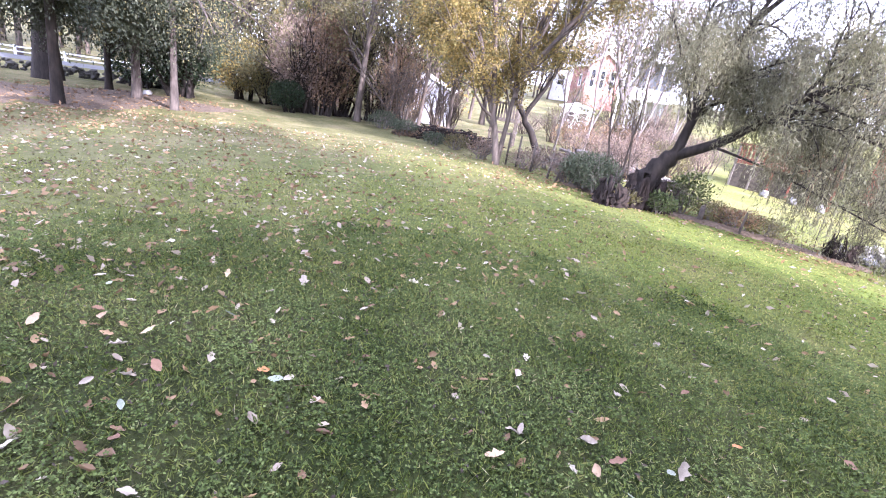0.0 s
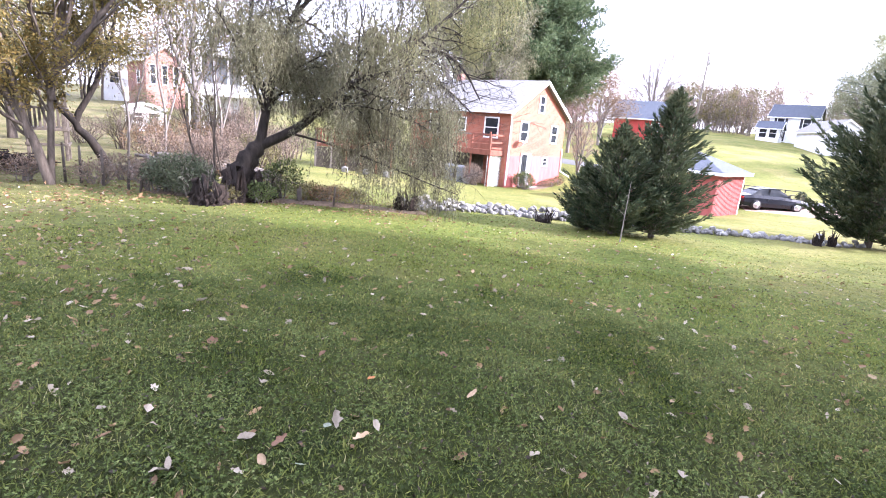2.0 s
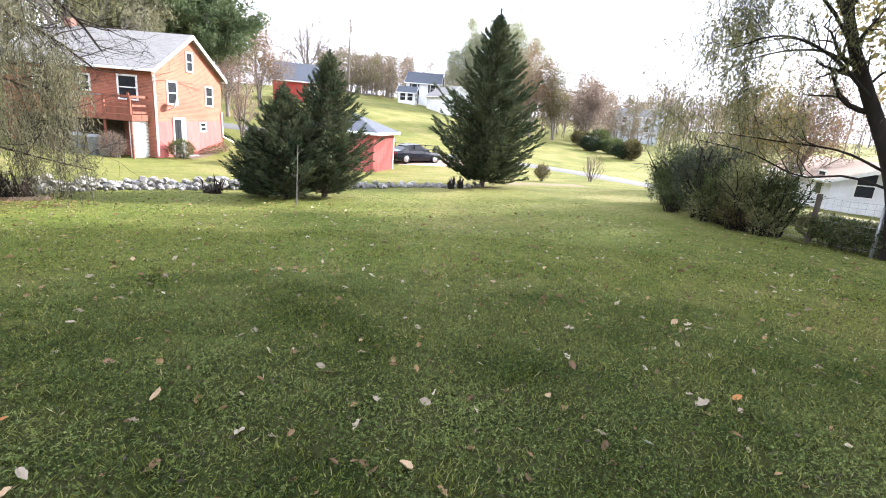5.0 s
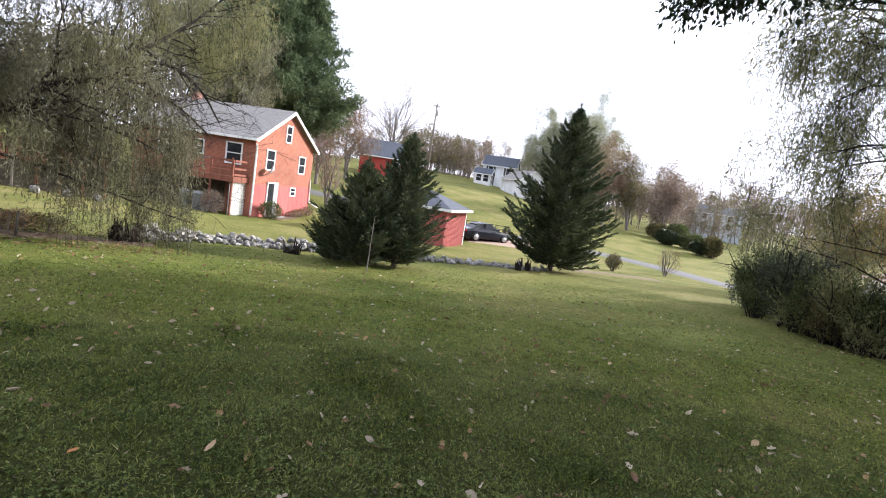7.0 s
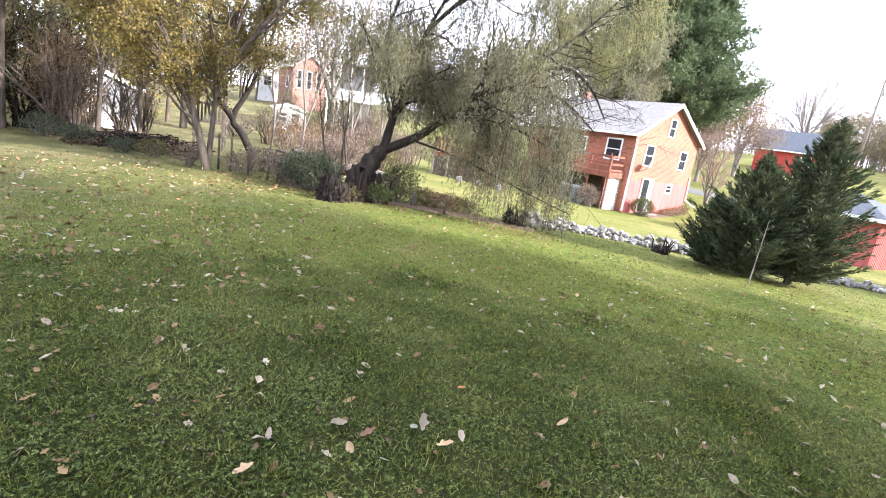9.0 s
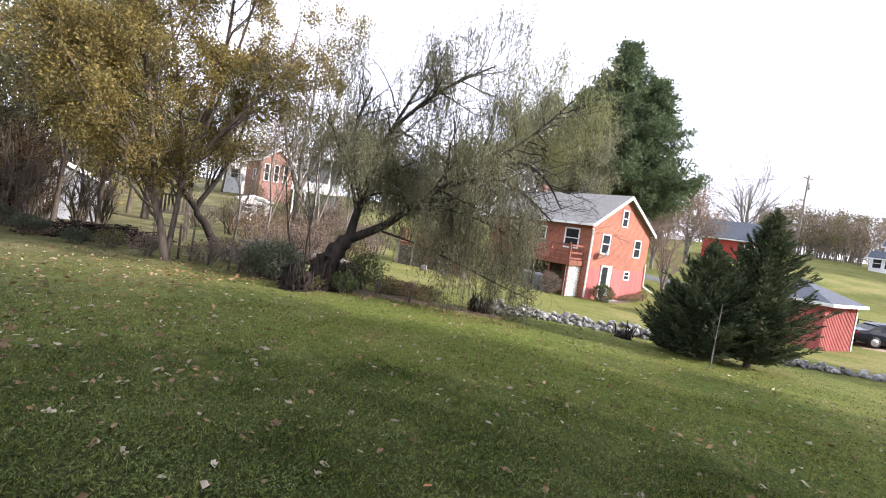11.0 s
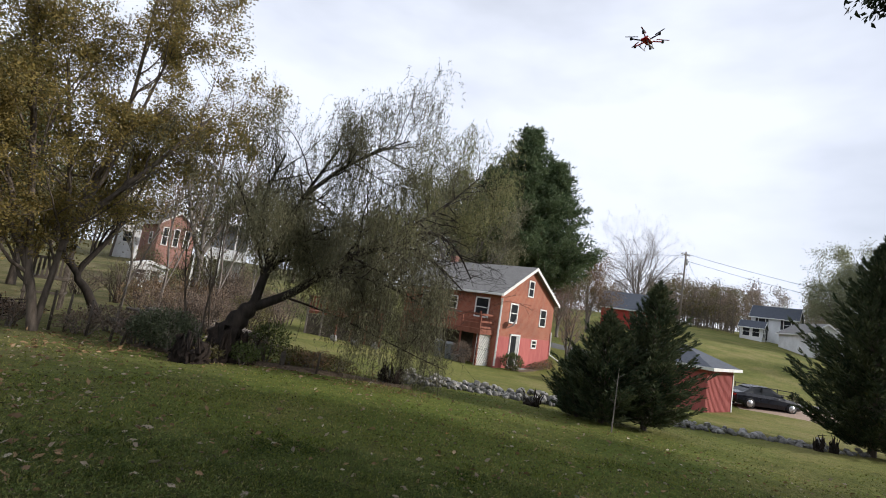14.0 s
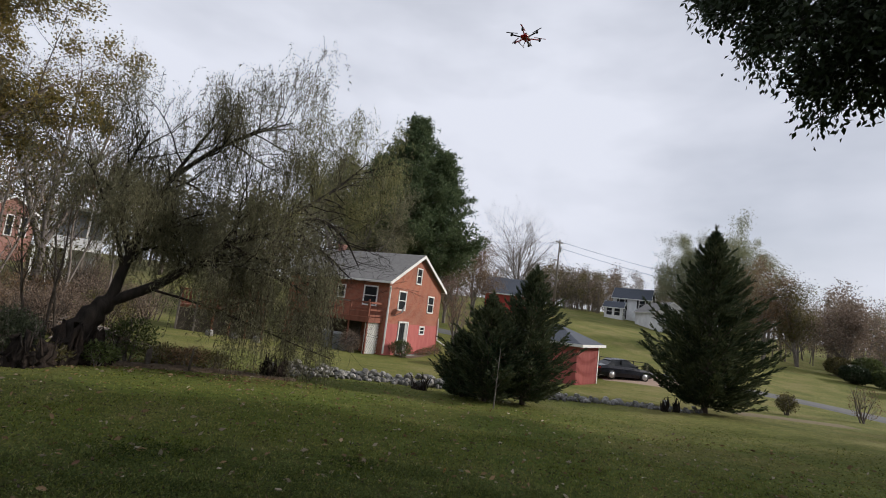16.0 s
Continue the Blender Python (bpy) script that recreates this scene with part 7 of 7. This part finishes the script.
def fallen_leaf(x, y, rng, weights, size):
    k = int(rng.choice(5, p=weights))
    s = size * rng.uniform(.75, 1.25) * (.8 if k == 4 else 1)
    o = new("fallen_leaf", SHAPES[k][int(rng.integers(0, 4))])
    o.matrix_basis = pose(x, y, float(gz(x, y)) + .035, rng.normal() * 22, rng.normal() * 22, rng.uniform(0, 360)) @ Matrix.Diagonal((s, s * rng.uniform(.7, 1.1), s, 1))
    tagged(o, LEAF_LABELS[k], "leaf", "fallen leaves on the lawn")


rl = np.random.default_rng(720)
for spots, w in ((SPOTS_AHEAD, (.5, .2, .12, .08, .1)), (SPOTS_RIGHT, (.45, .2, .15, .1, .1)), (SPOTS_LEFT, (.25, .3, .25, .12, .08))):
    for x, y in spots:
        fallen_leaf(x, y, rl, w, .088)


def leaf_litter(name, n, r0, r1, a0, a1, size, seed, mats, label, curled=False):
    """The many smaller leaves strewn over the lawn; curled ones where they lie near the path."""
    rng = np.random.default_rng(seed)
    P, r = ground_points(rng, n, r0, r1, a0, a1)
    P = P[rng.uniform(size=n) < np.interp(np.degrees(np.arctan2(P[:, 0], P[:, 1])), [a0, a0 + .5 * (a1 - a0), a1], [1, .85, .12])] if a1 < 0 else P
    n = len(P)
    P[:, 2] += .02
    D = rng.normal(size=(n, 3)) * [1, 1, .25]
    which = rng.integers(0, len(mats), n)
    for k, mat in enumerate(mats):
        s = np.flatnonzero(which == k)
        if curled:
            V, Q, base = [], [], 0
            for j in s:
                me = SHAPES[k % 5][int(rng.integers(0, 4))]
                co = np.array([v.co[:] for v in me.vertices])
                z = size * rng.uniform(.55, 1.3)
                m = np.array((pose(0, 0, 0, rng.normal() * 24, rng.normal() * 24, rng.uniform(0, 360)) @ Matrix.Diagonal((z, z * rng.uniform(.6, 1.1), z, 1))).to_3x3())
                V.append(co @ m.T + P[j])
                Q.append(np.array([p.vertices[:] for p in me.polygons]) + base)
                base += len(co)
            v, q = np.concatenate(V), np.concatenate(Q)
        else:
            v, q = leaves(rng, P[s], D[s], size, size * .48, .2, .5)
        tagged(new(name, mesh_of(name, v, q, mat=mat)), label, "leaves", kind="stuff")


PALE = foliage("pale litter", [(0, (0.17, 0.125, 0.08)), (0.7, (0.32, 0.255, 0.175)), (1, (0.50, 0.44, 0.35))], thin=.15)
BROWN = foliage("brown litter", [(0, (0.075, 0.042, 0.022)), (0.6, (0.18, 0.105, 0.052)), (1, (0.33, 0.215, 0.11))], thin=.15)
leaf_litter("strewn_leaves", 420, 1.5, 6.5, -82, 95, .066, 731, (PALE, BROWN, BROWN), "small curled dry leaves strewn over the lawn", True)
leaf_litter("strewn_leaves", 900, 1.6, 8.5, -80, -4, .076, 735, (PALE, BROWN, BROWN, BROWN), "many curled dry leaves under the trees", True)
leaf_litter("strewn_leaves", 2300, 5.0, 14, -82, 95, .078, 736, (PALE, BROWN, BROWN), "small dry leaves strewn over the lawn")
leaf_litter("thick_leaf_fall", 4600, 4.5, 17, -80, -14, .085, 732, (PALE, BROWN, BROWN), "many dry leaves under the trees")
leaf_litter("shade_leaf_fall", 3000, 13, 26, -80, -50, .10, 733, (BROWN, BROWN), "brown leaves covering the ground under the lawn trees")
leaf_litter("fence_leaf_fall", 900, 12, 15.5, -26, 12, .09, 734, (BROWN,), "brown leaves along the old fence")
DEBRIS = foliage("dark leaf crumbs", [(0, (0.012, 0.009, 0.006)), (0.7, (0.045, 0.032, 0.022)), (1, (0.11, 0.08, 0.055))], thin=.05)
leaf_litter("leaf_crumbs", 9000, 1.2, 10.0, -84, 100, .03, 741, (DEBRIS,), "dark crumbs of rotted leaves in the grass")


def tufts(n, r0, r1, seed):
    """Taller clumps that the mower left standing."""
    rng = np.random.default_rng(seed)
    P, r = ground_points(rng, n, r0, r1, -86, 104)
    m = 34
    C = np.repeat(P, m, 0) + rng.normal(size=(n * m, 3)) * [.035, .035, 0]
    D = np.repeat(rng.normal(size=(n, 3)) * [.25, .25, 0], m, 0) + rng.normal(size=(n * m, 3)) * [.5, .5, .1] + [0, 0, 1]
    v, q = leaves(rng, C, D, .062, .005, .1, .5)
    tagged(new("grass_tufts", mesh_of("grass_tufts", v, q, mat=GRASS)), "taller tufts of green grass in the lawn", "grass", kind="stuff")


tufts(520, 1.4, 6.5, 745)
